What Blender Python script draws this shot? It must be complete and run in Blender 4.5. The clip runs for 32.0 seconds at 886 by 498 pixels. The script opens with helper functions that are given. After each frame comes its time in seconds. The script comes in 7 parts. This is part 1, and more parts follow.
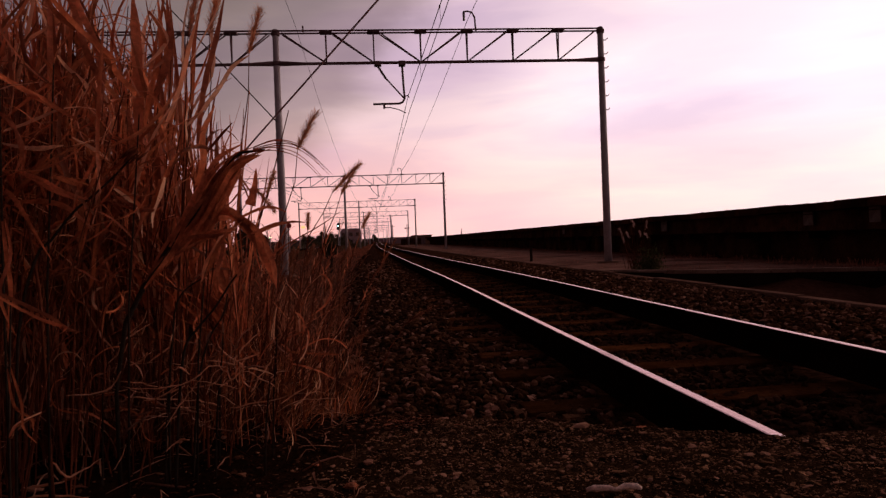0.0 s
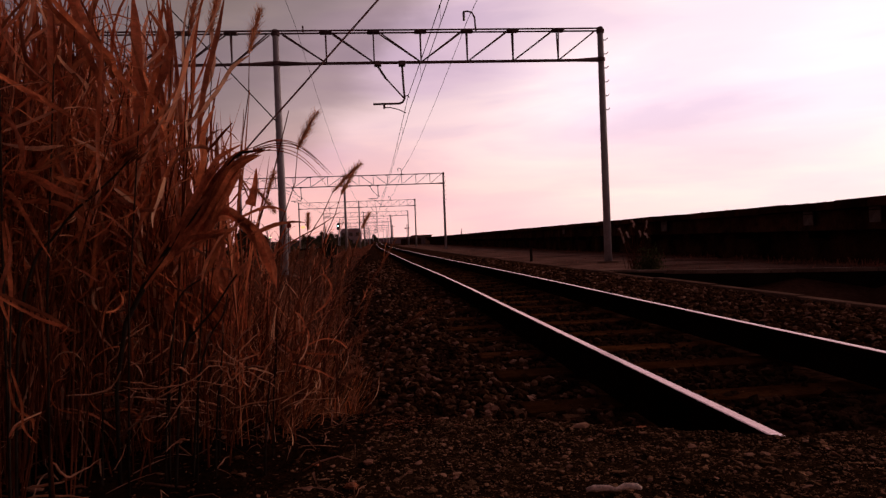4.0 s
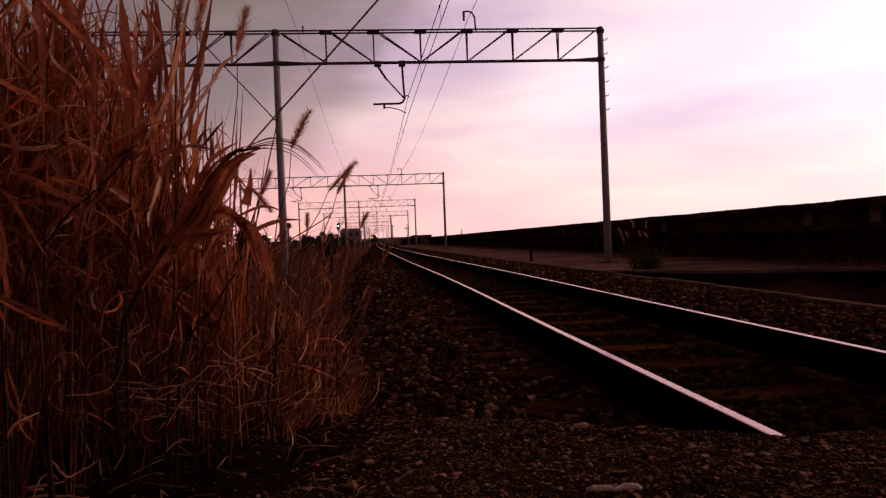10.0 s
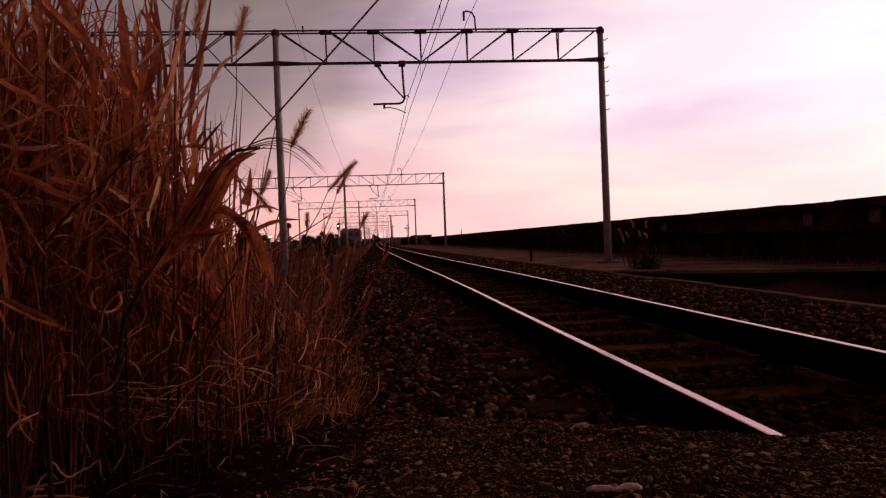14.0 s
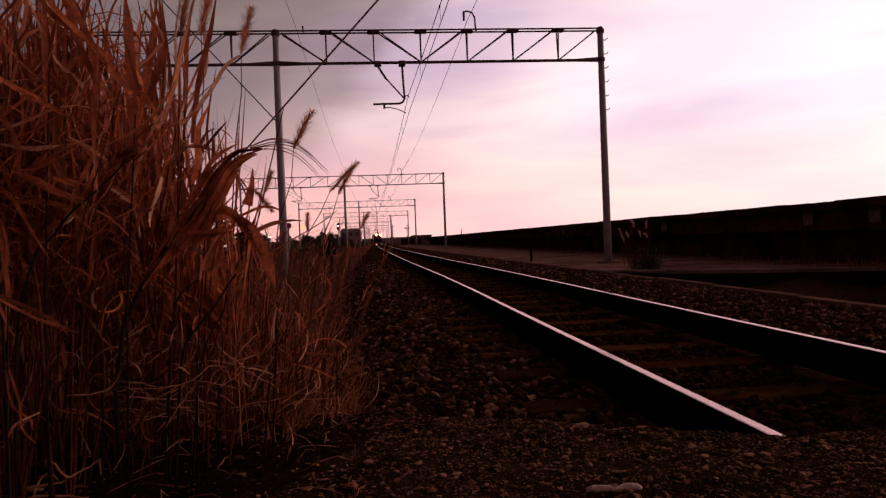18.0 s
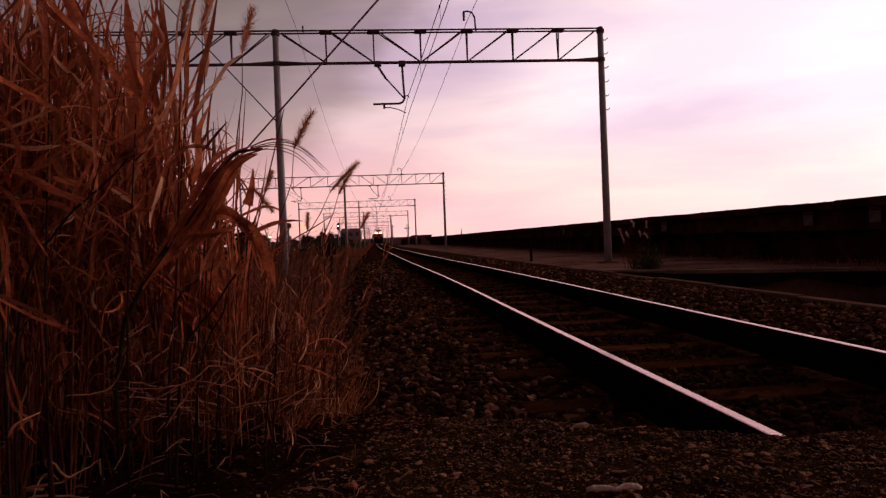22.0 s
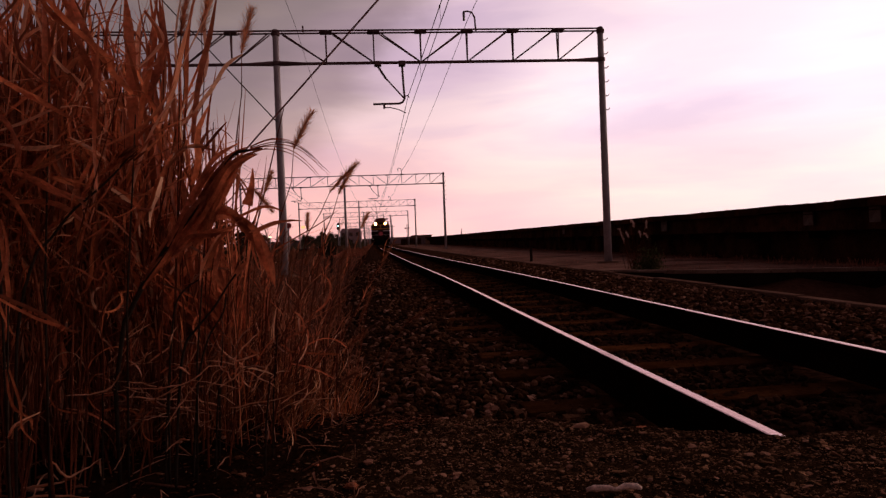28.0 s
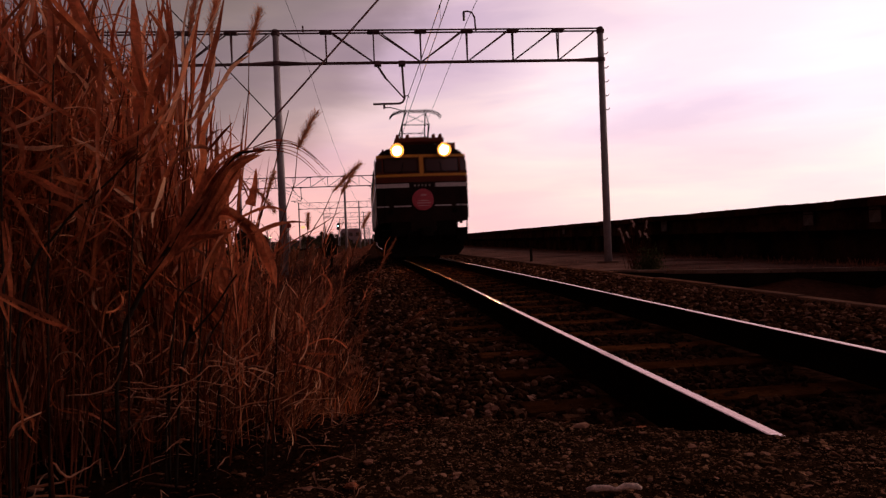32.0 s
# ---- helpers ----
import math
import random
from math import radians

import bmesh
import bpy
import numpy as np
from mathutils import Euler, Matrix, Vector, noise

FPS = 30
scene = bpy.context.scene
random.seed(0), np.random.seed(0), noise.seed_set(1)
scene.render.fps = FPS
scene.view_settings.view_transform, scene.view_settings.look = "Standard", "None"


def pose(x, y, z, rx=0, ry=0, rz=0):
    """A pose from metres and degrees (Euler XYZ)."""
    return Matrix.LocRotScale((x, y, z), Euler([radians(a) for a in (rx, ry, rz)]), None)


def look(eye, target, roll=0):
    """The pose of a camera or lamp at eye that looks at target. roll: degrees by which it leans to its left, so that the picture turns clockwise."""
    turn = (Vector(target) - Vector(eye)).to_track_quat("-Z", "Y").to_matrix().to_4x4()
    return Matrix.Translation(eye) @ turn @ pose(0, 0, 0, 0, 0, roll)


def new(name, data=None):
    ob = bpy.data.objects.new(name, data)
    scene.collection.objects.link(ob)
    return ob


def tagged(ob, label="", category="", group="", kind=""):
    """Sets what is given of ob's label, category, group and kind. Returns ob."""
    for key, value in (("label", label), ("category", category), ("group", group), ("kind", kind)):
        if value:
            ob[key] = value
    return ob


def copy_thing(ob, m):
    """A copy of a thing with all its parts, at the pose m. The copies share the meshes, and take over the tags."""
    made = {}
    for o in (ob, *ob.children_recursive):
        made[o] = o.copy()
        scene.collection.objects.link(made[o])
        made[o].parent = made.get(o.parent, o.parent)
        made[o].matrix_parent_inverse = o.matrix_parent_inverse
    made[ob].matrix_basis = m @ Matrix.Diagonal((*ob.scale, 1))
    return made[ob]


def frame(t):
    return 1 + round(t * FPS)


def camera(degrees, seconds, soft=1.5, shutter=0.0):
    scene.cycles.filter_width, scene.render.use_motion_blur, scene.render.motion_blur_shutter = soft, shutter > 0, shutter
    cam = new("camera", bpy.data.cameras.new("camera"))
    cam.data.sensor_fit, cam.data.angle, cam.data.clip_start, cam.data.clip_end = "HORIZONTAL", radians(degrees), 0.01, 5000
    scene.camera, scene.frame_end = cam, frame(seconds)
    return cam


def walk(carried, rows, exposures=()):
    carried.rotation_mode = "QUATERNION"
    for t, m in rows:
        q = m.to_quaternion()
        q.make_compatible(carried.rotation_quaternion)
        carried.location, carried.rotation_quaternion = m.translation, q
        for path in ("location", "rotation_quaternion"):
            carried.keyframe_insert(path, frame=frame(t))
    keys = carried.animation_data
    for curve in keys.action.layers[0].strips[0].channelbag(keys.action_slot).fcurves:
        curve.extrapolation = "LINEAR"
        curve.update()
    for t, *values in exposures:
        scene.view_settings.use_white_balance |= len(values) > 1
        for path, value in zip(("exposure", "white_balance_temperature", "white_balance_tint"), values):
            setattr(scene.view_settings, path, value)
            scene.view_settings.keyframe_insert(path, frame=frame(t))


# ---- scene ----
# Camera: low on a stand beside the line, still for the whole shot.
EYE = (-1.661, 0.0, 0.576)
AIM = (-0.6932, 9.9525, 0.4682)
cam = camera(65.9, 32.0, soft=1.35, shutter=0.5)
walk(cam, [(0.0, look(EYE, AIM, -2.22)), (32.0, look(EYE, AIM, -2.22))],
     exposures=[(0.0, 0.0), (32.0, 0.0)])


# ---- world: dusk sky, bright and pale over the sea side, grey-mauve over the land ----
def sky_world():
    w = bpy.data.worlds.new("dusk_sky")
    scene.world = w
    w.use_nodes = True
    nt = w.node_tree
    nd, ln = nt.nodes, nt.links
    nd.clear()

    def math_node(op, a, b=None, c=None):
        n = nd.new("ShaderNodeMath")
        n.operation = op
        for k, v in enumerate((a, b, c)):
            if v is None:
                continue
            if isinstance(v, (int, float)):
                n.inputs[k].default_value = v
            else:
                ln.new(v, n.inputs[k])
        return n.outputs[0]

    def ramp(fac, stops):
        n = nd.new("ShaderNodeValToRGB")
        n.color_ramp.interpolation = "EASE"
        e = n.color_ramp.elements
        while len(e) < len(stops):
            e.new(0.5)
        for k, (pos, col) in enumerate(stops):
            e[k].position, e[k].color = pos, (*col, 1)
        ln.new(fac, n.inputs[0])
        return n.outputs[0]

    def mix(kind, fac, a, b):
        n = nd.new("ShaderNodeMix")
        n.data_type, n.blend_type = "RGBA", kind
        for k, v in ((0, fac), (6, a), (7, b)):
            if isinstance(v, (int, float)):
                n.inputs[k].default_value = v
            elif isinstance(v, tuple):
                n.inputs[k].default_value = (*v, 1)
            else:
                ln.new(v, n.inputs[k])
        return n.outputs[2]

    tc = nd.new("ShaderNodeTexCoord")
    sep = nd.new("ShaderNodeSeparateXYZ")
    ln.new(tc.outputs["Generated"], sep.inputs[0])
    x, y, z = sep.outputs
    az = math_node("ARCTAN2", x, math_node("ABSOLUTE", y))
    el = math_node("MAXIMUM", z, 0.0)
    # soft cloud streaks, longer than high
    mp = nd.new("ShaderNodeMapping")
    mp.inputs["Scale"].default_value = (1.0, 1.0, 3.6)
    mp.inputs["Rotation"].default_value = (0.0, radians(-15), 0.0)
    ln.new(tc.outputs["Generated"], mp.inputs[0])
    cl = nd.new("ShaderNodeTexNoise")
    cl.inputs["Scale"].default_value, cl.inputs["Detail"].default_value = 2.7, 5.0
    cl.inputs["Roughness"].default_value, cl.inputs["Distortion"].default_value = 0.48, 0.5
    ln.new(mp.outputs[0], cl.inputs[0])
    cloud = math_node("SUBTRACT", cl.outputs[0], 0.5)
    # brightness runs across the sky, darker up over the land
    s = math_node("MULTIPLY_ADD", el, -0.85, az)
    s = math_node("MULTIPLY_ADD", cloud, 0.30, s)
    tone = math_node("MULTIPLY_ADD", s, 0.5, 0.373)
    lower = ramp(tone, [(0.0, (0.36, 0.16, 0.17)), (0.16, (0.48, 0.26, 0.30)), (0.30, (0.86, 0.49, 0.51)),
                        (0.40, (1.0, 0.66, 0.67)), (0.62, (1.12, 0.89, 0.82)), (0.80, (1.24, 1.04, 0.93)), (1.0, (1.18, 1.02, 0.92))])
    upper = ramp(tone, [(0.0, (0.145, 0.110, 0.125)), (0.10, (0.185, 0.146, 0.160)), (0.18, (0.265, 0.210, 0.230)), (0.245, (0.385, 0.295, 0.335)),
                        (0.31, (0.75, 0.585, 0.69)), (0.50, (1.07, 0.89, 0.985)), (0.72, (1.12, 0.98, 1.03)), (1.0, (1.0, 0.85, 0.95))])
    base = mix("MIX", ramp(el, [(0.0, (0, 0, 0)), (0.06, (0.25, 0.25, 0.25)), (0.20, (1, 1, 1))]), lower, upper)
    # lilac and cream streaks in the cloud
    mp2 = nd.new("ShaderNodeMapping")
    mp2.inputs["Scale"].default_value = (1.0, 1.0, 5.0)
    mp2.inputs["Rotation"].default_value = (0.0, radians(20), 0.0)
    mp2.inputs["Location"].default_value = (2.2, 1.1, 0.7)
    ln.new(tc.outputs["Generated"], mp2.inputs[0])
    cl2 = nd.new("ShaderNodeTexNoise")
    cl2.inputs["Scale"].default_value, cl2.inputs["Detail"].default_value = 2.6, 6.0
    cl2.inputs["Roughness"].default_value, cl2.inputs["Distortion"].default_value = 0.5, 0.35
    ln.new(mp2.outputs[0], cl2.inputs[0])
    streak = ramp(cl2.outputs[0], [(0.34, (0.86, 0.79, 0.875)), (0.45, (0.965, 0.885, 0.93)), (0.55, (1.025, 0.955, 0.945)), (0.70, (1.17, 1.09, 0.99))])
    col = mix("MULTIPLY", 1.0, base, streak)
    # two brighter spots in the cloud, aimed to fit the camera's view
    def lobe(way, sharp, tint):
        n = nd.new("ShaderNodeVectorMath")
        n.operation = "DOT_PRODUCT"
        ln.new(tc.outputs["Generated"], n.inputs[0])
        n.inputs[1].default_value = way
        k = math_node("POWER", math_node("MAXIMUM", n.outputs["Value"], 0.0), sharp)
        k = math_node("MULTIPLY", k, math_node("MULTIPLY_ADD", cloud, 2.2, 1.0))
        return mix("MULTIPLY", 1.0, mix("MIX", k, (0.0, 0.0, 0.0), (1.0, 1.0, 1.0)), tint)

    col = mix("ADD", 1.0, col, lobe((0.278, 0.925, 0.261), 220.0, (0.13, 0.12, 0.09)))
    col = mix("ADD", 1.0, col, lobe((0.607, 0.775, 0.160), 110.0, (0.14, 0.16, 0.15)))
    # the sky behind, away from the sunset, is dim
    back = ramp(math_node("MULTIPLY_ADD", y, 0.5, 0.5), [(0.25, (0.275, 0.208, 0.192)), (0.80, (1, 1, 1))])
    high = ramp(z, [(0.45, (1, 1, 1)), (0.95, (0.16, 0.14, 0.17))])
    col = mix("MULTIPLY", 1.0, col, back)
    col = mix("MULTIPLY", 1.0, col, high)
    nish = nd.new("ShaderNodeTexSky")
    nish.sky_type, nish.sun_disc = "NISHITA", False
    nish.sun_elevation, nish.sun_rotation = radians(2.0), radians(-6)
    air = mix("MULTIPLY", 1.0, nish.outputs[0], (0.005, 0.005, 0.005))
    col = mix("ADD", 1.0, col, air)
    bg = nd.new("ShaderNodeBackground")
    ln.new(col, bg.inputs[0])
    bg.inputs[1].default_value = 1.0
    out = nd.new("ShaderNodeOutputWorld")
    ln.new(bg.outputs[0], out.inputs[0])


sky_world()
sun = new("sun", bpy.data.lights.new("sun", "SUN"))
sun.data.energy, sun.data.angle, sun.data.color = 0.76, radians(20), (1.0, 0.60, 0.40)
sun.matrix_world = look((0, 0, 0), (-0.82, -0.47, -0.28))


# ---- materials ----
def surf(name, ca, cb, scale=8.0, rough=0.8, metal=0.0, bump=0.25, fine=60.0, vary=0.0, translucent=0.0, spot=None, gloss=0.5):
    """Two-scale mottled surface: ca and cb mixed by broad stains and fine grain; vary shifts each object or island."""
    m = bpy.data.materials.new(name)
    m.use_nodes = True
    nt = m.node_tree
    nd, ln = nt.nodes, nt.links
    bs = nd["Principled BSDF"]
    tc = nd.new("ShaderNodeTexCoord")

    def tex(sc, det):
        n = nd.new("ShaderNodeTexNoise")
        n.inputs["Scale"].default_value, n.inputs["Detail"].default_value = sc, det
        n.inputs["Roughness"].default_value = 0.62
        ln.new(tc.outputs["Object"], n.inputs[0])
        return n.outputs[0]

    def mixer(kind, fac, a, b):
        n = nd.new("ShaderNodeMix")
        n.data_type, n.blend_type = "RGBA", kind
        for k, v in ((0, fac), (6, a), (7, b)):
            if isinstance(v, (int, float)):
                n.inputs[k].default_value = v
            elif isinstance(v, tuple):
                n.inputs[k].default_value = (*v, 1)
            else:
                ln.new(v, n.inputs[k])
        return n.outputs[2]

    broad, grain = tex(scale, 4.0), tex(fine, 6.0)
    st = nd.new("ShaderNodeMapRange")
    st.inputs[1].default_value, st.inputs[2].default_value = 0.36, 0.64
    ln.new(broad, st.inputs[0])
    col = mixer("MIX", st.outputs[0], ca, cb)
    gr = nd.new("ShaderNodeMapRange")
    gr.inputs[1].default_value, gr.inputs[2].default_value = 0.3, 0.7
    gr.inputs[3].default_value, gr.inputs[4].default_value = 0.62, 1.3
    ln.new(grain, gr.inputs[0])
    col = mixer("MULTIPLY", 1.0, col, gr.outputs[0])
    if vary:
        gi, oi = nd.new("ShaderNodeNewGeometry"), nd.new("ShaderNodeObjectInfo")
        ad = nd.new("ShaderNodeMath")
        ad.operation = "ADD"
        ln.new(gi.outputs["Random Per Island"], ad.inputs[0])
        ln.new(oi.outputs["Random"], ad.inputs[1])
        fr = nd.new("ShaderNodeMath")
        fr.operation = "FRACT"
        ln.new(ad.outputs[0], fr.inputs[0])
        mr = nd.new("ShaderNodeMapRange")
        mr.inputs[3].default_value, mr.inputs[4].default_value = 1 - vary, 1 + vary
        ln.new(fr.outputs[0], mr.inputs[0])
        col = mixer("MULTIPLY", 1.0, col, mr.outputs[0])
        if spot:
            gt = nd.new("ShaderNodeMapRange")
            gt.inputs[1].default_value, gt.inputs[2].default_value = 0.80, 0.98
            ln.new(fr.outputs[0], gt.inputs[0])
            col = mixer("MIX", gt.outputs[0], col, spot)
    ln.new(col, bs.inputs["Base Color"])
    rr = nd.new("ShaderNodeMapRange")
    rr.inputs[3].default_value, rr.inputs[4].default_value = max(0.02, rough - 0.12), min(1.0, rough + 0.12)
    ln.new(broad, rr.inputs[0])
    ln.new(rr.outputs[0], bs.inputs["Roughness"])
    bs.inputs["Metallic"].default_value = metal
    if rough >= 0.65 or gloss < 0.5:
        bs.inputs["Specular IOR Level"].default_value = 0.0 if rough >= 0.65 else gloss
    if bump:
        bp = nd.new("ShaderNodeBump")
        bp.inputs["Strength"].default_value, bp.inputs["Distance"].default_value = bump, 0.01
        ln.new(grain, bp.inputs["Height"])
        ln.new(bp.outputs[0], bs.inputs["Normal"])
    if translucent:
        tr = nd.new("ShaderNodeBsdfTranslucent")
        ln.new(col, tr.inputs[0])
        mx = nd.new("ShaderNodeMixShader")
        mx.inputs[0].default_value = translucent
        ln.new(bs.outputs[0], mx.inputs[1])
        ln.new(tr.outputs[0], mx.inputs[2])
        ln.new(mx.outputs[0], nd["Material Output"].inputs[0])
    return m


def glow(name, col, strength):
    m = bpy.data.materials.new(name)
    m.use_nodes = True
    bs = m.node_tree.nodes["Principled BSDF"]
    bs.inputs["Base Color"].default_value = (*col, 1)
    bs.inputs["Emission Color"].default_value = (*col, 1)
    bs.inputs["Emission Strength"].default_value = strength
    return m


def ember(name, col, strength):
    """A dark surface that only glows."""
    m = glow(name, col, strength)
    bs = m.node_tree.nodes["Principled BSDF"]
    bs.inputs["Base Color"].default_value = (0.003, 0.001, 0.0004, 1)
    bs.inputs["Specular IOR Level"].default_value = 0.0
    return m


def glassy(name, col, rough=0.05):
    m = bpy.data.materials.new(name)
    m.use_nodes = True
    bs = m.node_tree.nodes["Principled BSDF"]
    bs.inputs["Base Color"].default_value = (*col, 1)
    bs.inputs["Roughness"].default_value = rough
    bs.inputs["Coat Weight"].default_value = 0.6
    return m


M_EARTH = surf("bare_earth", (0.055, 0.021, 0.0125), (0.105, 0.044, 0.028), 0.6, 0.95, bump=0.6, fine=9.0)
M_VERGE = surf("packed_verge_earth", (0.10, 0.047, 0.034), (0.27, 0.140, 0.105), 0.55, 0.95, bump=0.5, fine=10.0)
M_ASPHALT = surf("worn_tarred_gravel", (0.014, 0.0062, 0.0030), (0.044, 0.0205, 0.0105), 3.0, 0.95, bump=1.0, fine=120.0)
M_PEBBLE = surf("road_pebble", (0.080, 0.0385, 0.0205), (0.245, 0.124, 0.070), 20.0, 0.9, bump=0.4, fine=180.0, vary=0.9, spot=(0.36, 0.18, 0.12))
M_CLAY = surf("orange_clay_flake", (0.20, 0.060, 0.030), (0.36, 0.125, 0.070), 30.0, 0.9, bump=0.6, fine=120.0, vary=0.3)
M_CUTSHADE = surf("shaded_cut_face", (0.014, 0.008, 0.006), (0.030, 0.018, 0.013), 2.0, 0.95, bump=0.9, fine=26.0)
M_STONE = surf("ballast_stone", (0.040, 0.0168, 0.0082), (0.112, 0.049, 0.0250), 9.0, 0.9, bump=0.5, fine=90.0, vary=0.75, spot=(0.34, 0.17, 0.115))
# darker copy of the ballast stone colour, used between the rails
M_DARKSTONE = surf("darkened_ballast_stone", (0.026, 0.0115, 0.0062), (0.074, 0.033, 0.0180), 9.0, 0.9, bump=0.5, fine=90.0, vary=0.7)
M_FARBALLAST = surf("ballast_far", (0.016, 0.0066, 0.0036), (0.068, 0.028, 0.017), 16.0, 0.95, bump=1.0, fine=24.0)
# rust, with the shade of the rail sides put into the near-black colour
M_SHADEDRUST = surf("shaded_rusted_rail_side", (0.006, 0.003, 0.002), (0.012, 0.005, 0.003), 5.0, 0.95, bump=0.3, fine=70.0)
M_RAILTOP = surf("polished_rail_head", (0.35, 0.255, 0.235), (0.44, 0.33, 0.305), 1.5, 0.22, 1.0, bump=0.05, fine=40.0)
M_RAILTOP.node_tree.nodes["Principled BSDF"].inputs["Specular Tint"].default_value = (1.0, 0.80, 0.79, 1)
M_SLEEPER = surf("weathered_timber_sleeper", (0.042, 0.0130, 0.0047), (0.102, 0.036, 0.0136), 4.0, 0.92, bump=0.9, fine=34.0, vary=0.45)
M_STEEL = surf("galvanised_mast", (0.33, 0.29, 0.315), (0.45, 0.41, 0.435), 2.2, 0.6, 0.0, bump=0.1, fine=40.0)
M_DARKSTEEL = surf("weathered_truss_steel", (0.13, 0.082, 0.090), (0.20, 0.132, 0.142), 3.0, 0.75, 0.0, bump=0.15, fine=50.0)
M_INSUL = surf("brown_porcelain", (0.045, 0.022, 0.02), (0.065, 0.03, 0.027), 6.0, 0.3, bump=0.0)
M_WIRE = surf("oxidised_copper_wire", (0.06, 0.04, 0.04), (0.09, 0.06, 0.06), 4.0, 0.6, 0.3, bump=0.0)
M_CABLE = surf("dull_grey_cable", (0.38, 0.27, 0.28), (0.48, 0.35, 0.36), 9.0, 0.7, 0.0, bump=0.2, fine=90.0)
M_CONC = surf("weathered_concrete", (0.11, 0.055, 0.038), (0.19, 0.105, 0.076), 1.3, 0.9, bump=0.4, fine=30.0, vary=0.2)
M_EDGING = surf("pale_edging_stone", (0.22, 0.135, 0.105), (0.33, 0.215, 0.17), 1.3, 0.9, bump=0.4, fine=30.0, vary=0.2)
M_PLATFORM = surf("sooty_platform_wall", (0.012, 0.0048, 0.0026), (0.075, 0.028, 0.015), 0.8, 0.95, bump=0.7, fine=14.0, vary=0.15)
M_COPING = surf("mossy_platform_coping", (0.022, 0.0088, 0.0050), (0.080, 0.031, 0.018), 1.2, 0.95, bump=0.7, fine=22.0, vary=0.3)
M_PALE = surf("faded_white_board", (0.11, 0.075, 0.066), (0.18, 0.13, 0.115), 3.0, 0.8, bump=0.1)
M_BLADE = surf("dry_red_grass_blade", (0.38, 0.091, 0.039), (0.61, 0.196, 0.090), 6.0, 0.52, gloss=0.25, bump=0.12, fine=60.0, vary=0.6, translucent=0.56, spot=(0.86, 0.50, 0.32))
M_STRAW = surf("fine_dry_straw", (0.112, 0.029, 0.0100), (0.365, 0.105, 0.038), 5.0, 0.55, gloss=0.2, bump=0.1, fine=60.0, vary=0.95, translucent=0.55, spot=(0.90, 0.48, 0.28))
M_TORN = surf("torn_brown_leaf", (0.24, 0.058, 0.027), (0.60, 0.172, 0.080), 14.0, 0.6, gloss=0.2, bump=0.4, fine=90.0, vary=0.35, translucent=0.48)
# near-black ground colour that stands in for the shade of the grass
M_FOOTSHADE = surf("dark_foot_shade", (0.008, 0.0035, 0.002), (0.022, 0.009, 0.005), 5.0, 0.95, bump=1.0, fine=60.0)
M_CRUMB = surf("dark_crumb", (0.020, 0.008, 0.0042), (0.075, 0.030, 0.0165), 25.0, 0.9, bump=0.4, fine=120.0, vary=0.8, spot=(0.26, 0.115, 0.07))
M_PALELEAF = surf("pale_withered_leaf", (0.62, 0.30, 0.18), (0.84, 0.48, 0.31), 14.0, 0.6, gloss=0.3, bump=0.3, fine=90.0, translucent=0.5)
M_BLEACHED = surf("bleached_wood", (0.66, 0.45, 0.38), (0.84, 0.62, 0.54), 30.0, 0.7, bump=0.4, fine=120.0)
M_SPRIG = surf("pinkish_dry_sprig", (0.18, 0.060, 0.032), (0.34, 0.13, 0.074), 8.0, 0.8, bump=0.1, vary=0.5, translucent=0.6)
M_STALK = surf("dark_grass_stalk", (0.080, 0.022, 0.011), (0.18, 0.052, 0.027), 7.0, 0.8, bump=0.1, vary=0.3, gloss=0.15)
M_SEED = surf("foxtail_seed_head", (0.50, 0.20, 0.105), (0.68, 0.33, 0.19), 40.0, 0.85, bump=0.2, vary=0.35, translucent=0.7)
M_PAMPAS = surf("pale_plume", (0.50, 0.30, 0.255), (0.68, 0.46, 0.40), 9.0, 0.85, bump=0.1, vary=0.25, translucent=0.3)
M_LEAF = surf("dark_evergreen_leaf", (0.042, 0.034, 0.022), (0.080, 0.062, 0.038), 1.5, 0.8, bump=0.1, vary=0.5)
M_BUSH = surf("dark_green_bush_leaf", (0.040, 0.042, 0.014), (0.075, 0.072, 0.026), 2.5, 0.8, bump=0.1, vary=0.5, translucent=0.3)
M_BARK = surf("dark_bark", (0.025, 0.017, 0.013), (0.045, 0.03, 0.022), 6.0, 0.9, bump=0.5)
M_LITTER = surf("dead_twig", (0.16, 0.066, 0.042), (0.36, 0.175, 0.12), 12.0, 0.85, bump=0.3, vary=0.4)
M_YARD = surf("dull_yard_weeds", (0.20, 0.060, 0.036), (0.37, 0.130, 0.078), 1.0, 0.9, bump=0.1, vary=0.5, translucent=0.3)
M_WEEDS = surf("low_red_weeds", (0.30, 0.085, 0.055), (0.52, 0.20, 0.13), 1.0, 0.9, bump=0.1, vary=0.4)


# ---- mesh helpers ----
def part(name, bm, material, parent=None, label=""):
    me = bpy.data.meshes.new(name)
    bm.to_mesh(me)
    bm.free()
    me.materials.append(material)
    ob = new(name, me)
    ob.parent = parent
    return tagged(ob, label)


def raw(name, verts, faces, material, parent=None, label="", smooth=False):
    me = bpy.data.meshes.new(name)
    me.from_pydata([tuple(v) for v in verts], [], [tuple(f) for f in faces])
    me.materials.append(material)
    if smooth:
        me.polygons.foreach_set("use_smooth", [True] * len(me.polygons))
    me.update()
    ob = new(name, me)
    ob.parent = parent
    return tagged(ob, label)


def thing(name, m, label, category, group="", kind=""):
    ob = new(name)
    ob.matrix_basis = m
    return tagged(ob, label, category, group, kind)


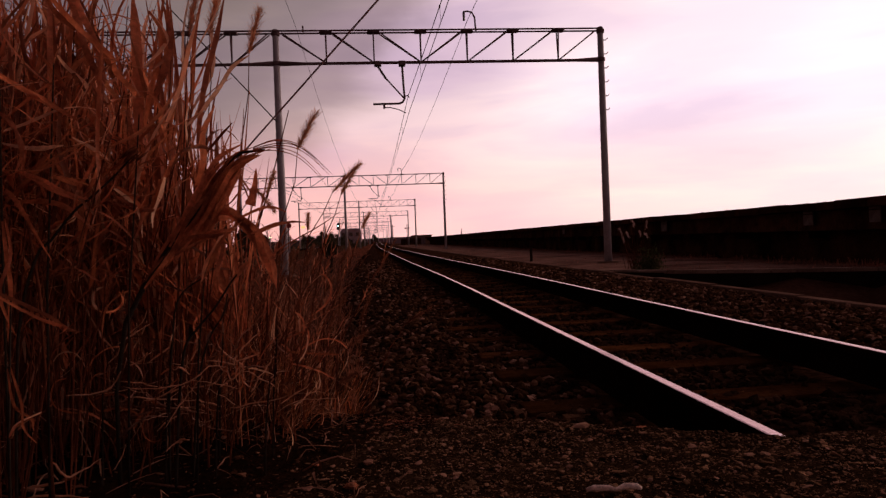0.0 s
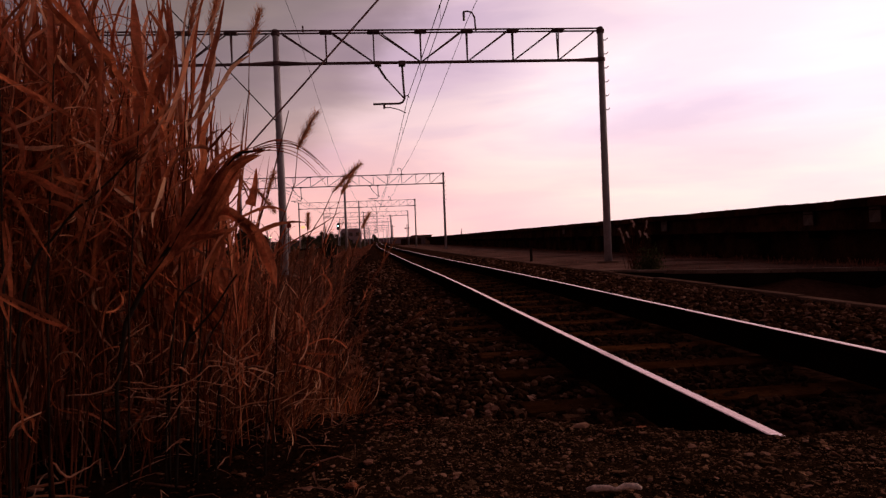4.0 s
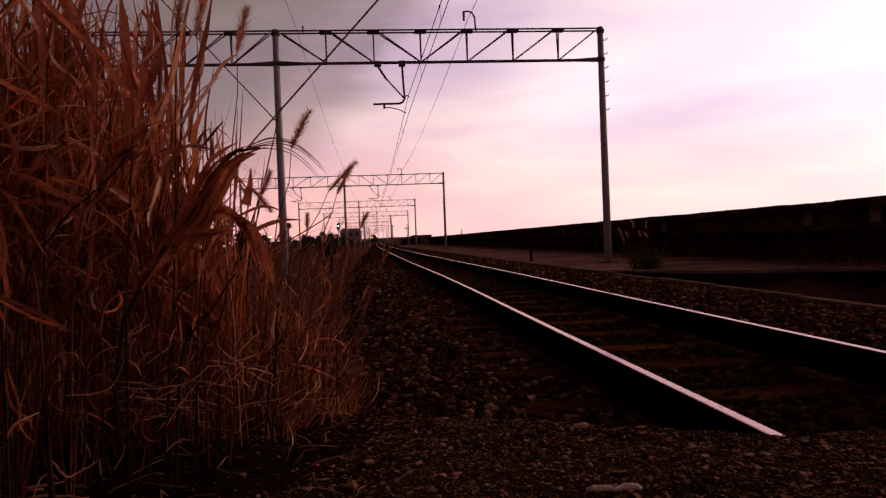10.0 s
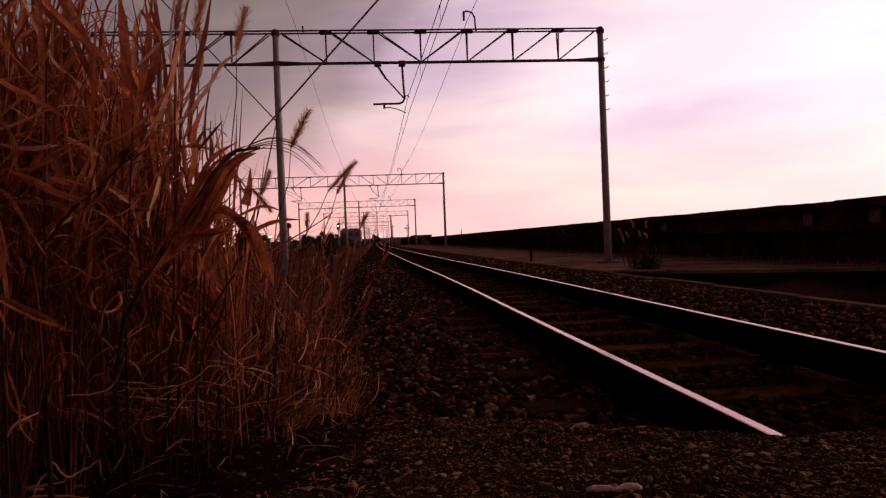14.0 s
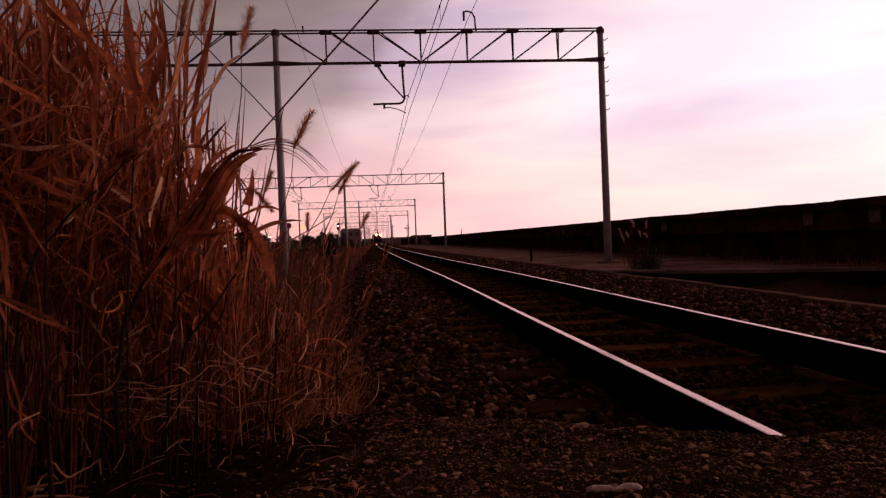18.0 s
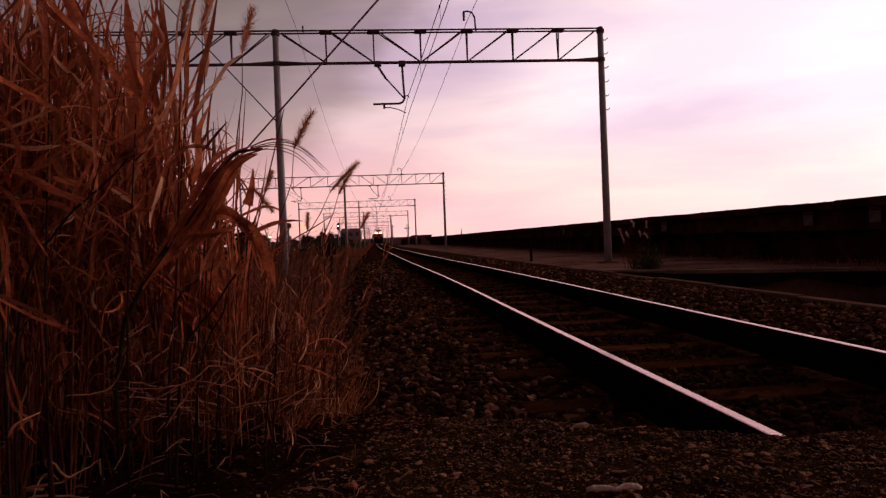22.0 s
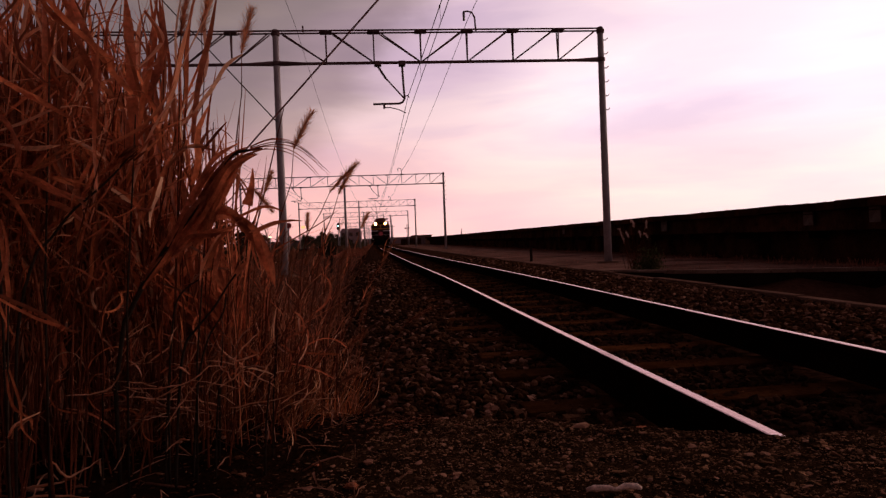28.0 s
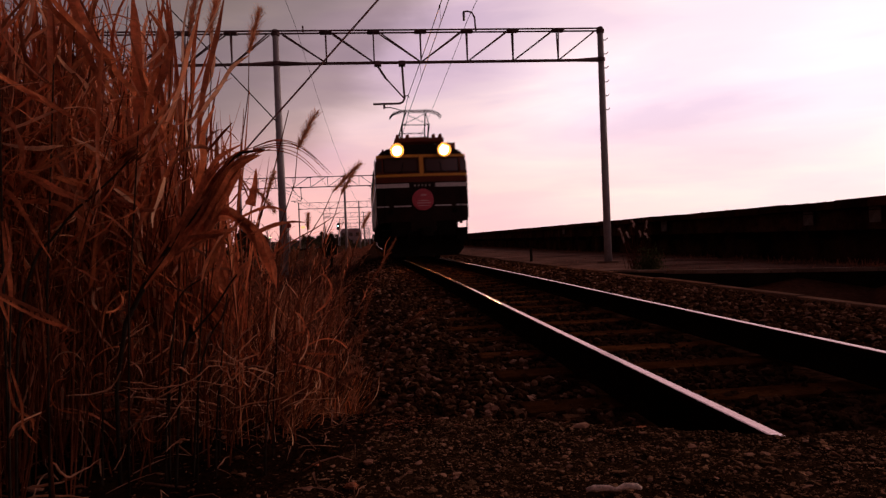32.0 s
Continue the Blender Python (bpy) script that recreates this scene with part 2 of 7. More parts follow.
def add_box(bm, c, s, bevel=0.0, rot=None):
    m = Matrix.Translation(c) @ (rot or Matrix()) @ Matrix.Diagonal((*s, 1))
    g = bmesh.ops.create_cube(bm, size=1.0, matrix=m)
    if bevel:
        eds = list({e for v in g["verts"] for e in v.link_edges})
        bmesh.ops.bevel(bm, geom=eds, offset=bevel, segments=2, affect="EDGES", profile=0.6)
    return bm


def box(c, s, bevel=0.0, rot=None):
    return add_box(bmesh.new(), c, s, bevel, rot)


def add_tube(bm, pts, radii, n=8):
    """A round bar through pts; radii is one number or one for each point."""
    pts = [Vector(p) for p in pts]
    if isinstance(radii, (int, float)):
        radii = [radii] * len(pts)
    rings = []
    for k, p in enumerate(pts):
        d = (pts[min(k + 1, len(pts) - 1)] - pts[max(k - 1, 0)]).normalized()
        a = d.orthogonal().normalized() if k == 0 else (a - d * a.dot(d)).normalized()
        b = d.cross(a)
        rings.append([bm.verts.new(p + (a * math.cos(t) + b * math.sin(t)) * radii[k])
                      for t in (2 * math.pi * j / n for j in range(n))])
    for r0, r1 in zip(rings, rings[1:]):
        for j in range(n):
            bm.faces.new((r0[j], r0[(j + 1) % n], r1[(j + 1) % n], r1[j]))
    bm.faces.new(rings[0][::-1])
    bm.faces.new(rings[-1])
    for f in bm.faces:
        f.smooth = n > 5
    return bm


def tube(pts, radii, n=8):
    return add_tube(bmesh.new(), pts, radii, n)


def lathe(profile, n=16, axis="Z"):
    """Turned shape from (radius, height) pairs."""
    bm = bmesh.new()
    rings = []
    for r, h in profile:
        ring = []
        for j in range(n):
            t = 2 * math.pi * j / n
            c, s = r * math.cos(t), r * math.sin(t)
            ring.append(bm.verts.new((c, s, h) if axis == "Z" else (c, h, s) if axis == "Y" else (h, c, s)))
        rings.append(ring)
    for r0, r1 in zip(rings, rings[1:]):
        for j in range(n):
            bm.faces.new((r0[j], r0[(j + 1) % n], r1[(j + 1) % n], r1[j]))
    bm.faces.new(rings[0][::-1])
    bm.faces.new(rings[-1])
    bmesh.ops.recalc_face_normals(bm, faces=bm.faces[:])
    return bm


def turned_ring(profile, n=24):
    """A hollow turned shape about the y axis: the profile closes on itself."""
    bm = bmesh.new()
    rings = [[bm.verts.new((r * math.cos(2 * math.pi * j / n), h, r * math.sin(2 * math.pi * j / n))) for j in range(n)] for r, h in profile]
    for r0, r1 in zip(rings, rings[1:] + rings[:1]):
        for j in range(n):
            bm.faces.new((r0[j], r0[(j + 1) % n], r1[(j + 1) % n], r1[j]))
    bmesh.ops.recalc_face_normals(bm, faces=bm.faces[:])
    return bm


# ---- the line of the track: straight by the crossing, then a slow wander and a bend ----
KNOTS_S = [-60, 10, 21, 44, 80, 125, 170, 290, 365, 400, 440, 502, 544, 690, 900]
KNOTS_X = [0, 0, -0.22, -0.50, -0.82, -1.03, -0.84, -0.72, -0.42, -0.15, -1.9, -6.1, -9.6, -28, -70]


def track_x(s):
    w = min(30.0, max(3.0, abs(s) * 0.25))
    return float(np.mean(np.interp(np.linspace(s - w, s + w, 15), KNOTS_S, KNOTS_X)))


def track_z(s):
    return float(np.interp(s, [5, 60, 104, 170, 230, 290, 334, 440, 560], [0, 0.17, 0.32, 0.62, 0.95, 1.35, 1.68, 2.2, 2.65]))


def ground_z(x, y):
    return -0.49 + 0.0035 * max(0.0, min(y, 290.0) - 22.0)


STEPS = [-6, 0, 1, 2, 3, 4, 6, 8, 11, 14, 18, 22, 27, 33, 40, 48, 56, 66, 78, 90, 105, 120, 140, 160, 185, 210, 240,
         270, 300, 330, 360, 390, 420, 450, 480, 510, 540, 570, 600, 640, 690, 760]


def along(name, section, offset, material, parent=None, label="", y0=-6, y1=760, closed=True, smooth=False, lift=track_z):
    """Runs a cross-section (x, z pairs) along the track."""
    ys = [s for s in STEPS if y0 < s < y1]
    ys = [y0] + ys + [y1]
    v, f, n = [], [], len(section)
    for s in ys:
        cx, cz = track_x(s) + offset, lift(s)
        v += [(cx + a, s, cz + b) for a, b in section]
    for k in range(len(ys) - 1):
        for j in range(n if closed else n - 1):
            a, b = k * n + j, k * n + (j + 1) % n
            f.append((a, b, b + n, a + n))
    if closed:
        f += [tuple(range(n))[::-1], tuple(range((len(ys) - 1) * n, len(ys) * n))]
    return raw(name, v, f, material, parent, label, smooth)


# ---- ground, crossing, ballast ----
def edge_y(x):
    return float(np.interp(x, [-6, -2.6, -2.0, -1.44, -1.1, -0.8, -0.57, -0.2, 1.5, 6], [2.5, 2.42, 2.33, 2.22, 2.07, 1.90, 1.785, 1.785, 1.9, 2.0]))


def crossing_z(x, y):
    v = Vector((x, y, 0))
    return 0.004 + 0.012 * noise.noise(v * 2.3) + 0.008 * noise.noise(v * 9) + 0.006 * noise.noise(v * 31)


def build_ground():
    xs = [-900, -300, -120, -60, -30, -16, -9, -5, -3, -2.4, 3.3, 6, 9, 11, 14, 20, 60, 150, 400, 900]
    ys = [-400, -60, -10, 0, 4, 8, 12, 14, 16, 19, 22.5, 30, 45, 70, 100, 150, 220, 290, 400, 700, 1200, 2400]
    v = []
    for y in ys:
        for x in xs:
            z = ground_z(x, y)
            if -2.5 < x < 3.4:
                z -= 0.12
            # sunken yard beside the ballast wall
            if 3.2 < x < 60 and y < 22.5 and y < np.interp(x, [3.3, 6, 9, 11, 14, 60], [22.4, 19, 16, 14, 12, 12]) - 0.01:
                z -= 0.75
            v.append((x, y, z))
    n = len(xs)
    f = [(j * n + i, j * n + i + 1, (j + 1) * n + i + 1, (j + 1) * n + i) for j in range(len(ys) - 1) for i in range(n - 1)]
    tagged(raw("ground", v, f, M_EARTH), "bare reddish earth beside the railway", "ground", kind="structure")
    # sheet of packed earth between the ballast kerb and the platform, with a cut edge
    xs2 = np.concatenate([np.linspace(3.45, 11.2, 32)])
    near = [float(np.interp(x, [3.4, 5.0, 5.8, 7.8, 10.1, 14], [21.5, 18.5, 17.5, 16.0, 14.8, 13.2])) for x in xs2]
    ts = [0, 0.03, 0.07, 0.12, 0.18, 0.26, 0.36, 0.5, 0.7, 1.0]
    v, f, n = [], [], len(xs2)
    for t in ts:
        for x, y0 in zip(xs2, near):
            y = y0 + (170 - y0) * t ** 1.6
            v.append((x + min(0, track_x(y)) * (1 - (x - 3.4) / 8), y, ground_z(x, y) + 0.03 + 0.02 * noise.noise(Vector((x, y, 0)) * 0.8)))
    for j in range(len(ts) - 1):
        for i in range(n - 1):
            f.append((j * n + i, j * n + i + 1, (j + 1) * n + i + 1, (j + 1) * n + i))
    k = len(v)
    v += [(x, y, -1.3) for x, y in zip(xs2, near)]
    # the cut face is coloured near-black to paint the pit's shade
    cut = raw("cut_wall", [v[i] for i in range(n)] + v[k:], [(n + i, n + i + 1, i + 1, i) for i in range(n - 1)], M_CUTSHADE)
    tagged(cut, "retaining face of the sunken yard, its shade painted dark", "wall", kind="structure")
    tagged(raw("earth_verge", v[:k], f, M_VERGE), "packed reddish earth strip beside the platform", "ground", kind="structure")
    # stone edging along the cut
    for i in range(0, n - 2, 2):
        a, b = Vector((xs2[i], near[i], -0.45)), Vector((xs2[i + 2], near[i + 2], -0.45))
        d = b - a
        rot = Matrix.Rotation(math.atan2(d.y, d.x), 4, "Z")
        o = part("kerb_stone", box((a + b) / 2, (d.length - 0.012, 0.14, 0.10), 0.012, rot), M_EDGING)
        o.parent = bpy.data.objects["earth_verge"]


def build_crossing():
    xs = np.concatenate([np.linspace(-7, -3.3, 10), np.arange(-3.2, 0.9, 0.024), np.linspace(1.0, 7, 12)])
    ts = np.concatenate([np.linspace(0, 0.55, 8), np.linspace(0.57, 1.0, 46)])
    v, f, n = [], [], len(xs)
    for t in ts:
        for x in xs:
            ye = edge_y(x) + 0.03 * noise.noise(Vector((x * 6, 3, 0)))
            y = -4 + (ye + 4) * (1 - (1 - t) ** 1.6)
            v.append((x, y, crossing_z(x, y) - 0.03 * max(0, (t - 0.985) / 0.015)))
    for j in range(len(ts) - 1):
        for i in range(n - 1):
            f.append((j * n + i, j * n + i + 1, (j + 1) * n + i + 1, (j + 1) * n + i))
    k, b = len(v), (len(ts) - 1) * n
    for i in range(n):
        x, y, z = v[b + i]
        v.append((x, y + 0.10 + 0.05 * noise.noise(Vector((x * 5, 8, 0))), -0.5))
    f += [(b + i, b + i + 1, k + i + 1, k + i) for i in range(n - 1)]
    ob = raw("crossing_surface", v, f, M_ASPHALT)
    return tagged(ob, "worn gritty tarred gravel at the crossing edge", "road", kind="structure")


ICO = None


def stones(name, spots, material, parent, label, seed, kind="stuff", flat=0.68):
    """Joined uneven stones; spots are x, y, z, radius."""
    global ICO
    if ICO is None:
        bm = bmesh.new()
        bmesh.ops.create_icosphere(bm, subdivisions=1, radius=0.92)
        ICO = (np.array([w.co[:] for w in bm.verts]), np.array([[w.index for w in fc.verts] for fc in bm.faces]))
        bm.free()
    rng = np.random.default_rng(seed)
    base, tri = ICO
    n = len(spots)
    sp = np.array(spots)
    sc = rng.uniform(0.5, 1.5, (n, 3)) * sp[:, 3:4]
    sc[:, 2] *= flat
    vv = base[None] * (1 + rng.uniform(-0.42, 0.30, (n, len(base), 3)))
    vv = vv * sc[:, None, :]
    a, b = rng.uniform(0, 6.28, n), rng.uniform(-0.6, 0.6, n)
    ca, sa, cb, sb = np.cos(a)[:, None], np.sin(a)[:, None], np.cos(b)[:, None], np.sin(b)[:, None]
    x, y, z = vv[..., 0], vv[..., 1], vv[..., 2]
    y, z = y * cb - z * sb, y * sb + z * cb
    x, y = x * ca - y * sa, x * sa + y * ca
    vv = np.stack([x, y, z], -1) + sp[:, None, :3]
    ff = tri[None] + (np.arange(n) * len(base))[:, None, None]
    ob = raw(name, vv.reshape(-1, 3).tolist(), ff.reshape(-1, 3).tolist(), material, parent, label)
    ob["kind"] = kind
    return ob


BED = [(-3.9, -1.9), (-2.45, -0.62), (-1.95, -0.36), (-1.55, -0.235), (-1.15, -0.19), (1.15, -0.19), (2.2, -0.20), (3.12, -0.27), (3.14, -0.62), (3.16, -1.9)]


def bed_z(x, y):
    return float(np.interp(x, [a for a, b in BED], [b for a, b in BED])) + track_z(y)


def build_track():
    bed = along("ballast", BED, 0, M_FARBALLAST, closed=False)
    tagged(bed, "dark grey-brown crushed stone track bed", "ballast", kind="structure")
    rng = np.random.default_rng(11)
    spots = []
    for y0, y1, num, r in ((1.9, 3.5, 9000, 0.023), (3.5, 6.0, 9500, 0.025), (6, 10, 8500, 0.029), (10, 17, 7000, 0.035), (17, 30, 5000, 0.045)):
        ys = rng.uniform(y0, y1, num)
        xs = rng.uniform(-2.35, 3.1, num)
        for x, y in zip(xs, ys):
            if abs(abs(x) - 0.566) < 0.09:
                continue
            q = (y - 2.98) / 0.70
            on_sleeper = abs(x) < 1.08 and abs(q - round(q)) < 0.17
            if on_sleeper and rng.random() > (0.10 if abs(x) < 0.5 else 0.16):
                continue
            if y < edge_y(x) + 0.02:
                continue
            lift = 0.015 if on_sleeper else rng.uniform(-0.012, 0.026)
            spots.append((x + track_x(y), y, bed_z(x, y) + lift, r * rng.uniform(0.6, 1.35)))
    inner = [q for q in spots[300:] if abs(q[0] - track_x(q[1])) < 0.53]
    outer = [q for q in spots[300:] if abs(q[0] - track_x(q[1])) >= 0.53]
    stones("ballast_stones", outer, M_STONE, bed, "loose angular crushed stones", 3)
    stones("ballast_stones", inner, M_DARKSTONE, bed, "darker crushed stones between the rails", 4)
    near = spots[:300]
    pool = []
    for k in range(10):
        o = stones("stone", [(0, 0, 0, 1.0)], M_STONE, bed, "", 40 + k, "")
        del o["kind"]
        pool.append(o.data)
        o.matrix_basis = Matrix.Translation(near[k][:3]) @ Matrix.Diagonal((near[k][3],) * 3 + (1,))
    for k, (x, y, z, r) in enumerate(near[10:]):
        o = new("stone", pool[k % 10])
        o.parent = bed
        o.matrix_basis = Matrix.Translation((x, y, z)) @ Matrix.Rotation(rng.uniform(0, 6.28), 4, "Z") @ Matrix.Diagonal((r, r, r, 1))
    foot, web, head = 0.0635, 0.0075, 0.0325
    sec = [(-foot, -0.153), (foot, -0.153), (foot, -0.142), (web, -0.125), (web, -0.045), (head, -0.036), (head, -0.010), (0.023, -0.002),
           (-0.023, -0.002), (-head, -0.010), (-head, -0.036), (-web, -0.045), (-web, -0.125), (-foot, -0.142)]
    top = [(-0.020, -0.010), (0.020, -0.010), (0.020, -0.0015), (0.015, 0.0), (-0.015, 0.0), (-0.020, -0.0015)]
    tr = thing("railway_track", Matrix(), "running line of two worn rails on timber sleepers", "railway track")
    for off in (-0.566, 0.566):
        # the right rail is raised slightly to fit the camera's view
        view_lift = 0.012 if off > 0 else 0.0
        r = along("rail", [(a, b + view_lift) for a, b in sec], off, M_SHADEDRUST, tr, "rusty rail with shade-dark sides", y0=1.62)
        along("rail_head", [(a, b + view_lift) for a, b in top], off, M_RAILTOP, r, "polished bright rail head", y0=1.62)
    bm = box((0, 0, -0.07), (2.1, 0.21, 0.14), 0.012)
    first = part("sleeper", bm, M_SLEEPER, tr)
    srng = random.Random(5)
    for k in range(285):
        y = 2.98 + 0.70 * k
        m = Matrix.Translation((track_x(y) + srng.uniform(-0.03, 0.03), y + srng.uniform(-0.02, 0.02), track_z(y) - 0.160 - srng.uniform(0, 0.012))) @ Matrix.Rotation(srng.uniform(-0.012, 0.012), 4, "Z")
        if k == 0:
            first.matrix_basis = m
            continue
        o = new("sleeper", first.data)
        o.parent, o.matrix_basis = tr, m
    # the second line, further over
    bed2 = along("ballast_2", [(-2.3, -0.6), (-1.5, -0.02), (1.5, -0.02), (2.3, -0.6)], -9.2, M_FARBALLAST, closed=False, y0=12)
    tagged(bed2, "crushed stone bed of the second line", "ballast", kind="structure")
    tr2 = thing("railway_track", Matrix(), "second line of worn rails beyond the grass", "railway track")
    for off in (-9.766, -8.634):
        r = along("rail", [(a, b + 0.15) for a, b in sec], off, M_SHADEDRUST, tr2, "rusty rail with shade-dark sides", y0=12)
        along("rail_head", [(a, b + 0.15) for a, b in top], off, M_RAILTOP, r, "polished bright rail head", y0=12)
    f2 = part("sleeper", box((0, 0, -0.07), (2.1, 0.21, 0.14), 0.012), M_SLEEPER, tr2)
    for k in range(110):
        y = 14 + 0.70 * k
        m = Matrix.Translation((track_x(y) - 9.2, y, track_z(y) - 0.007))
        if k == 0:
            f2.matrix_basis = m
            continue
        o = new("sleeper", f2.data)
        o.parent, o.matrix_basis = tr2, m
    # a siding that branches across towards the land side
    tr3 = thing("railway_track", Matrix(), "siding rails branching away from the second line", "railway track")
    for off in (-0.566, 0.566):
        v0, v1 = Vector((-11.2 + off, 62, 0.0)), Vector((-31 + off, 118, 0.2))
        bm = bmesh.new()
        d = (v1 - v0).normalized()
        rot = d.to_track_quat("Y", "Z").to_matrix().to_4x4()
        add_box(bm, (v0 + v1) / 2 - Vector((0, 0, 0.08)), (0.06, (v1 - v0).length, 0.15), 0, rot)
        r = part("rail", bm, M_SHADEDRUST, tr3, "rusty rail with shade-dark sides")
        bm = bmesh.new()
        add_box(bm, (v0 + v1) / 2 + Vector((0, 0, 0.002)), (0.064, (v1 - v0).length, 0.012), 0, rot)
        part("rail_head", bm, M_RAILTOP, r, "polished bright rail head")


def build_kerb():
    k = thing("ballast_kerb", Matrix(), "low concrete kerb holding back the ballast", "kerb", kind="structure")
    rng = random.Random(8)
    pool = [part("kerb_stone", box((0, 0, 0), (0.15, 1.985, 0.42), 0.015), M_CONC, k) for _ in range(1)]
    for i in range(42):
        y = 2.5 + 2.0 * i
        o = pool[0] if i == 0 else new("kerb_stone", pool[0].data)
        o.parent = k
        o.matrix_basis = pose(3.22 + track_x(y) + rng.uniform(-0.012, 0.012), y, -0.425 + track_z(y) + rng.uniform(-0.012, 0.012), 0, 0, rng.uniform(-0.3, 0.3))


# ---- old freight platform on the far side ----
PX = 11.3


def plat_z(y):
    return 0.0036 * max(0.0, y - 16.0) - 0.045


def build_platform():
    pf = thing("platform", Matrix(), "old dark masonry freight platform with overhanging edge", "platform", kind="structure")
    rng = random.Random(21)
    ys = np.arange(4, 176, 4.0)
    for i, y in enumerate(ys):
        zt, zb = 1.33 + plat_z(y), ground_z(0, y) - 0.9
        zu = zt - 0.82
        part("fascia_panel", box((PX + 0.16, y + 2, (zt - 0.25 + zu) / 2), (0.26, 3.985, zt - 0.25 - zu), 0.012), M_COPING, pf)
        part("soffit", box((PX + 0.60, y + 2, zu + 0.08), (0.62, 3.99, 0.14), 0.01), M_PLATFORM, pf)
        part("wall_panel", box((PX + 1.05, y + 2, (zu + 0.01 + zb) / 2), (0.4, 3.985, zu + 0.01 - zb), 0.01), M_PLATFORM, pf)
        part("bracket", box((PX + 0.58, y, zu - 0.12), (0.56, 0.24, 0.24), 0.02), M_PLATFORM, pf)
    for y in np.arange(4, 176, 1.25):
        zt = 1.33 + plat_z(y) + rng.uniform(-0.012, 0.012)
        part("coping_slab", box((PX + 0.18, y + 0.62, zt - 0.12), (1.05, 1.235, 0.24 + rng.uniform(-0.02, 0.02)), 0.025), M_COPING, pf)
    v = [(PX + 0.62, 4, 1.24), (PX + 30, 4, 1.24), (PX + 30, 176, 1.84), (PX + 0.62, 176, 1.84)]
    tagged(raw("platform_deck", v, [(0, 1, 2, 3)], M_EARTH, pf))
    # weeds and moss along the edge break its line
    clump = []
    for _ in range(110):
        y = rng.uniform(8, 120)
        clump.append((PX - 0.25 + rng.uniform(0, 0.7), y, 1.335 + plat_z(y), rng.uniform(0.010, 0.028) * (1 + y / 80)))
    stones("moss_tufts", clump, M_COPING, pf, "dark moss tufts on the coping", 66)
    for y, z, w in ((19.24, 0.96, 0.46), (16.5, 0.98, 0.42), (29.5, 0.94, 0.6), (46, 1.0, 0.55)):
        o = part("notice_board", box((0, 0, 0), (0.03, w, 0.46), 0.006), M_PALE)
        o.matrix_basis = pose(PX - 0.11, y, z - 0.06 + plat_z(y))
        part("board_batten", box((0.0, 0, 0.10), (0.05, w * 0.9, 0.03), 0.004), M_PLATFORM, o)
        tagged(o, "faded white board fixed under the platform edge", "board", "boards on the platform wall")
    mk = thing("marker_post", pose(PX + 0.1, 104, 1.33 + plat_z(104)), "thin white marker post on the platform edge", "post")
    part("post", tube([(0, 0, 0), (0, 0, 0.82)], 0.05, 8), M_PALE, mk)
    part("base", lathe([(0.12, 0), (0.12, 0.05), (0.06, 0.09)], 12), M_CONC, mk)
    part("cap", lathe([(0.055, 0.82), (0.06, 0.85), (0.02, 0.88)], 10), M_STEEL, mk)
    # low store at the platform's far end
    bl = thing("platform_store", pose(11.2, 196, 0.1), "low flat-roofed dark store at the platform end", "building")
    part("wall", box((0, 0, 1.15), (5.0, 14, 2.5), 0.04), M_CONC, bl)
    part("roof", box((0, 0, 2.48), (5.5, 14.6, 0.16), 0.03), M_COPING, bl)
    part("door", box((-2.53, -2, 1.1), (0.06, 1.8, 2.1), 0.01), M_DARKSTEEL, bl)
    part("door", box((0, -7.03, 1.1), (1.4, 0.06, 2.1), 0.01), M_DARKSTEEL, bl)
    low = thing("loading_dock", pose(8.4, 203, 0.1), "low dark loading dock beside the store", "dock")
    part("wall", box((0, 0, 0.75), (4.5, 30, 1.7), 0.04), M_PLATFORM, low)
    part("coping", box((0, 0, 1.63), (4.7, 30.3, 0.12), 0.02), M_COPING, low)
    st = thing("stub_post", pose(4.97, 29, ground_z(0, 29)), "short dark timber post in the earth", "post")
    part("post", box((0, 0, 0.30), (0.10, 0.10, 0.75), 0.012), M_BARK, st)
    part("cap", box((0, 0, 0.68), (0.12, 0.12, 0.03), 0.008), M_SHADEDRUST, st)


# ---- overhead line portals ----
Z_TOP, Z_BOT, Z_FOOT = 8.25, 7.14, -0.55


def insulator(p, q):
    """Ribbed rod from p to q."""
    p, q = Vector(p), Vector(q)
    n = 25
    pts = [p.lerp(q, k / (n - 1)) for k in range(n)]
    return tube(pts, [0.050 if k % 2 else 0.034 for k in range(n)], 8)


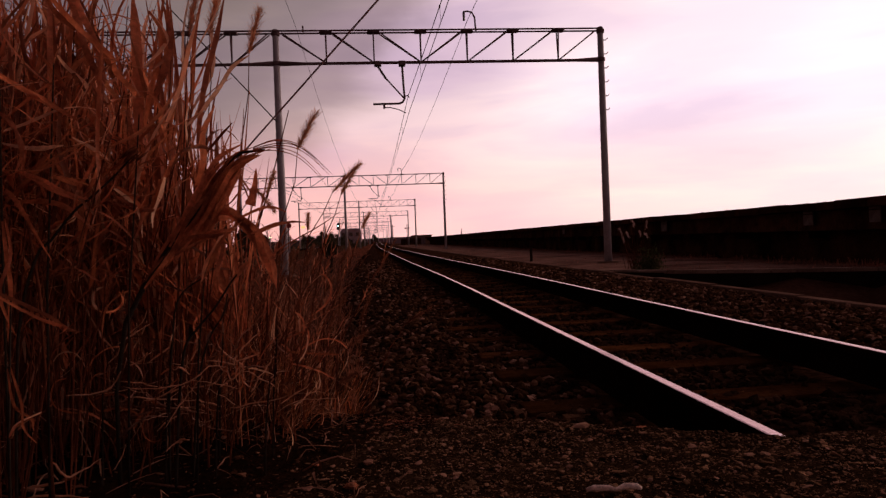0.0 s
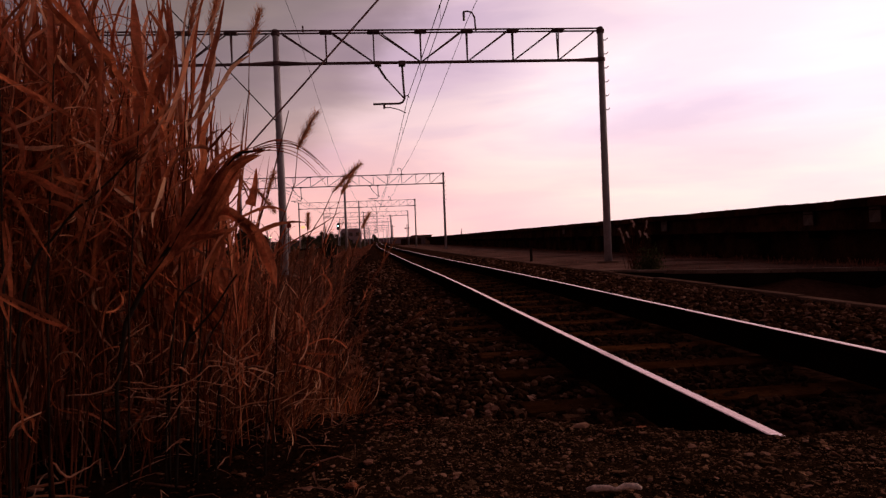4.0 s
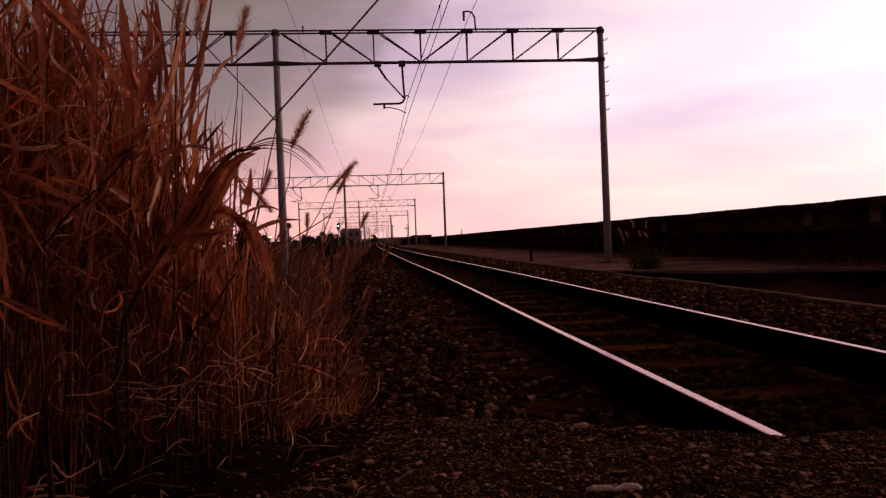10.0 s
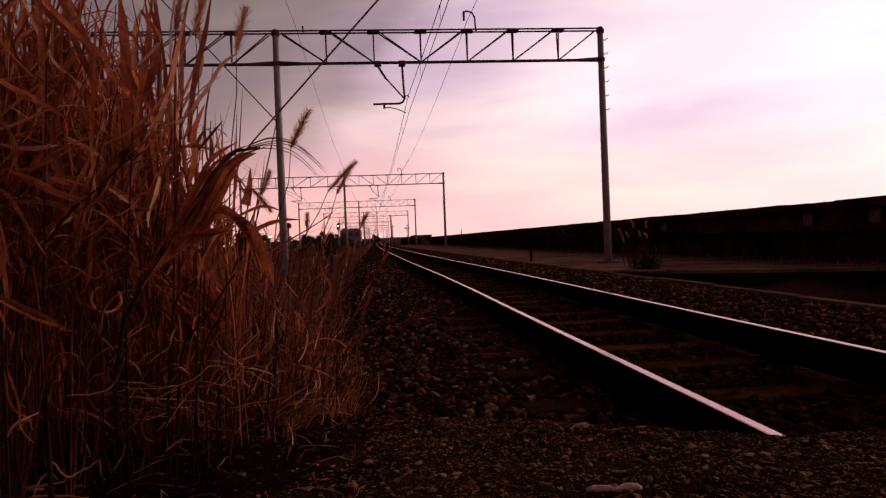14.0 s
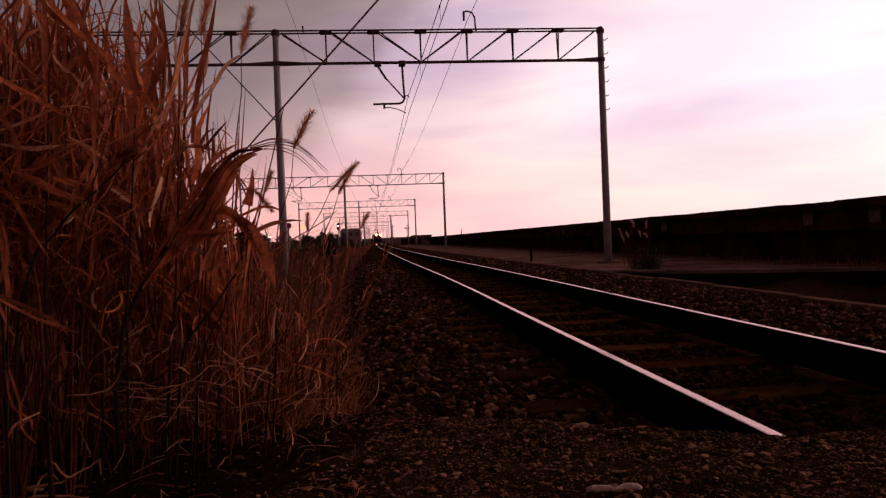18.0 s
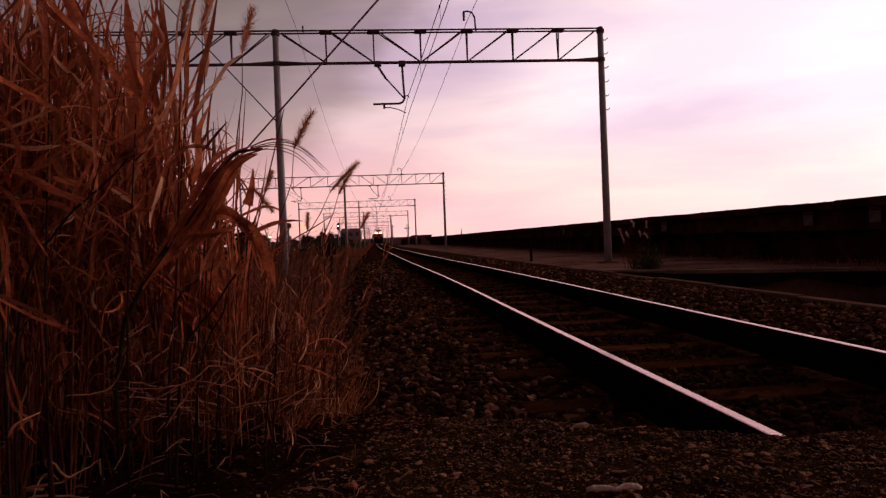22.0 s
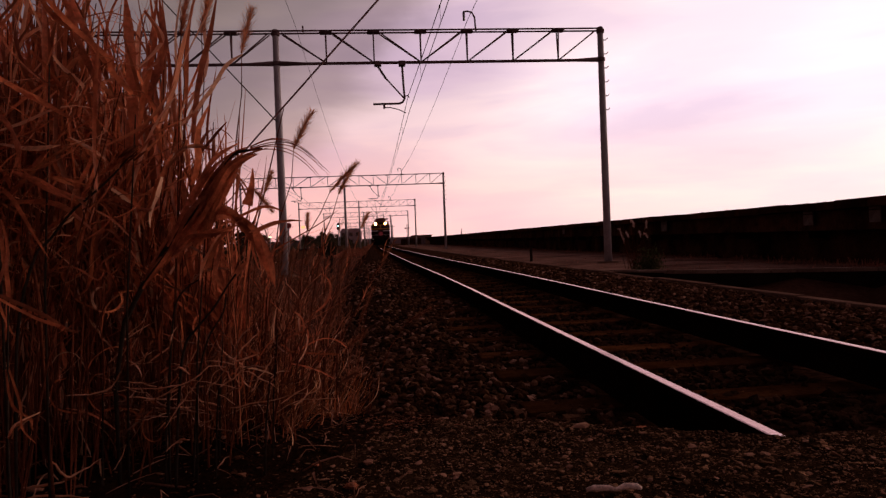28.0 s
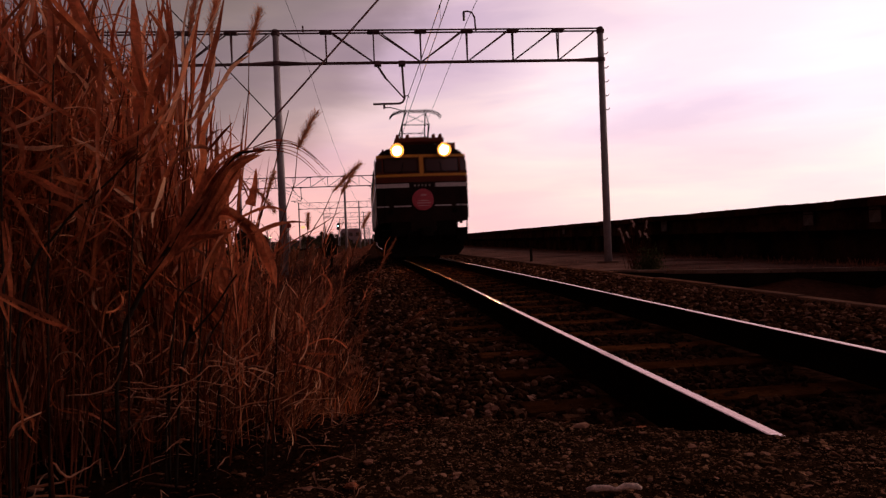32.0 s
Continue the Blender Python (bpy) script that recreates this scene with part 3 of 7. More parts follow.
def build_portal(y, dz, XL2, XL, XR):
    """A portal at y; its masts stand at XL2, XL and XR, its brackets follow the track."""
    t = thing("catenary_portal", pose(0, y, dz), "steel lattice portal over the tracks on round masts", "portal", "catenary portals")
    for x in (XL2, XL, XR):
        mast = part("mast", tube([(x, 0, Z_FOOT - 0.2), (x, 0, 3.0), (x, 0, Z_TOP + 0.03)], [0.142, 0.134, 0.108], 18), M_STEEL, t)
        part("cap", lathe([(0.118, Z_TOP + 0.03), (0.11, Z_TOP + 0.08), (0.05, Z_TOP + 0.11)], 14), M_DARKSTEEL, mast).location.x = x
        part("footing", lathe([(0.42, Z_FOOT - 0.1), (0.42, Z_FOOT + 0.10), (0.36, Z_FOOT + 0.16)], 16), M_CONC, mast).location.x = x
        for zc in (Z_BOT, Z_TOP - 0.06):
            part("collar", lathe([(0.115, zc - 0.08), (0.148, zc - 0.06), (0.148, zc + 0.06), (0.115, zc + 0.08)], 14), M_DARKSTEEL, mast).location.x = x
    for k in range(6):
        z = 7.86 - 0.52 * k
        part("step_bolt", tube([(XR + 0.09, 0, z), (XR + 0.21, 0, z), (XR + 0.27, 0, z + 0.07)], 0.018, 6), M_DARKSTEEL, t)
    for x0, x1 in ((XL2, XL), (XL, XR)):
        for dy in (-0.16, 0.16):
            part("top_chord", box(((x0 + x1) / 2, dy, Z_TOP), (x1 - x0, 0.045, 0.055), 0.006), M_DARKSTEEL, t)
        part("bottom_chord", tube([(x0, 0, Z_BOT), (x0 + 1.0, 0, Z_BOT - 0.02), (x1 - 1.0, 0, Z_BOT - 0.02), (x1, 0, Z_BOT)], [0.10, 0.055, 0.055, 0.10], 10), M_DARKSTEEL, t)
        bays = 7 if x0 == XL else 6
        nodes = [x0 + (x1 - x0) * (k + 0.04) / bays for k in range(1, bays)]
        for x in nodes:
            for dy in (-0.13, 0.13):
                part("vertical", tube([(x, dy, Z_TOP - 0.03), (x, dy * 0.15, Z_BOT)], 0.026, 6), M_DARKSTEEL, t)
            part("gusset", box((x, 0, Z_TOP - 0.03), (0.44, 0.30, 0.07), 0.01), M_DARKSTEEL, t)
        allx = [x0] + nodes + [x1]
        mid = 3 if x0 == XL else 2
        for k, (a, b) in enumerate(zip(allx, allx[1:])):
            zt, zb = Z_TOP - 0.06, Z_BOT + 0.02
            up = ((a + 0.22, zt), (b - 0.05, zb)) if k < mid + (x0 != XL) else ((a + 0.05, zb), (b - 0.22, zt))
            for dy in (-0.12, 0.12):
                y0, y1 = (dy, dy * 0.15) if up[0][1] > up[1][1] else (dy * 0.15, dy)
                part("diagonal", tube([(up[0][0], y0, up[0][1]), (up[1][0], y1, up[1][1])], 0.024, 6), M_DARKSTEEL, t)
    # drop bracket that carries the wires of each line
    tx = track_x(y) if y > 30 else 0.0
    for dx in (tx, tx - 8.5):
        br = part("drop_bracket", tube([(-0.44 + dx, 0, 6.05), (-0.43 + dx, 0, 5.82), (-0.50 + dx, 0, 5.69), (-0.62 + dx, 0, 5.64), (-1.57 + dx, 0, 5.63)], 0.038, 8), M_DARKSTEEL, t)
        part("hanger", box((-1.355 + dx, 0, Z_BOT - 0.06), (0.26, 0.30, 0.16), 0.02), M_DARKSTEEL, br)
        part("hanger", box((-0.475 + dx, 0, Z_BOT - 0.06), (0.24, 0.30, 0.16), 0.02), M_DARKSTEEL, br)
        part("insulator", insulator((-0.475 + dx, 0, Z_BOT - 0.14), (-0.44 + dx, 0, 6.0)), M_INSUL, br)
        part("insulator", insulator((-1.355 + dx, 0, Z_BOT - 0.14), (-1.08 + dx, 0, 6.55)), M_INSUL, br)
        part("stay", tube([(-1.10 + dx, 0, 6.58), (-0.46 + dx, 0, 5.84)], 0.028, 6), M_DARKSTEEL, br)
        part("clamp", box((-1.18 + dx, 0, 5.56), (0.07, 0.08, 0.20), 0.01), M_DARKSTEEL, br)
        part("steady_arm", tube([(-1.18 + dx, 0, 5.50), (-0.95 + dx, 0, 5.50), (-0.65 + dx, 0, 5.42), (-0.40 + dx, 0, 5.29)], 0.018, 6), M_DARKSTEEL, br)
        part("support_hook", tube([(-0.43 + dx, 0, 5.90), (-0.30 + dx, 0, 5.92), (-0.26 + dx, 0, 5.84)], 0.022, 6), M_DARKSTEEL, br)
    # swan-neck for the feeder wire
    hk = part("feeder_hook", tube([(tx + a, 0, b) for a, b in ((2.27, Z_TOP), (2.24, 8.75), (2.14, 8.92), (1.98, 8.96), (1.83, 8.94))], 0.032, 8), M_DARKSTEEL, t)
    part("insulator", insulator((tx + 1.85, 0, 8.93), (tx + 1.85, 0, 8.62)), M_INSUL, hk)
    part("wire_clip", tube([(tx - 3.97, 0, Z_TOP), (tx - 3.97, 0, 8.47)], 0.03, 6), M_DARKSTEEL, t)
    return t


def build_portals():
    build_portal(24.85, 0.0, -14.6, -4.94, 6.95)
    build_portal(77, 0.06, -16.3, -4.95, 6.17)
    build_portal(127, 0.367, -15.5, -4.58, 5.77)
    build_portal(174, 0.532, -14.5, -4.6, 6.62)
    last = build_portal(224, 0.70, -13.2, -5.2, 3.5)
    for k in range(1, 7):
        y = 224 + 50 * k
        copy_thing(last, pose(track_x(y) - track_x(224), y, min(1.08, 0.70 + 0.0035 * (y - 224))))


PORTAL_Y = [-25.5, 24.85, 77, 127, 174] + [224 + 50 * k for k in range(8)]


def build_wires():
    def span(name, x_of, z_of, sag, r, label, droppers=None):
        pts, radii = [], []
        for y0, y1 in zip(PORTAL_Y, PORTAL_Y[1:]):
            n = 12
            for k in range(n + (y1 == PORTAL_Y[-1])):
                u = k / n
                y = y0 + (y1 - y0) * u
                pts.append((x_of(y0) * (1 - u) + x_of(y1) * u, y, z_of(y0) * (1 - u) + z_of(y1) * u - 4 * sag * u * (1 - u)))
                radii.append(r if y < 60 else r * 1.6)
        bm = tube(pts, radii, 5)
        th = part(name, bm, M_WIRE)
        return tagged(th, label, "wire", "overhead wires")

    stag = lambda y: 1.12 if y < 0 else (0.39 if y < 30 else (0.45 if y < 100 else 0.12 if round(y / 50) % 2 else 0.22))
    for off in (0.0, -8.9):
        ms = span("messenger_wire", lambda y: -0.42 + off + track_x(y) + stag(y), lambda y: 5.86 + track_z(y), 0.38, 0.011, "thin sagging wire that carries the contact wire")
        span("contact_wire", lambda y: -0.40 + off + track_x(y) + stag(y), lambda y: 5.29 + track_z(y), 0.0, 0.010, "straight copper contact wire over the track")
        for y0, y1 in zip(PORTAL_Y[:5], PORTAL_Y[1:6]):
            for k in range(1, 10):
                u = k / 10
                y = y0 + (y1 - y0) * u
                tx = track_x(y0) * (1 - u) + track_x(y1) * u + stag(y0) * (1 - u) + stag(y1) * u
                tz = track_z(y0) * (1 - u) + track_z(y1) * u
                zm = 5.86 - 4 * 0.38 * u * (1 - u)
                dr = part("dropper", tube([(-0.42 + off + tx, y, zm + tz), (-0.40 + off + tx, y, 5.29 + tz)], 0.006, 4), M_WIRE, ms)
                part("dropper_clip", box((-0.42 + off + tx, y, zm + tz), (0.035, 0.06, 0.06), 0.008), M_DARKSTEEL, dr)
    span("feeder_wire", lambda y: 1.85 + track_x(y) + (0.40 if y < 30 else 0.5 if y < 100 else 0.25), lambda y: 8.60 + track_z(y), 0.55, 0.011, "feeder wire on the portal hooks")
    span("earth_wire", lambda y: -3.97 + track_x(y), lambda y: 8.45 + track_z(y), 0.5, 0.008, "thin earth wire along the portal tops")
    cb = tube([(-4.667, 7.033, -0.300), (-0.461, 3.020, 2.888)], 0.0062, 8)
    tagged(part("guy_cable", cb, M_CABLE), "taut grey guy cable slanting up from behind the grass", "cable")
    sw = tube([(-4.99, 24.7, 5.04), (-8.2, 24.6, 8.72), (-11.2, 24.5, 12.2)], 0.022, 6)
    tagged(part("stay_wire", sw, M_WIRE), "twisted stay wire running up from the mast", "wire")


# ---- electric locomotive; its own space has the front at y = 0 and the rail top at z = 0 ----
M_BODY = surf("dark_maroon_body_paint", (0.013, 0.0045, 0.004), (0.028, 0.0095, 0.008), 1.5, 0.55, bump=0.03, fine=30.0, gloss=0.12)
M_UPPER = surf("red_brown_cab_paint", (0.12, 0.024, 0.012), (0.16, 0.034, 0.017), 1.5, 0.5, bump=0.03, fine=30.0, gloss=0.15)
M_YELLOW = surf("yellow_band_paint", (0.72, 0.30, 0.03), (0.82, 0.37, 0.045), 2.0, 0.5, bump=0.02)
M_SILVER = surf("pale_band_paint", (0.66, 0.58, 0.60), (0.76, 0.68, 0.70), 2.0, 0.45, bump=0.02)
M_ROOF = surf("sooty_red_roof", (0.17, 0.048, 0.036), (0.25, 0.078, 0.058), 1.2, 0.85, bump=0.2)
M_UNDER = surf("black_underframe", (0.010, 0.008, 0.007), (0.020, 0.015, 0.013), 2.0, 0.85, bump=0.2)
M_GLASS = glassy("dark_cab_glass", (0.055, 0.017, 0.013), 0.06)
M_MARK = surf("red_headmark_disc", (0.60, 0.07, 0.115), (0.70, 0.09, 0.14), 3.0, 0.5, bump=0.0)
M_MARKBAR = surf("pink_headmark_bars", (0.80, 0.45, 0.50), (0.85, 0.5, 0.55), 3.0, 0.5, bump=0.0)
M_HEADLAMP = glow("lit_headlamp", (1.0, 0.33, 0.085), 750.0)
# self-glowing ring added round the lens to imitate its glare
M_HALORING = ember("headlamp_halo_glow", (1.0, 0.38, 0.07), 1.8)
M_CHROME = surf("lamp_ring_metal", (0.25, 0.22, 0.2), (0.35, 0.3, 0.28), 5.0, 0.35, 0.9, bump=0.0)


def nose(x, z):
    """How far back the cab front lies at a place on it."""
    return 0.10 * (abs(x) / 1.4) ** 2 + max(0.0, z - 2.60) * 0.28


SECTION = [(-1.37, 1.20), (-1.40, 1.34), (-1.40, 2.60), (-1.39, 3.02), (-1.34, 3.22), (-1.18, 3.38), (-0.80, 3.50), (-0.35, 3.57), (0.0, 3.59)]
SECTION = SECTION + [(-a, b) for a, b in SECTION[-2::-1]]


def front_panel(name, x0, x1, z0, z1, material, parent, label="", proud=0.012, cols=8):
    """A thin sheet lying on the cab front."""
    v, f = [], []
    rows = 4
    for d in (-proud, 0.02):
        for j in range(rows + 1):
            for i in range(cols + 1):
                x, z = x0 + (x1 - x0) * i / cols, z0 + (z1 - z0) * j / rows
                v.append((x, nose(x, z) + d, z))
    n = cols + 1
    m = n * (rows + 1)
    for j in range(rows):
        for i in range(cols):
            a = j * n + i
            f += [(a, a + 1, a + n + 1, a + n), (m + a, m + a + n, m + a + n + 1, m + a + 1)]
    rim = [i for i in range(cols)] + [j * n + cols for j in range(rows)] + [rows * n + i for i in range(cols, 0, -1)] + [j * n for j in range(rows, 0, -1)]
    for a, b in zip(rim, rim[1:] + rim[:1]):
        f.append((b, a, a + m, b + m))
    return raw(name, v, f, material, parent, label)


def build_loco():
    t = thing("electric_locomotive", pose(track_x(21), 21.3, 0), "dark maroon electric locomotive with yellow and silver bands, headlamps lit", "locomotive")
    # body shell, lofted from the front to the rear
    length = 17.2
    stations = [0.0, 0.35, 1.2, 3.0, 8.6, 14.2, 16.0, 16.85, 17.2]
    v, f, n = [], [], len(SECTION)
    for k, s in enumerate(stations):
        for x, z in SECTION:
            y = s
            if k == 0:
                y = nose(x, z)
            elif k == 1:
                y = 0.35 + nose(x, z) * 0.6
            elif k == len(stations) - 1:
                y = s - nose(x, z)
            elif k == len(stations) - 2:
                y = s - nose(x, z) * 0.6
            v.append((x, y, z))
    for k in range(len(stations) - 1):
        for j in range(n - 1):
            a = k * n + j
            f.append((a, a + n, a + n + 1, a + 1))
        f.append((k * n + n - 1, k * n + 2 * n - 1, k * n + n, k * n))
    body = raw("body", v, f, M_BODY, t, "dark maroon body shell")
    # front and rear faces as strips across the width
    for name, s, sg in (("front_wall", 0.0, 1), ("rear_wall", length, -1)):
        vv, ff = [], []
        h = n // 2
        for j in range(h + 1):
            x, z = SECTION[j]
            for i in range(13):
                xx = x + (-2 * x) * i / 12
                vv.append((xx, s + sg * nose(xx, z), z))
        for j in range(h):
            for i in range(12):
                a = j * 13 + i
                ff.append((a, a + 1, a + 14, a + 13) if sg > 0 else (a, a + 13, a + 14, a + 1))
        raw(name, vv, ff, M_BODY, body)
    front_panel("cab_band", -1.37, 1.37, 2.66, 3.22, M_UPPER, t, "red-brown band round the windscreens", 0.006)
    front_panel("lower_red_band", -1.39, 1.39, 2.40, 2.58, M_UPPER, t, "red-brown band", 0.006)
    front_panel("yellow_stripe", -1.385, 1.385, 2.57, 2.65, M_YELLOW, t, "bright yellow stripe", 0.014)
    front_panel("yellow_stripe", -1.36, 1.36, 3.17, 3.25, M_YELLOW, t, "bright yellow stripe", 0.014)
    front_panel("yellow_pillar", -0.06, 0.06, 2.65, 3.17, M_YELLOW, t, "bright yellow pillar", 0.016, 2)
    for sx in (-1, 1):
        a, b = sorted((sx * 0.13, sx * 1.12))
        fr = front_panel("window_frame", a - 0.03, b + 0.03, 2.69, 3.14, M_UNDER, t, "black rubber window frame", 0.012)
        front_panel("windscreen", a, b, 2.72, 3.11, M_GLASS, fr, "dark windscreen glass", 0.020)
        c, d = sorted((sx * 1.20, sx * 1.36))
        front_panel("corner_window", c, d, 2.72, 3.10, M_GLASS, t, "narrow corner glass", 0.018, 3)
        part("wiper", tube([(sx * 0.62, -0.03, 2.70), (sx * 0.55, 0.07, 3.02)], 0.010, 5), M_UNDER, fr)
        a, b = sorted((sx * 0.40, sx * 1.385))
        front_panel("silver_band", a, b, 2.24, 2.36, M_SILVER, t, "silver band", 0.014)
        a, b = sorted((sx * 0.36, sx * 0.88))
        front_panel("thin_silver_line", a, b, 1.655, 1.695, M_SILVER, t, "thin silver line", 0.014)
        a, b = sorted((sx * 1.03, sx * 1.385))
        front_panel("thin_silver_line", a, b, 1.655, 1.695, M_SILVER, t, "thin silver line", 0.014, 3)
        # headlamp in a stubby housing on the brow
        lx = sx * 0.72
        ly = nose(lx, 3.42)
        # a deep hood keeps the beam off the cab front
        hl = part("headlamp", turned_ring([(0.200, ly - 0.20), (0.222, ly - 0.19), (0.222, ly + 0.25), (0.15, ly + 0.45), (0.13, ly + 0.40), (0.200, ly + 0.10)]), M_ROOF, t, "round lamp housing")
        hl.location = (lx, 0, 3.37)
        if sx > 0:
            part("junction_box", box((1.02, 0.95, 3.50), (0.26, 0.40, 0.36), 0.03), M_ROOF, t)
        part("lamp_lens", lathe([(0.05, ly - 0.114), (0.09, ly - 0.109), (0.128, ly - 0.090), (0.128, ly + 0.05)], 24, "Y"), M_HEADLAMP, hl, "glowing warm lens")
        part("lamp_halo_ring", turned_ring([(0.130, ly - 0.086), (0.150, ly - 0.104), (0.208, ly - 0.200), (0.214, ly - 0.204), (0.198, ly - 0.05), (0.130, ly - 0.05)]), M_HALORING, hl, "glowing orange ring that imitates the lamp's halo")
        tl = part("tail_lamp", lathe([(0.075, -0.05 + nose(1.0, 1.5)), (0.085, -0.03 + nose(1, 1.5)), (0.085, 0.1)], 14, "Y"), M_UNDER, t)
        tl.location = (sx * 0.98, 0, 1.52)
        # handrails
        part("handrail", tube([(sx * 1.16, 0.02, 1.30), (sx * 1.16, -0.06, 1.33), (sx * 1.16, -0.06, 2.10), (sx * 1.16, 0.02, 2.13)], 0.014, 6), M_UNDER, t)
        # steps and buffer beam ends
        part("step", box((sx * 1.19, 0.16, 0.62), (0.34, 0.28, 0.04), 0.008), M_UNDER, t)
        part("step", box((sx * 1.19, 0.16, 0.96), (0.34, 0.24, 0.05), 0.008), M_UNDER, t)
        part("step_back", box((sx * 1.19, 0.34, 0.78), (0.36, 0.05, 0.34), 0.01), M_UNDER, t)
        for dx in (-0.16, 0.16):
            part("step_hanger", box((sx * 1.19 + dx, 0.18, 0.92), (0.03, 0.07, 0.66), 0.004), M_UNDER, t)
        part("air_hose", tube([(sx * 0.45, 0.05, 0.92), (sx * 0.46, -0.12, 0.85), (sx * 0.48, -0.16, 0.60), (sx * 0.50, -0.10, 0.42)], 0.025, 6), M_UNDER, t)
        # sides: stripes, cab window, door, louvres
        for y0, ylen in ((0.45, length - 0.9),):
            part("side_stripe", box((sx * 1.403, y0 + ylen / 2, 2.30), (0.012, ylen, 0.12), 0), M_SILVER, t)
            part("side_stripe", box((sx * 1.403, y0 + ylen / 2, 2.61), (0.012, ylen, 0.08), 0), M_YELLOW, t)
        for y0 in (0.95, length - 0.95):
            w = part("side_window_frame", box((sx * 1.40, y0, 2.88), (0.03, 0.72, 0.58), 0.03), M_CHROME, t)
            part("side_window", box((sx * 1.408, y0, 2.88), (0.03, 0.62, 0.48), 0.02), M_GLASS, w)
            d = part("cab_door", box((sx * 1.40, y0 + (0.85 if y0 < 5 else -0.85), 2.05), (0.03, 0.62, 1.8), 0.02), M_UPPER, t)
            part("door_handle", box((sx * 1.425, y0 + (0.62 if y0 < 5 else -0.62), 1.75), (0.03, 0.03, 0.16), 0.006), M_CHROME, d)
        for k in range(7):
            yy = 4.0 + 1.5 * k
            lv = part("louvre_panel", box((sx * 1.402, yy, 2.90), (0.02, 1.1, 0.5), 0.01), M_UNDER, t)
            for q in range(5):
                part("slat", box((sx * 1.418, yy, 2.72 + 0.09 * q), (0.02, 1.04, 0.03), 0, Matrix.Rotation(0.5 * sx, 4, "Y")), M_BODY, lv)
    # round headmark with plain bars where its lettering is
    hm = part("headmark", lathe([(0.30, -0.085), (0.325, -0.075), (0.33, -0.05), (0.33, -0.03)], 36, "Y"), M_MARK, t, "round rose-red headmark disc")
    hm.location.z = 1.855
    for z, w, hgt in ((0.14, 0.16, 0.045), (-0.03, 0.34, 0.025), (-0.10, 0.42, 0.025), (-0.18, 0.34, 0.02)):
        part("mark_bar", box((0.02, -0.088, z), (w, 0.012, hgt), 0.003), M_MARKBAR, hm)
    part("mark_bracket", box((0, -0.02, 1.60), (0.10, 0.05, 0.18), 0.006), M_UNDER, t)
    np_ = front_panel("number_bar", -0.30, 0.30, 2.25, 2.34, M_UNDER, t, "dark plate with plain bars", 0.010)
    for k in range(5):
        part("plate_bar", box((-0.22 + 0.11 * k, -0.012, 2.295), (0.06, 0.01, 0.06), 0.003), M_CHROME, np_)
    # underframe, skirt, coupler, plough
    part("underframe", box((0, length / 2, 1.0), (2.0, length - 0.3, 0.22), 0.02), M_UNDER, t)
    part("buffer_beam", box((0, 0.18, 1.06), (2.0, 0.22, 0.62), 0.03), M_UNDER, t)
    cp = part("coupler", box((0, -0.25, 0.88), (0.26, 0.62, 0.24), 0.04), M_UNDER, t)
    part("knuckle", box((0.06, -0.62, 0.88), (0.30, 0.22, 0.30), 0.06), M_UNDER, cp)
    pl = bmesh.new()
    rim = [(-1.08, 0.14), (1.08, 0.14), (1.26, 0.34), (1.30, 0.60), (1.02, 0.74), (-1.02, 0.74), (-1.30, 0.60), (-1.26, 0.34)]
    fr = [pl.verts.new((x, 0.22 + 0.16 * abs(x), z)) for x, z in rim]
    bk = [pl.verts.new((x, 0.28 + 0.16 * abs(x), z)) for x, z in rim]
    pl.faces.new(fr)
    pl.faces.new(bk[::-1])
    for k in range(8):
        pl.faces.new((fr[k - 1], fr[k], bk[k], bk[k - 1]))
    bmesh.ops.recalc_face_normals(pl, faces=pl.faces[:])
    part("plough", pl, M_UNDER, t, "black track plough with cut corners")
    for sx in (-1, 1):
        part("side_skirt", box((sx * 1.26, length / 2, 0.92), (0.10, length - 3.8, 0.60), 0.03), M_UNDER, t)
    part("coupler_plate", box((0, 0.05, 1.12), (0.78, 0.06, 0.46), 0.02), M_BODY, t)
    for cy in (2.9, 8.6, 14.3):
        bg = part("bogie_frame", box((0, cy, 0.66), (2.1, 3.1, 0.26), 0.04), M_UNDER, t)
        for sx in (-1, 1):
            part("side_frame", box((sx * 1.02, cy, 0.62), (0.12, 3.3, 0.34), 0.03), M_UNDER, bg)
            for dy in (-1.15, 1.15):
                w = part("wheel", lathe([(0.56, -0.06), (0.585, -0.05), (0.56, 0.02), (0.56, 0.06), (0.40, 0.065), (0.20, 0.03)], 24, "X"), M_UNDER, bg)
                w.location = (sx * 0.56, cy + dy, 0.56)
                part("axle_box", box((sx * 1.08, cy + dy, 0.56), (0.16, 0.32, 0.32), 0.04), M_UNDER, bg)
    # roof gear
    part("roof_walk", box((0, length / 2, 3.62), (0.9, length - 2.2, 0.05), 0.01), M_ROOF, t)
    part("equipment_box", box((0.0, 2.6, 3.66), (1.0, 0.8, 0.20), 0.04), M_ROOF, t)
    part("equipment_box", box((0.86, 1.4, 3.60), (0.26, 0.6, 0.28), 0.03), M_ROOF, t)
    part("equipment_box", box((0.0, 9.0, 3.74), (1.5, 4.2, 0.34), 0.05), M_ROOF, t)
    for x in (-1.12, -1.0, -0.2):
        part("horn", lathe([(0.03, 0), (0.035, 0.12), (0.02, 0.16)], 8), M_ROOF, t).location = (x, 1.2, 3.40 if x < -0.5 else 3.56)
    for px in (-0.50, 0.76):
        for py in (3.6, 5.4):
            part("roof_insulator", tube([(px, py, 3.45 + 0.08 * k) for k in range(9)], [0.09 if k % 2 else 0.055 for k in range(9)], 10), M_INSUL, t)
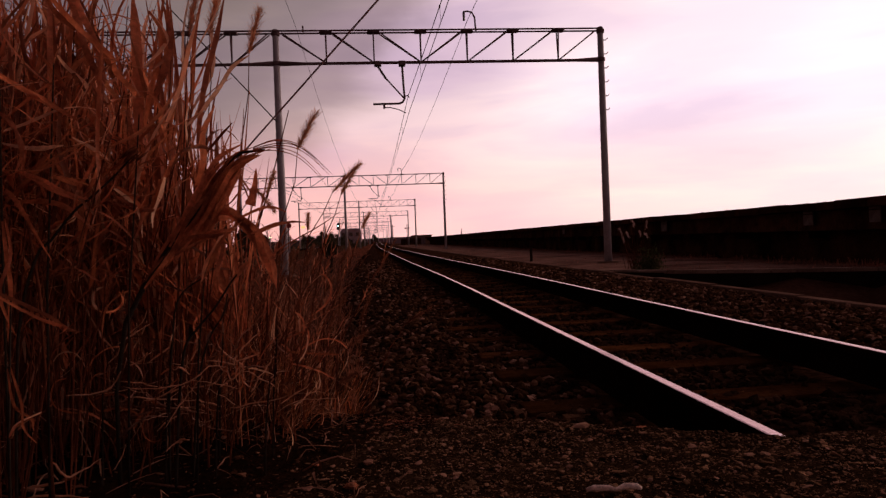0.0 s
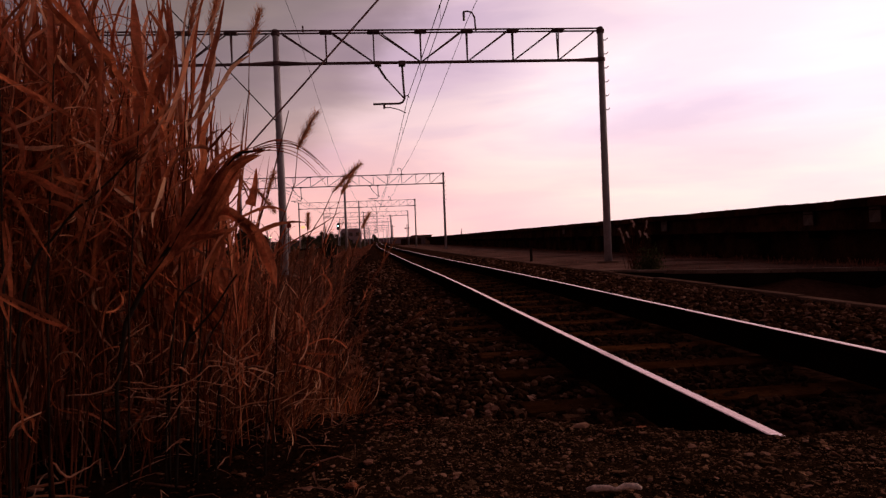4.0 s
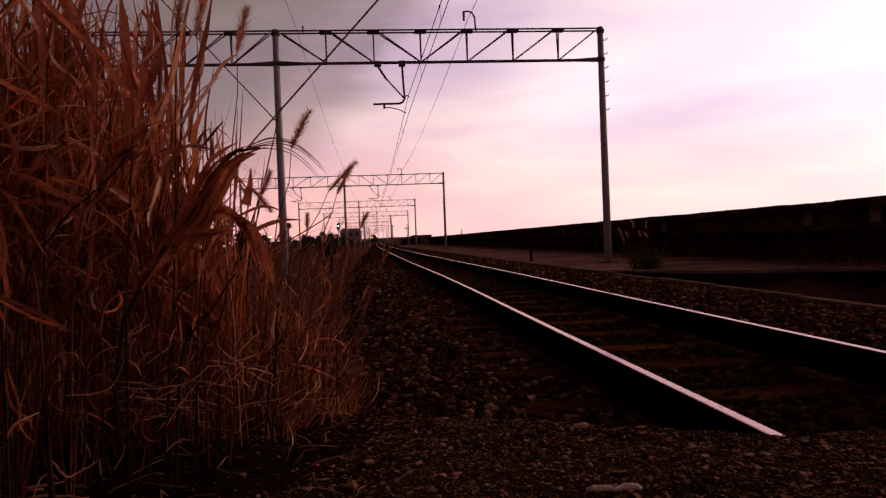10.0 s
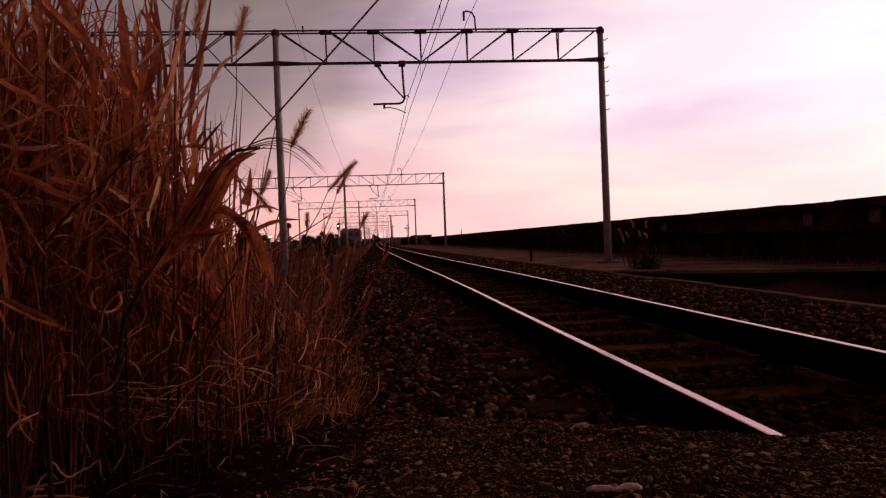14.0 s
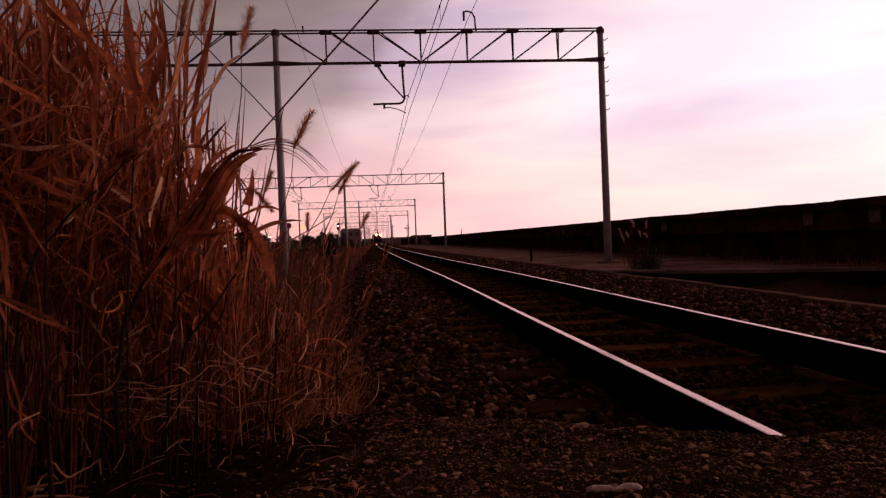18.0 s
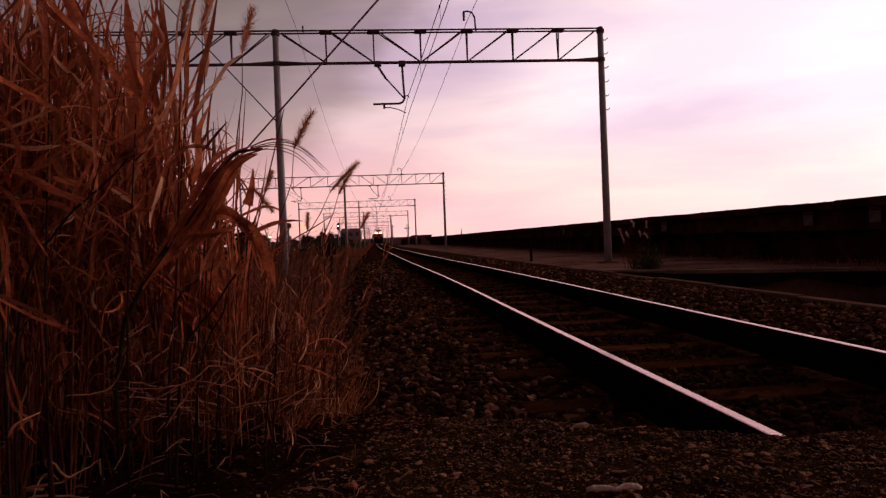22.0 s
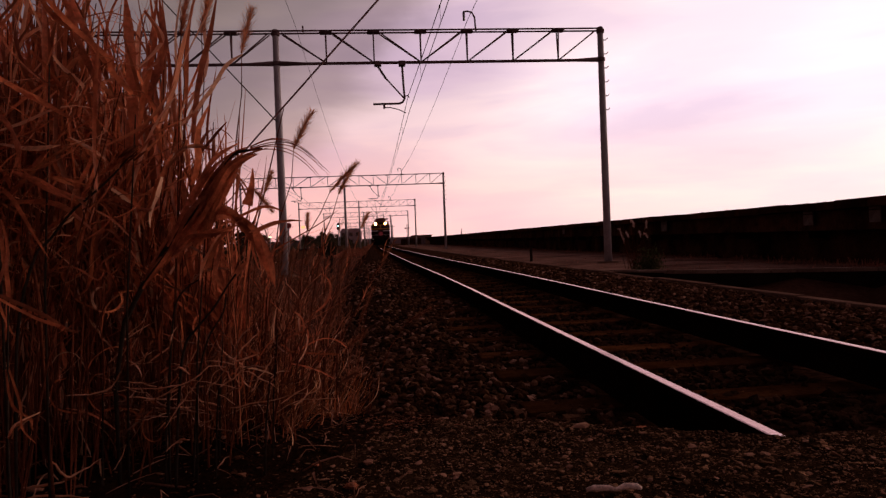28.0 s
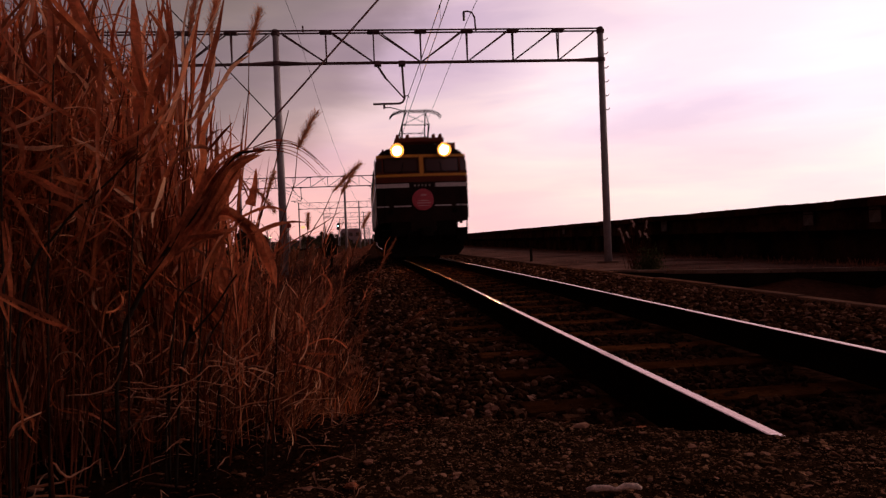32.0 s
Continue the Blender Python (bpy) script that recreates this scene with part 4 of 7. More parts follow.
    for py in (4.5, 13.0):
        raised = py < 6
        cx, hx, top, knee = (0.14, 0.22, 5.36, 4.72) if raised else (0.0, 0.0, 4.45, 4.35)
        pg = part("pantograph", box((cx + (0.11 if raised else 0), py, 4.18), (1.74, 2.1, 0.16), 0.03), M_ROOF, t, "sooty pantograph base")
        for sx in (-1, 1):
            for sy in (-1, 1):
                k = (cx + sx * 0.48, py + sy * 0.95, knee)
                part("lower_arm", tube([(cx + sx * 0.46, py + sy * 0.25, 4.24), k], 0.03, 6), M_UNDER, pg)
                part("upper_arm", tube([k, (hx + sx * 0.37, py + sy * 0.08, top - 0.05)], 0.022, 6), M_UNDER, pg)
            part("cross_brace", tube([(cx + sx * 0.48, py - 0.95, knee), (hx - sx * 0.37, py - 0.08, top - 0.08)], 0.012, 5), M_UNDER, pg)
        for sy in (-1, 1):
            part("knee_bar", tube([(cx - 0.48, py + sy * 0.95, knee), (cx + 0.48, py + sy * 0.95, knee)], 0.016, 6), M_UNDER, pg)
            part("collector_bar", tube([(hx + u, py + sy * 0.16, top + w) for u, w in ((-0.95, -0.22), (-0.82, -0.07), (-0.55, 0.02), (0.55, 0.02), (0.82, -0.07), (0.95, -0.22))], 0.026, 6), M_UNDER, pg)
        part("frame_block", box((cx + 0.1, py, 4.33), (0.9, 0.6, 0.14), 0.04), M_ROOF, pg)
        for bx in (-0.66, -0.3, 0.62, 0.86):
            part("spring_box", box((cx + bx, py - 0.9, 4.30), (0.10, 0.3, 0.16), 0.02), M_ROOF, pg)
    return t


# ---- distance on the land side ----
def tree(x, y, z, h, w, seed, label, n=2800, low=0.12):
    rng = random.Random(seed)
    t = thing("tree", pose(x, y, z), label, "tree", "trees beyond the yard")
    bm = bmesh.new()
    add_tube(bm, [(0, 0, -0.2), (0.1 * w * rng.uniform(-1, 1), 0, h * 0.35), (0, 0, h * 0.75)], [h * 0.035, h * 0.025, h * 0.008], 7)
    for k in range(7):
        a = rng.uniform(0, 6.28)
        z0 = h * rng.uniform(0.25, 0.6)
        add_tube(bm, [(0, 0, z0), (math.cos(a) * w * 0.2, math.sin(a) * w * 0.2, z0 + h * 0.12), (math.cos(a) * w * 0.38, math.sin(a) * w * 0.38, z0 + h * rng.uniform(0.15, 0.3))],
                 [h * 0.014, h * 0.010, h * 0.004], 5)
    part("trunk", bm, M_BARK, t)
    cores = []
    for _ in range(16):
        u = rng.uniform(low, 0.84)
        q = 0.42 * math.sin(math.pi * min(1, u + 0.25)) ** 0.6
        cores.append((rng.uniform(-q, q) * w, rng.uniform(-q, q) * w * 0.8, h * u, min(w, h) * rng.uniform(0.10, 0.20)))
    v, f = [], []
    for _ in range(n):
        cx, cy, cz, r = rng.choice(cores)
        d = Vector((rng.gauss(0, 1), rng.gauss(0, 1), rng.gauss(0, 0.8))).normalized() * r * rng.uniform(0.3, 1.15)
        p = Vector((cx, cy, cz)) + d
        a, b = Vector((rng.gauss(0, 1), rng.gauss(0, 1), rng.gauss(0, 1))).normalized(), None
        b = a.orthogonal().normalized()
        s = h * rng.uniform(0.016, 0.038)
        k = len(v)
        v += [p + a * s, p + b * s * 0.6, p - a * s, p - b * s * 0.6]
        f.append((k, k + 1, k + 2, k + 3))
    raw("crown", v, f, M_LEAF, t)
    return t


# wall colour lightened to paint in the haze of distance
M_STORE = surf("haze_lightened_wall", (0.34, 0.235, 0.26), (0.44, 0.31, 0.335), 0.6, 0.9, bump=0.2)


def build_distance():
    rng = random.Random(31)
    names = ["dark low tree against the dusk sky", "dark broad evergreen beyond the yard"]
    for k, (x, y, h, w) in enumerate([(-24.5, 240, 5.2, 7), (-20, 236, 5.9, 7.5), (-17.5, 243, 6.0, 6), (-33, 250, 5.0, 9), (-41, 246, 5.6, 9), (-50, 252, 5.2, 10), (-60, 255, 6.5, 11),
                                      (-28.5, 260, 5.0, 8), (-12.5, 225, 4.5, 6), (-14.9, 200, 4.6, 4.6), (-18.6, 205, 4.0, 5), (-3.6, 660, 10.5, 9), (-30, 500, 9.5, 11), (-72, 260, 7, 12)]):
        tree(x, y, ground_z(x, y), h, w, 100 + k, names[k % 2])
    for k, (x, y, h, w) in enumerate([(-7.9, 34, 2.7, 2.0), (-9.6, 36, 3.0, 2.4), (-11.6, 35, 3.6, 2.8)]):
        tree(x, y, ground_z(x, y), h, w, 140 + k, "dark roadside bush behind the tall grass", 2000)
    tree(-3.47, 27, ground_z(0, 27), 1.62, 0.95, 150, "small dark round-headed tree in the rough yard", 4200, 0.5)
    b = thing("building", pose(-10.9, 262, 0.2), "dark flat-roofed building behind the trees", "building")
    part("wall", box((0, 0, 2.9), (7.6, 14, 6.2), 0.5), M_STORE, b)
    part("roof", box((0, 0, 6.1), (6.9, 13.2, 1.0), 0.45), M_STORE, b)
    for kz in (1.6, 4.4):
        for kx in (-2.6, 0, 2.6):
            w = part("window", box((kx, -7.02, kz), (1.3, 0.08, 1.3), 0.02), M_UNDER, b)
            part("pane", box((kx, -7.07, kz), (1.1, 0.03, 1.1), 0), M_GLASS, w)
    # running signal showing green
    s = thing("railway_signal", pose(-9.75, 150, ground_z(0, 150)), "railway colour-light signal showing green", "signal")
    part("post", tube([(0, 0, 0), (0, 0, 5.6)], 0.09, 8), M_STEEL, s)
    hd = part("signal_head", box((0, -0.1, 4.75), (0.62, 0.16, 1.5), 0.12), M_UNDER, s)
    part("green_lamp", lathe([(0.05, -0.26), (0.15, -0.24), (0.17, -0.20)], 14, "Y"), glow("green_signal_light", (0.25, 1.0, 0.78), 5.0), hd, "lit green lens").location.z = 4.88
    for z in (4.35, 5.2):
        part("dark_lamp", lathe([(0.10, -0.24), (0.12, -0.2)], 12, "Y"), M_GLASS, hd).location.z = z
    part("visor", box((0, -0.32, 5.05), (0.36, 0.3, 0.03), 0.0), M_UNDER, hd)
    part("ladder", tube([(0.28, 0.1, 0), (0.28, 0.1, 5.2)], 0.03, 5), M_STEEL, s)
    # round red disc marker
    d = thing("disc_marker", pose(-8.38, 54, ground_z(0, 54) + 0.28), "round dark red disc marker on a thin post", "sign")
    part("post", tube([(0, 0, 0), (0, 0, 2.5)], 0.045, 8), M_STEEL, d)
    part("post", tube([(-0.22, 0, 0), (-0.06, 0, 2.2)], 0.03, 6), M_STEEL, d)
    part("disc", lathe([(0.20, -0.08), (0.225, -0.06), (0.225, -0.02)], 24, "Y"), surf("dull_red_enamel", (0.24, 0.022, 0.018), (0.32, 0.035, 0.028), 4, 0.5, bump=0.0), d, "dark red round disc").location.z = 2.38
    # small yard lamp, lit
    l = thing("yard_lamp", pose(-24.3, 150, ground_z(0, 150)), "lit pale yard lamp on a short pole", "lamp")
    part("pole", tube([(0, 0, 0), (0, 0, 2.9)], 0.06, 8), M_STEEL, l)
    part("lantern", box((0, -0.1, 3.02), (0.5, 0.3, 0.2), 0.05), glow("pale_green_lamp", (0.95, 1.0, 0.55), 3.0), l, "glowing lantern")
    # the setting sun low in the haze
    sd = part("setting_sun", lathe([(7.0, 0), (7.0, 0.4), (0.5, 0.5)], 32, "Y"), glow("sun_glow", (1.0, 0.50, 0.20), 1.3))
    sd.matrix_basis = Matrix.Translation((-209.5, 2000, 57.5)) @ Matrix.Diagonal((1, 1, 0.55, 1))
    tagged(sd, "flattened orange setting sun in the haze", "sun", kind="backdrop")
    # poles beyond the portals
    for k, (x, y, h) in enumerate([(2.9, 205, 9.0), (3.6, 214, 6.2), (-31, 170, 7.5), (-40, 210, 8.0)]):
        p = thing("line_pole", pose(x, y, ground_z(x, y)), "slim dark line pole beside the track", "pole", "line poles")
        part("shaft", tube([(0, 0, 0), (0, 0, h)], [0.16, 0.12], 8), M_DARKSTEEL, p)
        part("crossarm", box((0, 0, h - 0.5), (1.2, 0.1, 0.1), 0.01), M_DARKSTEEL, p)
    sp = thing("speaker_pole", pose(6.0, 168, ground_z(0, 168)), "thin pole with a pair of horn speakers", "pole")
    part("shaft", tube([(0, 0, 0), (0, 0, 5.2)], 0.08, 8), M_DARKSTEEL, sp)
    for sx in (-1, 1):
        part("horn", lathe([(0.06, 0), (0.10, 0.2), (0.26, 0.5)], 10, "X"), M_DARKSTEEL, sp).matrix_basis = pose(0.05 * sx, 0, 4.2, 0, 0, 0 if sx > 0 else 180)
    # far hills
    v, f = [], []
    for k in range(61):
        a = radians(-75 + k * 1.9)
        r = 2600
        hgt = 10 + 26 * max(0, noise.noise(Vector((k * 0.22, 1.5, 0))) + 0.3) + (70 * math.exp(-((k - 28) / 4.0) ** 2)) * (k < 31)
        v += [(r * math.sin(a), r * math.cos(a), -5), (r * math.sin(a), r * math.cos(a), hgt)]
    f = [(2 * k, 2 * k + 2, 2 * k + 3, 2 * k + 1) for k in range(60)]
    tagged(raw("backdrop", v, f, surf("far_hill", (0.10, 0.07, 0.085), (0.13, 0.09, 0.10), 0.002, 1.0, bump=0)), "low hills on the horizon", "hills", kind="backdrop")
    # low hedge and scrub line across the yard
    v, f = [], []
    for _ in range(9000):
        y = rng.choice((rng.uniform(165, 235), rng.uniform(60, 165)))
        x = rng.uniform(-75, -13) if rng.random() < 0.85 else rng.uniform(-13, -4.5)
        if y < 130 and x > -15:
            continue
        big = 1.6 if y > 165 else 0.5
        p = Vector((x, y, ground_z(x, y) + abs(rng.gauss(0, 0.5)) * big))
        a = Vector((rng.gauss(0, 1), rng.gauss(0, 1), rng.gauss(0, 1))).normalized()
        b = a.orthogonal().normalized()
        s = rng.uniform(0.15, 0.4)
        k = len(v)
        v += [p + a * s, p + b * s * 0.5, p - a * s, p - b * s * 0.5]
        f.append((k, k + 1, k + 2, k + 3))
    tagged(raw("yard_scrub", v, f, M_LEAF), "low dark scrub across the yard", "scrub", kind="stuff")


# ---- dry grass ----
def ribbons(name, specs, material, parent=None, label="", seg=7, seed=1, wave=0.0):
    """Folded leaf blades. specs: x, y, z, heading, lean from upright, bend, length, width (angles in radians)."""
    sp = np.array(specs, float)
    n = len(sp)
    rng = np.random.default_rng(seed)
    hd, lean, bend, ln, wd = sp[:, 3], sp[:, 4], sp[:, 5], sp[:, 6], sp[:, 7]
    pos = sp[:, :3].copy()
    roll = rng.uniform(-0.9, 0.9, n)
    wob = rng.uniform(-0.8, 0.8, n)
    amp, freq, ph = wave * rng.uniform(0.2, 1.0, n), rng.uniform(2.5, 7.0, n), rng.uniform(0, 6.28, n)
    twist = rng.uniform(-1.6, 1.6, n) * min(1.0, wave * 4)
    vs = np.zeros((n, seg + 1, 3, 3))
    for k in range(seg + 1):
        u = k / seg
        th = lean + bend * u ** 1.7 + amp * np.sin(freq * u + ph)
        h2 = hd + wob * u
        d = np.stack([np.sin(th) * np.cos(h2), np.sin(th) * np.sin(h2), np.cos(th)], -1)
        r2 = h2 + roll + twist * u
        side = np.stack([-np.sin(r2), np.cos(r2), 0 * h2], -1)
        up = np.cross(d, side)
        w = wd * (0.35 + 0.65 * min(1, u * 4)) * (1 - u) ** 0.55 * 0.5 + 0.0003
        vs[:, k, 0] = pos - side * w[:, None] + up * (w * 0.35)[:, None]
        vs[:, k, 1] = pos
        vs[:, k, 2] = pos + side * w[:, None] + up * (w * 0.35)[:, None]
        pos = pos + d * (ln / seg)[:, None]
    base = (np.arange(n) * (seg + 1) * 3)[:, None]
    quad = []
    for k in range(seg):
        for j in (0, 1):
            a = k * 3 + j
            quad.append([a, a + 1, a + 4, a + 3])
    ff = (base[:, :, None] + np.array(quad)[None]).reshape(-1, 4)
    ob = raw(name, vs.reshape(-1, 3).tolist(), ff.tolist(), material, parent, label, smooth=True)
    return ob


SWAY = [(0, 0), (3.5, 0), (5.5, 3), (6.0, 6), (6.5, 26), (7.0, 2), (7.5, -17), (8.0, -12), (9.0, -16), (10.0, -21), (10.5, -13), (12.0, -16), (13.5, -24), (14.5, -20),
        (16.5, -16), (17.5, -23), (18.5, -4), (19.5, -11), (20.5, -9), (21.5, -10), (23.0, -15), (24.0, -12), (25.5, -12), (27.5, -12), (28.5, -14), (29.5, -8), (31.0, -3), (32.0, 0)]
SWAYING = []


def sways(ob, k):
    """Notes a thing that leans with the breeze about its base."""
    SWAYING.append((ob, ob.matrix_basis.copy(), k))
    return ob


def tall_clump(x, y, z, culms, spread, hmin, hmax, seed, k, label, tilt=0.0, tidy=False, brown=False):
    rng = random.Random(seed)
    t = thing("tall_grass", pose(x, y, z), label, "grass", "tall dry grass clumps")
    stems, leaves = bmesh.new(), []
    for _ in range(culms):
        bx, by = rng.gauss(0, spread), rng.gauss(0, spread * 0.8)
        h = rng.uniform(hmin, hmax)
        a, tl = rng.uniform(0, 6.28), abs(rng.gauss(0, 0.20))
        dx, dy = math.cos(a) * tl * h + tilt * h, math.sin(a) * tl * h
        crook = random.Random(culms * 1000 + len(leaves))
        pts = [(bx + dx * u ** 1.12 + (crook.gauss(0, 0.016) if 0 < u < 1 else 0), by + dy * u ** 1.12, h * u) for u in (0, 0.25, 0.5, 0.75, 1.0)]
        add_tube(stems, pts, [0.0036, 0.0034, 0.0030, 0.0024, 0.0014], 5)
        for q in range(rng.randint(6, 9)):
            u = rng.uniform(0.5, 0.98)
            lx, ly = bx + dx * u ** 1.12, by + dy * u ** 1.12
            leaves.append((lx, ly, h * u, rng.uniform(0, 6.28), rng.uniform(0.10, 0.75), rng.choice((rng.uniform(-0.3, 0.6), rng.uniform(0.8, 2.6), rng.uniform(0.8, 2.6))),
                           rng.uniform(0.22, 0.6), rng.uniform(0.006, 0.022)))
    for _ in range(culms // 5):
        leaves.append((rng.gauss(0, spread), rng.gauss(0, spread * 0.8), rng.uniform(0.06, 0.35), rng.uniform(0, 6.28), abs(rng.gauss(0.1, 0.4)), rng.uniform(-0.6, 2.0),
                       rng.uniform(0.2, 0.7), rng.uniform(0.004, 0.014)))
    # sheaths of broad upright leaves and broken ones that hang across
    for _ in range(culms // 3):
        bx, by, bz, a = rng.gauss(0, spread), rng.gauss(0, spread * 0.8), rng.uniform(0.42, 0.75) * hmax, rng.uniform(0, 6.28)
        for q in range(rng.randint(4, 7)):
            leaves.append((bx + rng.gauss(0, 0.008), by + rng.gauss(0, 0.008), bz, a + rng.gauss(0, 0.7), abs(rng.gauss(0.08, 0.12)), rng.uniform(0.0, 0.9), rng.uniform(0.35, 0.75), rng.uniform(0.008, 0.022)))
    for _ in range(culms // 2):
        leaves.append((rng.gauss(0, spread), rng.gauss(0, spread), rng.uniform(0.5, 0.9) * hmax, rng.uniform(0, 6.28), rng.uniform(0.8, 1.7), rng.uniform(-0.9, 1.2), rng.uniform(0.2, 0.5), rng.uniform(0.007, 0.020)))
    for _ in range(culms // 6):
        leaves.append((rng.gauss(0, spread * 1.2), rng.gauss(0, spread * 1.2), rng.uniform(0.08, 0.5), rng.uniform(0, 6.28), rng.uniform(0.5, 1.5), rng.uniform(-1.2, 1.6), rng.uniform(0.15, 0.42), rng.uniform(0.003, 0.011)))
    if tidy:
        # the side towards the rails grows upright
        leaves = [(max(-1.5 * spread, min(l[0], 1.2 * spread)),) + l[1:3] + ((math.pi - l[3]) if math.cos(l[3]) > 0.1 and l[4] + 0.4 * l[5] > 0.3 and rng.random() < 0.85 else l[3],) + l[4:] for l in leaves]
    part("stems", stems, M_STALK, t)["kind"] = "stuff"
    ribbons("leaf_blades", leaves, M_TORN if brown else M_BLADE, t, "brown dry blades" if brown else "rust-red dry blades", seg=9, seed=seed, wave=0.38)["kind"] = "stuff"
    return sways(t, k)


def leaf_bundle(x, y, z, culms, spread, hmin, hmax, seed, k):
    """Close-set upright culms wrapped in long wavy leaves that peel away near the top."""
    rng = random.Random(seed)
    t = thing("grass_bundle", pose(x, y, z), "upright bundle of rust-brown dry grass leaves", "grass", "tall dry grass clumps")
    for c in range(culms):
        bx, by, h = rng.gauss(0, spread), rng.gauss(0, spread * 1.6), rng.uniform(hmin, hmax)
        dx, dy = rng.gauss(0.12, 0.06), rng.gauss(-0.02, 0.06)
        pts = [(bx + dx * u ** 1.12, by + dy * u ** 1.12, h * u) for u in (0, 0.25, 0.5, 0.75, 1.0)]
        culm = part("culm", tube(pts, [0.0024, 0.0023, 0.0021, 0.0018, 0.0012], 5), M_STALK, t)
        for q in range(12):
            u = rng.uniform(0.25, 0.9)
            at = (bx + dx * u ** 1.12, by + dy * u ** 1.12, h * u)
            if q < 8:
                one = at + (rng.choice((0, 0, math.pi)) + rng.gauss(0, 0.6), abs(rng.gauss(0.12, 0.12)), rng.uniform(-0.3, 0.5), rng.uniform(0.25, 0.55), rng.uniform(0.007, 0.020))
            else:
                one = at + (math.pi + rng.gauss(0, 1.6), rng.uniform(0.1, 0.6), rng.uniform(0.6, 2.4), rng.uniform(0.15, 0.4), rng.uniform(0.006, 0.018))
            ribbons("leaf_blade", [one], M_BLADE, culm, seg=10, seed=seed * 500 + c * 12 + q, wave=0.45)
    return sways(t, k)


def tangle(x, y, num, seed, k, top=1.15):
    """Broken leaves that arch and cross in front of the clump, each on its own stem."""
    rng = random.Random(seed)
    t = thing("tangled_grass", pose(x, y, 0.0), "tangle of arching broken brown grass leaves", "grass", "tangled grass")
    for q in range(num):
        bx, by, h = rng.uniform(-0.26, 0.26), rng.gauss(0, 0.05), rng.uniform(0.62 * top, top)
        lean = rng.gauss(0.12, 0.08)
        st = part("stem", tube([(bx, by, 0.0), (bx + lean * 0.4, by, h * 0.5), (bx + lean, by, h)], [0.0020, 0.0018, 0.0012], 5), M_STALK, t)
        for m in range(7):
            u = rng.uniform(0.62, 1.0)
            ribbons("leaf_blade", [(bx + lean * u, by, h * u, rng.choice((0, math.pi)) + rng.gauss(-0.2, 0.7), rng.uniform(0.3, 1.5), rng.uniform(-1.4, 1.8), rng.uniform(0.12, 0.38), rng.uniform(0.005, 0.018))],
                    M_BLADE if (q + m) % 3 else M_TORN, st, seg=10, seed=seed * 400 + q * 7 + m, wave=0.7)
    return sways(t, k)


def foxtail(base, bend, neck, tip, seed, k, r=0.010, bow=0.03, label="ripe foxtail stalk rising out of the dry grass", leaf=True, thick=1.0, seed_material=None):
    """A stalk from base over bend to neck, with a bristly head from neck to tip."""
    rng = random.Random(seed)
    base, bend, neck, tip = (Vector(p) for p in (base, bend, neck, tip))
    fluff = seed_material or M_SEED
    t = thing("foxtail_stalk", Matrix.Translation(base), label, "grass stalk", "foxtail stalks")
    b, c, d = bend - base, neck - base, tip - base
    pts = [Vector((0, 0, 0)).lerp(b, 0.5) + Vector((-0.01, 0, 0)), b, b.lerp(c, 0.55) + (b - c).cross(Vector((0, 1, 0))) * bow, c]
    part("stem", tube([Vector((0, 0, 0))] + pts, [thick * w for w in (0.0026, 0.0023, 0.0019, 0.0015, 0.0011)], 6), M_TORN if thick > 1 else M_STALK, t)
    ax = (d - c)
    n = 7
    hp = [c + ax * (i / n) + Vector((0, 0, -0.10)) * ax.length * (i / n) ** 2 for i in range(n + 1)]
    hd = part("seed_head", tube(hp, [r * 0.30 * s for s in (0.35, 0.75, 0.95, 1.0, 0.95, 0.8, 0.55, 0.15)], 8), fluff, t, "bristly seed head")
    v, f = [], []
    side = ax.normalized()
    for _ in range(420):
        u = rng.random()
        p = hp[0].lerp(hp[-1], u) + Vector((0, 0, 0.10)) * ax.length * u * (1 - u)
        o = Vector((rng.gauss(0, 1), rng.gauss(0, 1), rng.gauss(0, 1)))
        o = (o - side * o.dot(side)).normalized()
        w = side.cross(o) * 0.0007 * r / 0.010
        fat = r * (1.1 - 0.7 * abs(u - 0.45))
        e = p + o * fat * 0.35
        g = e + (o * 0.95 + side * 0.9) * fat * rng.uniform(0.7, 2.1)
        q = len(v)
        v += [e - w, e + w, g]
        f.append((q, q + 1, q + 2))
    raw("bristles", v, f, fluff, hd)
    if leaf:
        for u in (0.3, 0.5):
            ribbons("leaf", [(b.x * u, b.y * u, b.z * u, rng.uniform(0, 6.28), 0.4, rng.uniform(0.5, 1.8), rng.uniform(0.15, 0.3), 0.006)], M_BLADE, t, "narrow dry leaf", seed=seed * 3 + int(u * 10), wave=0.3)
    return sways(t, k)


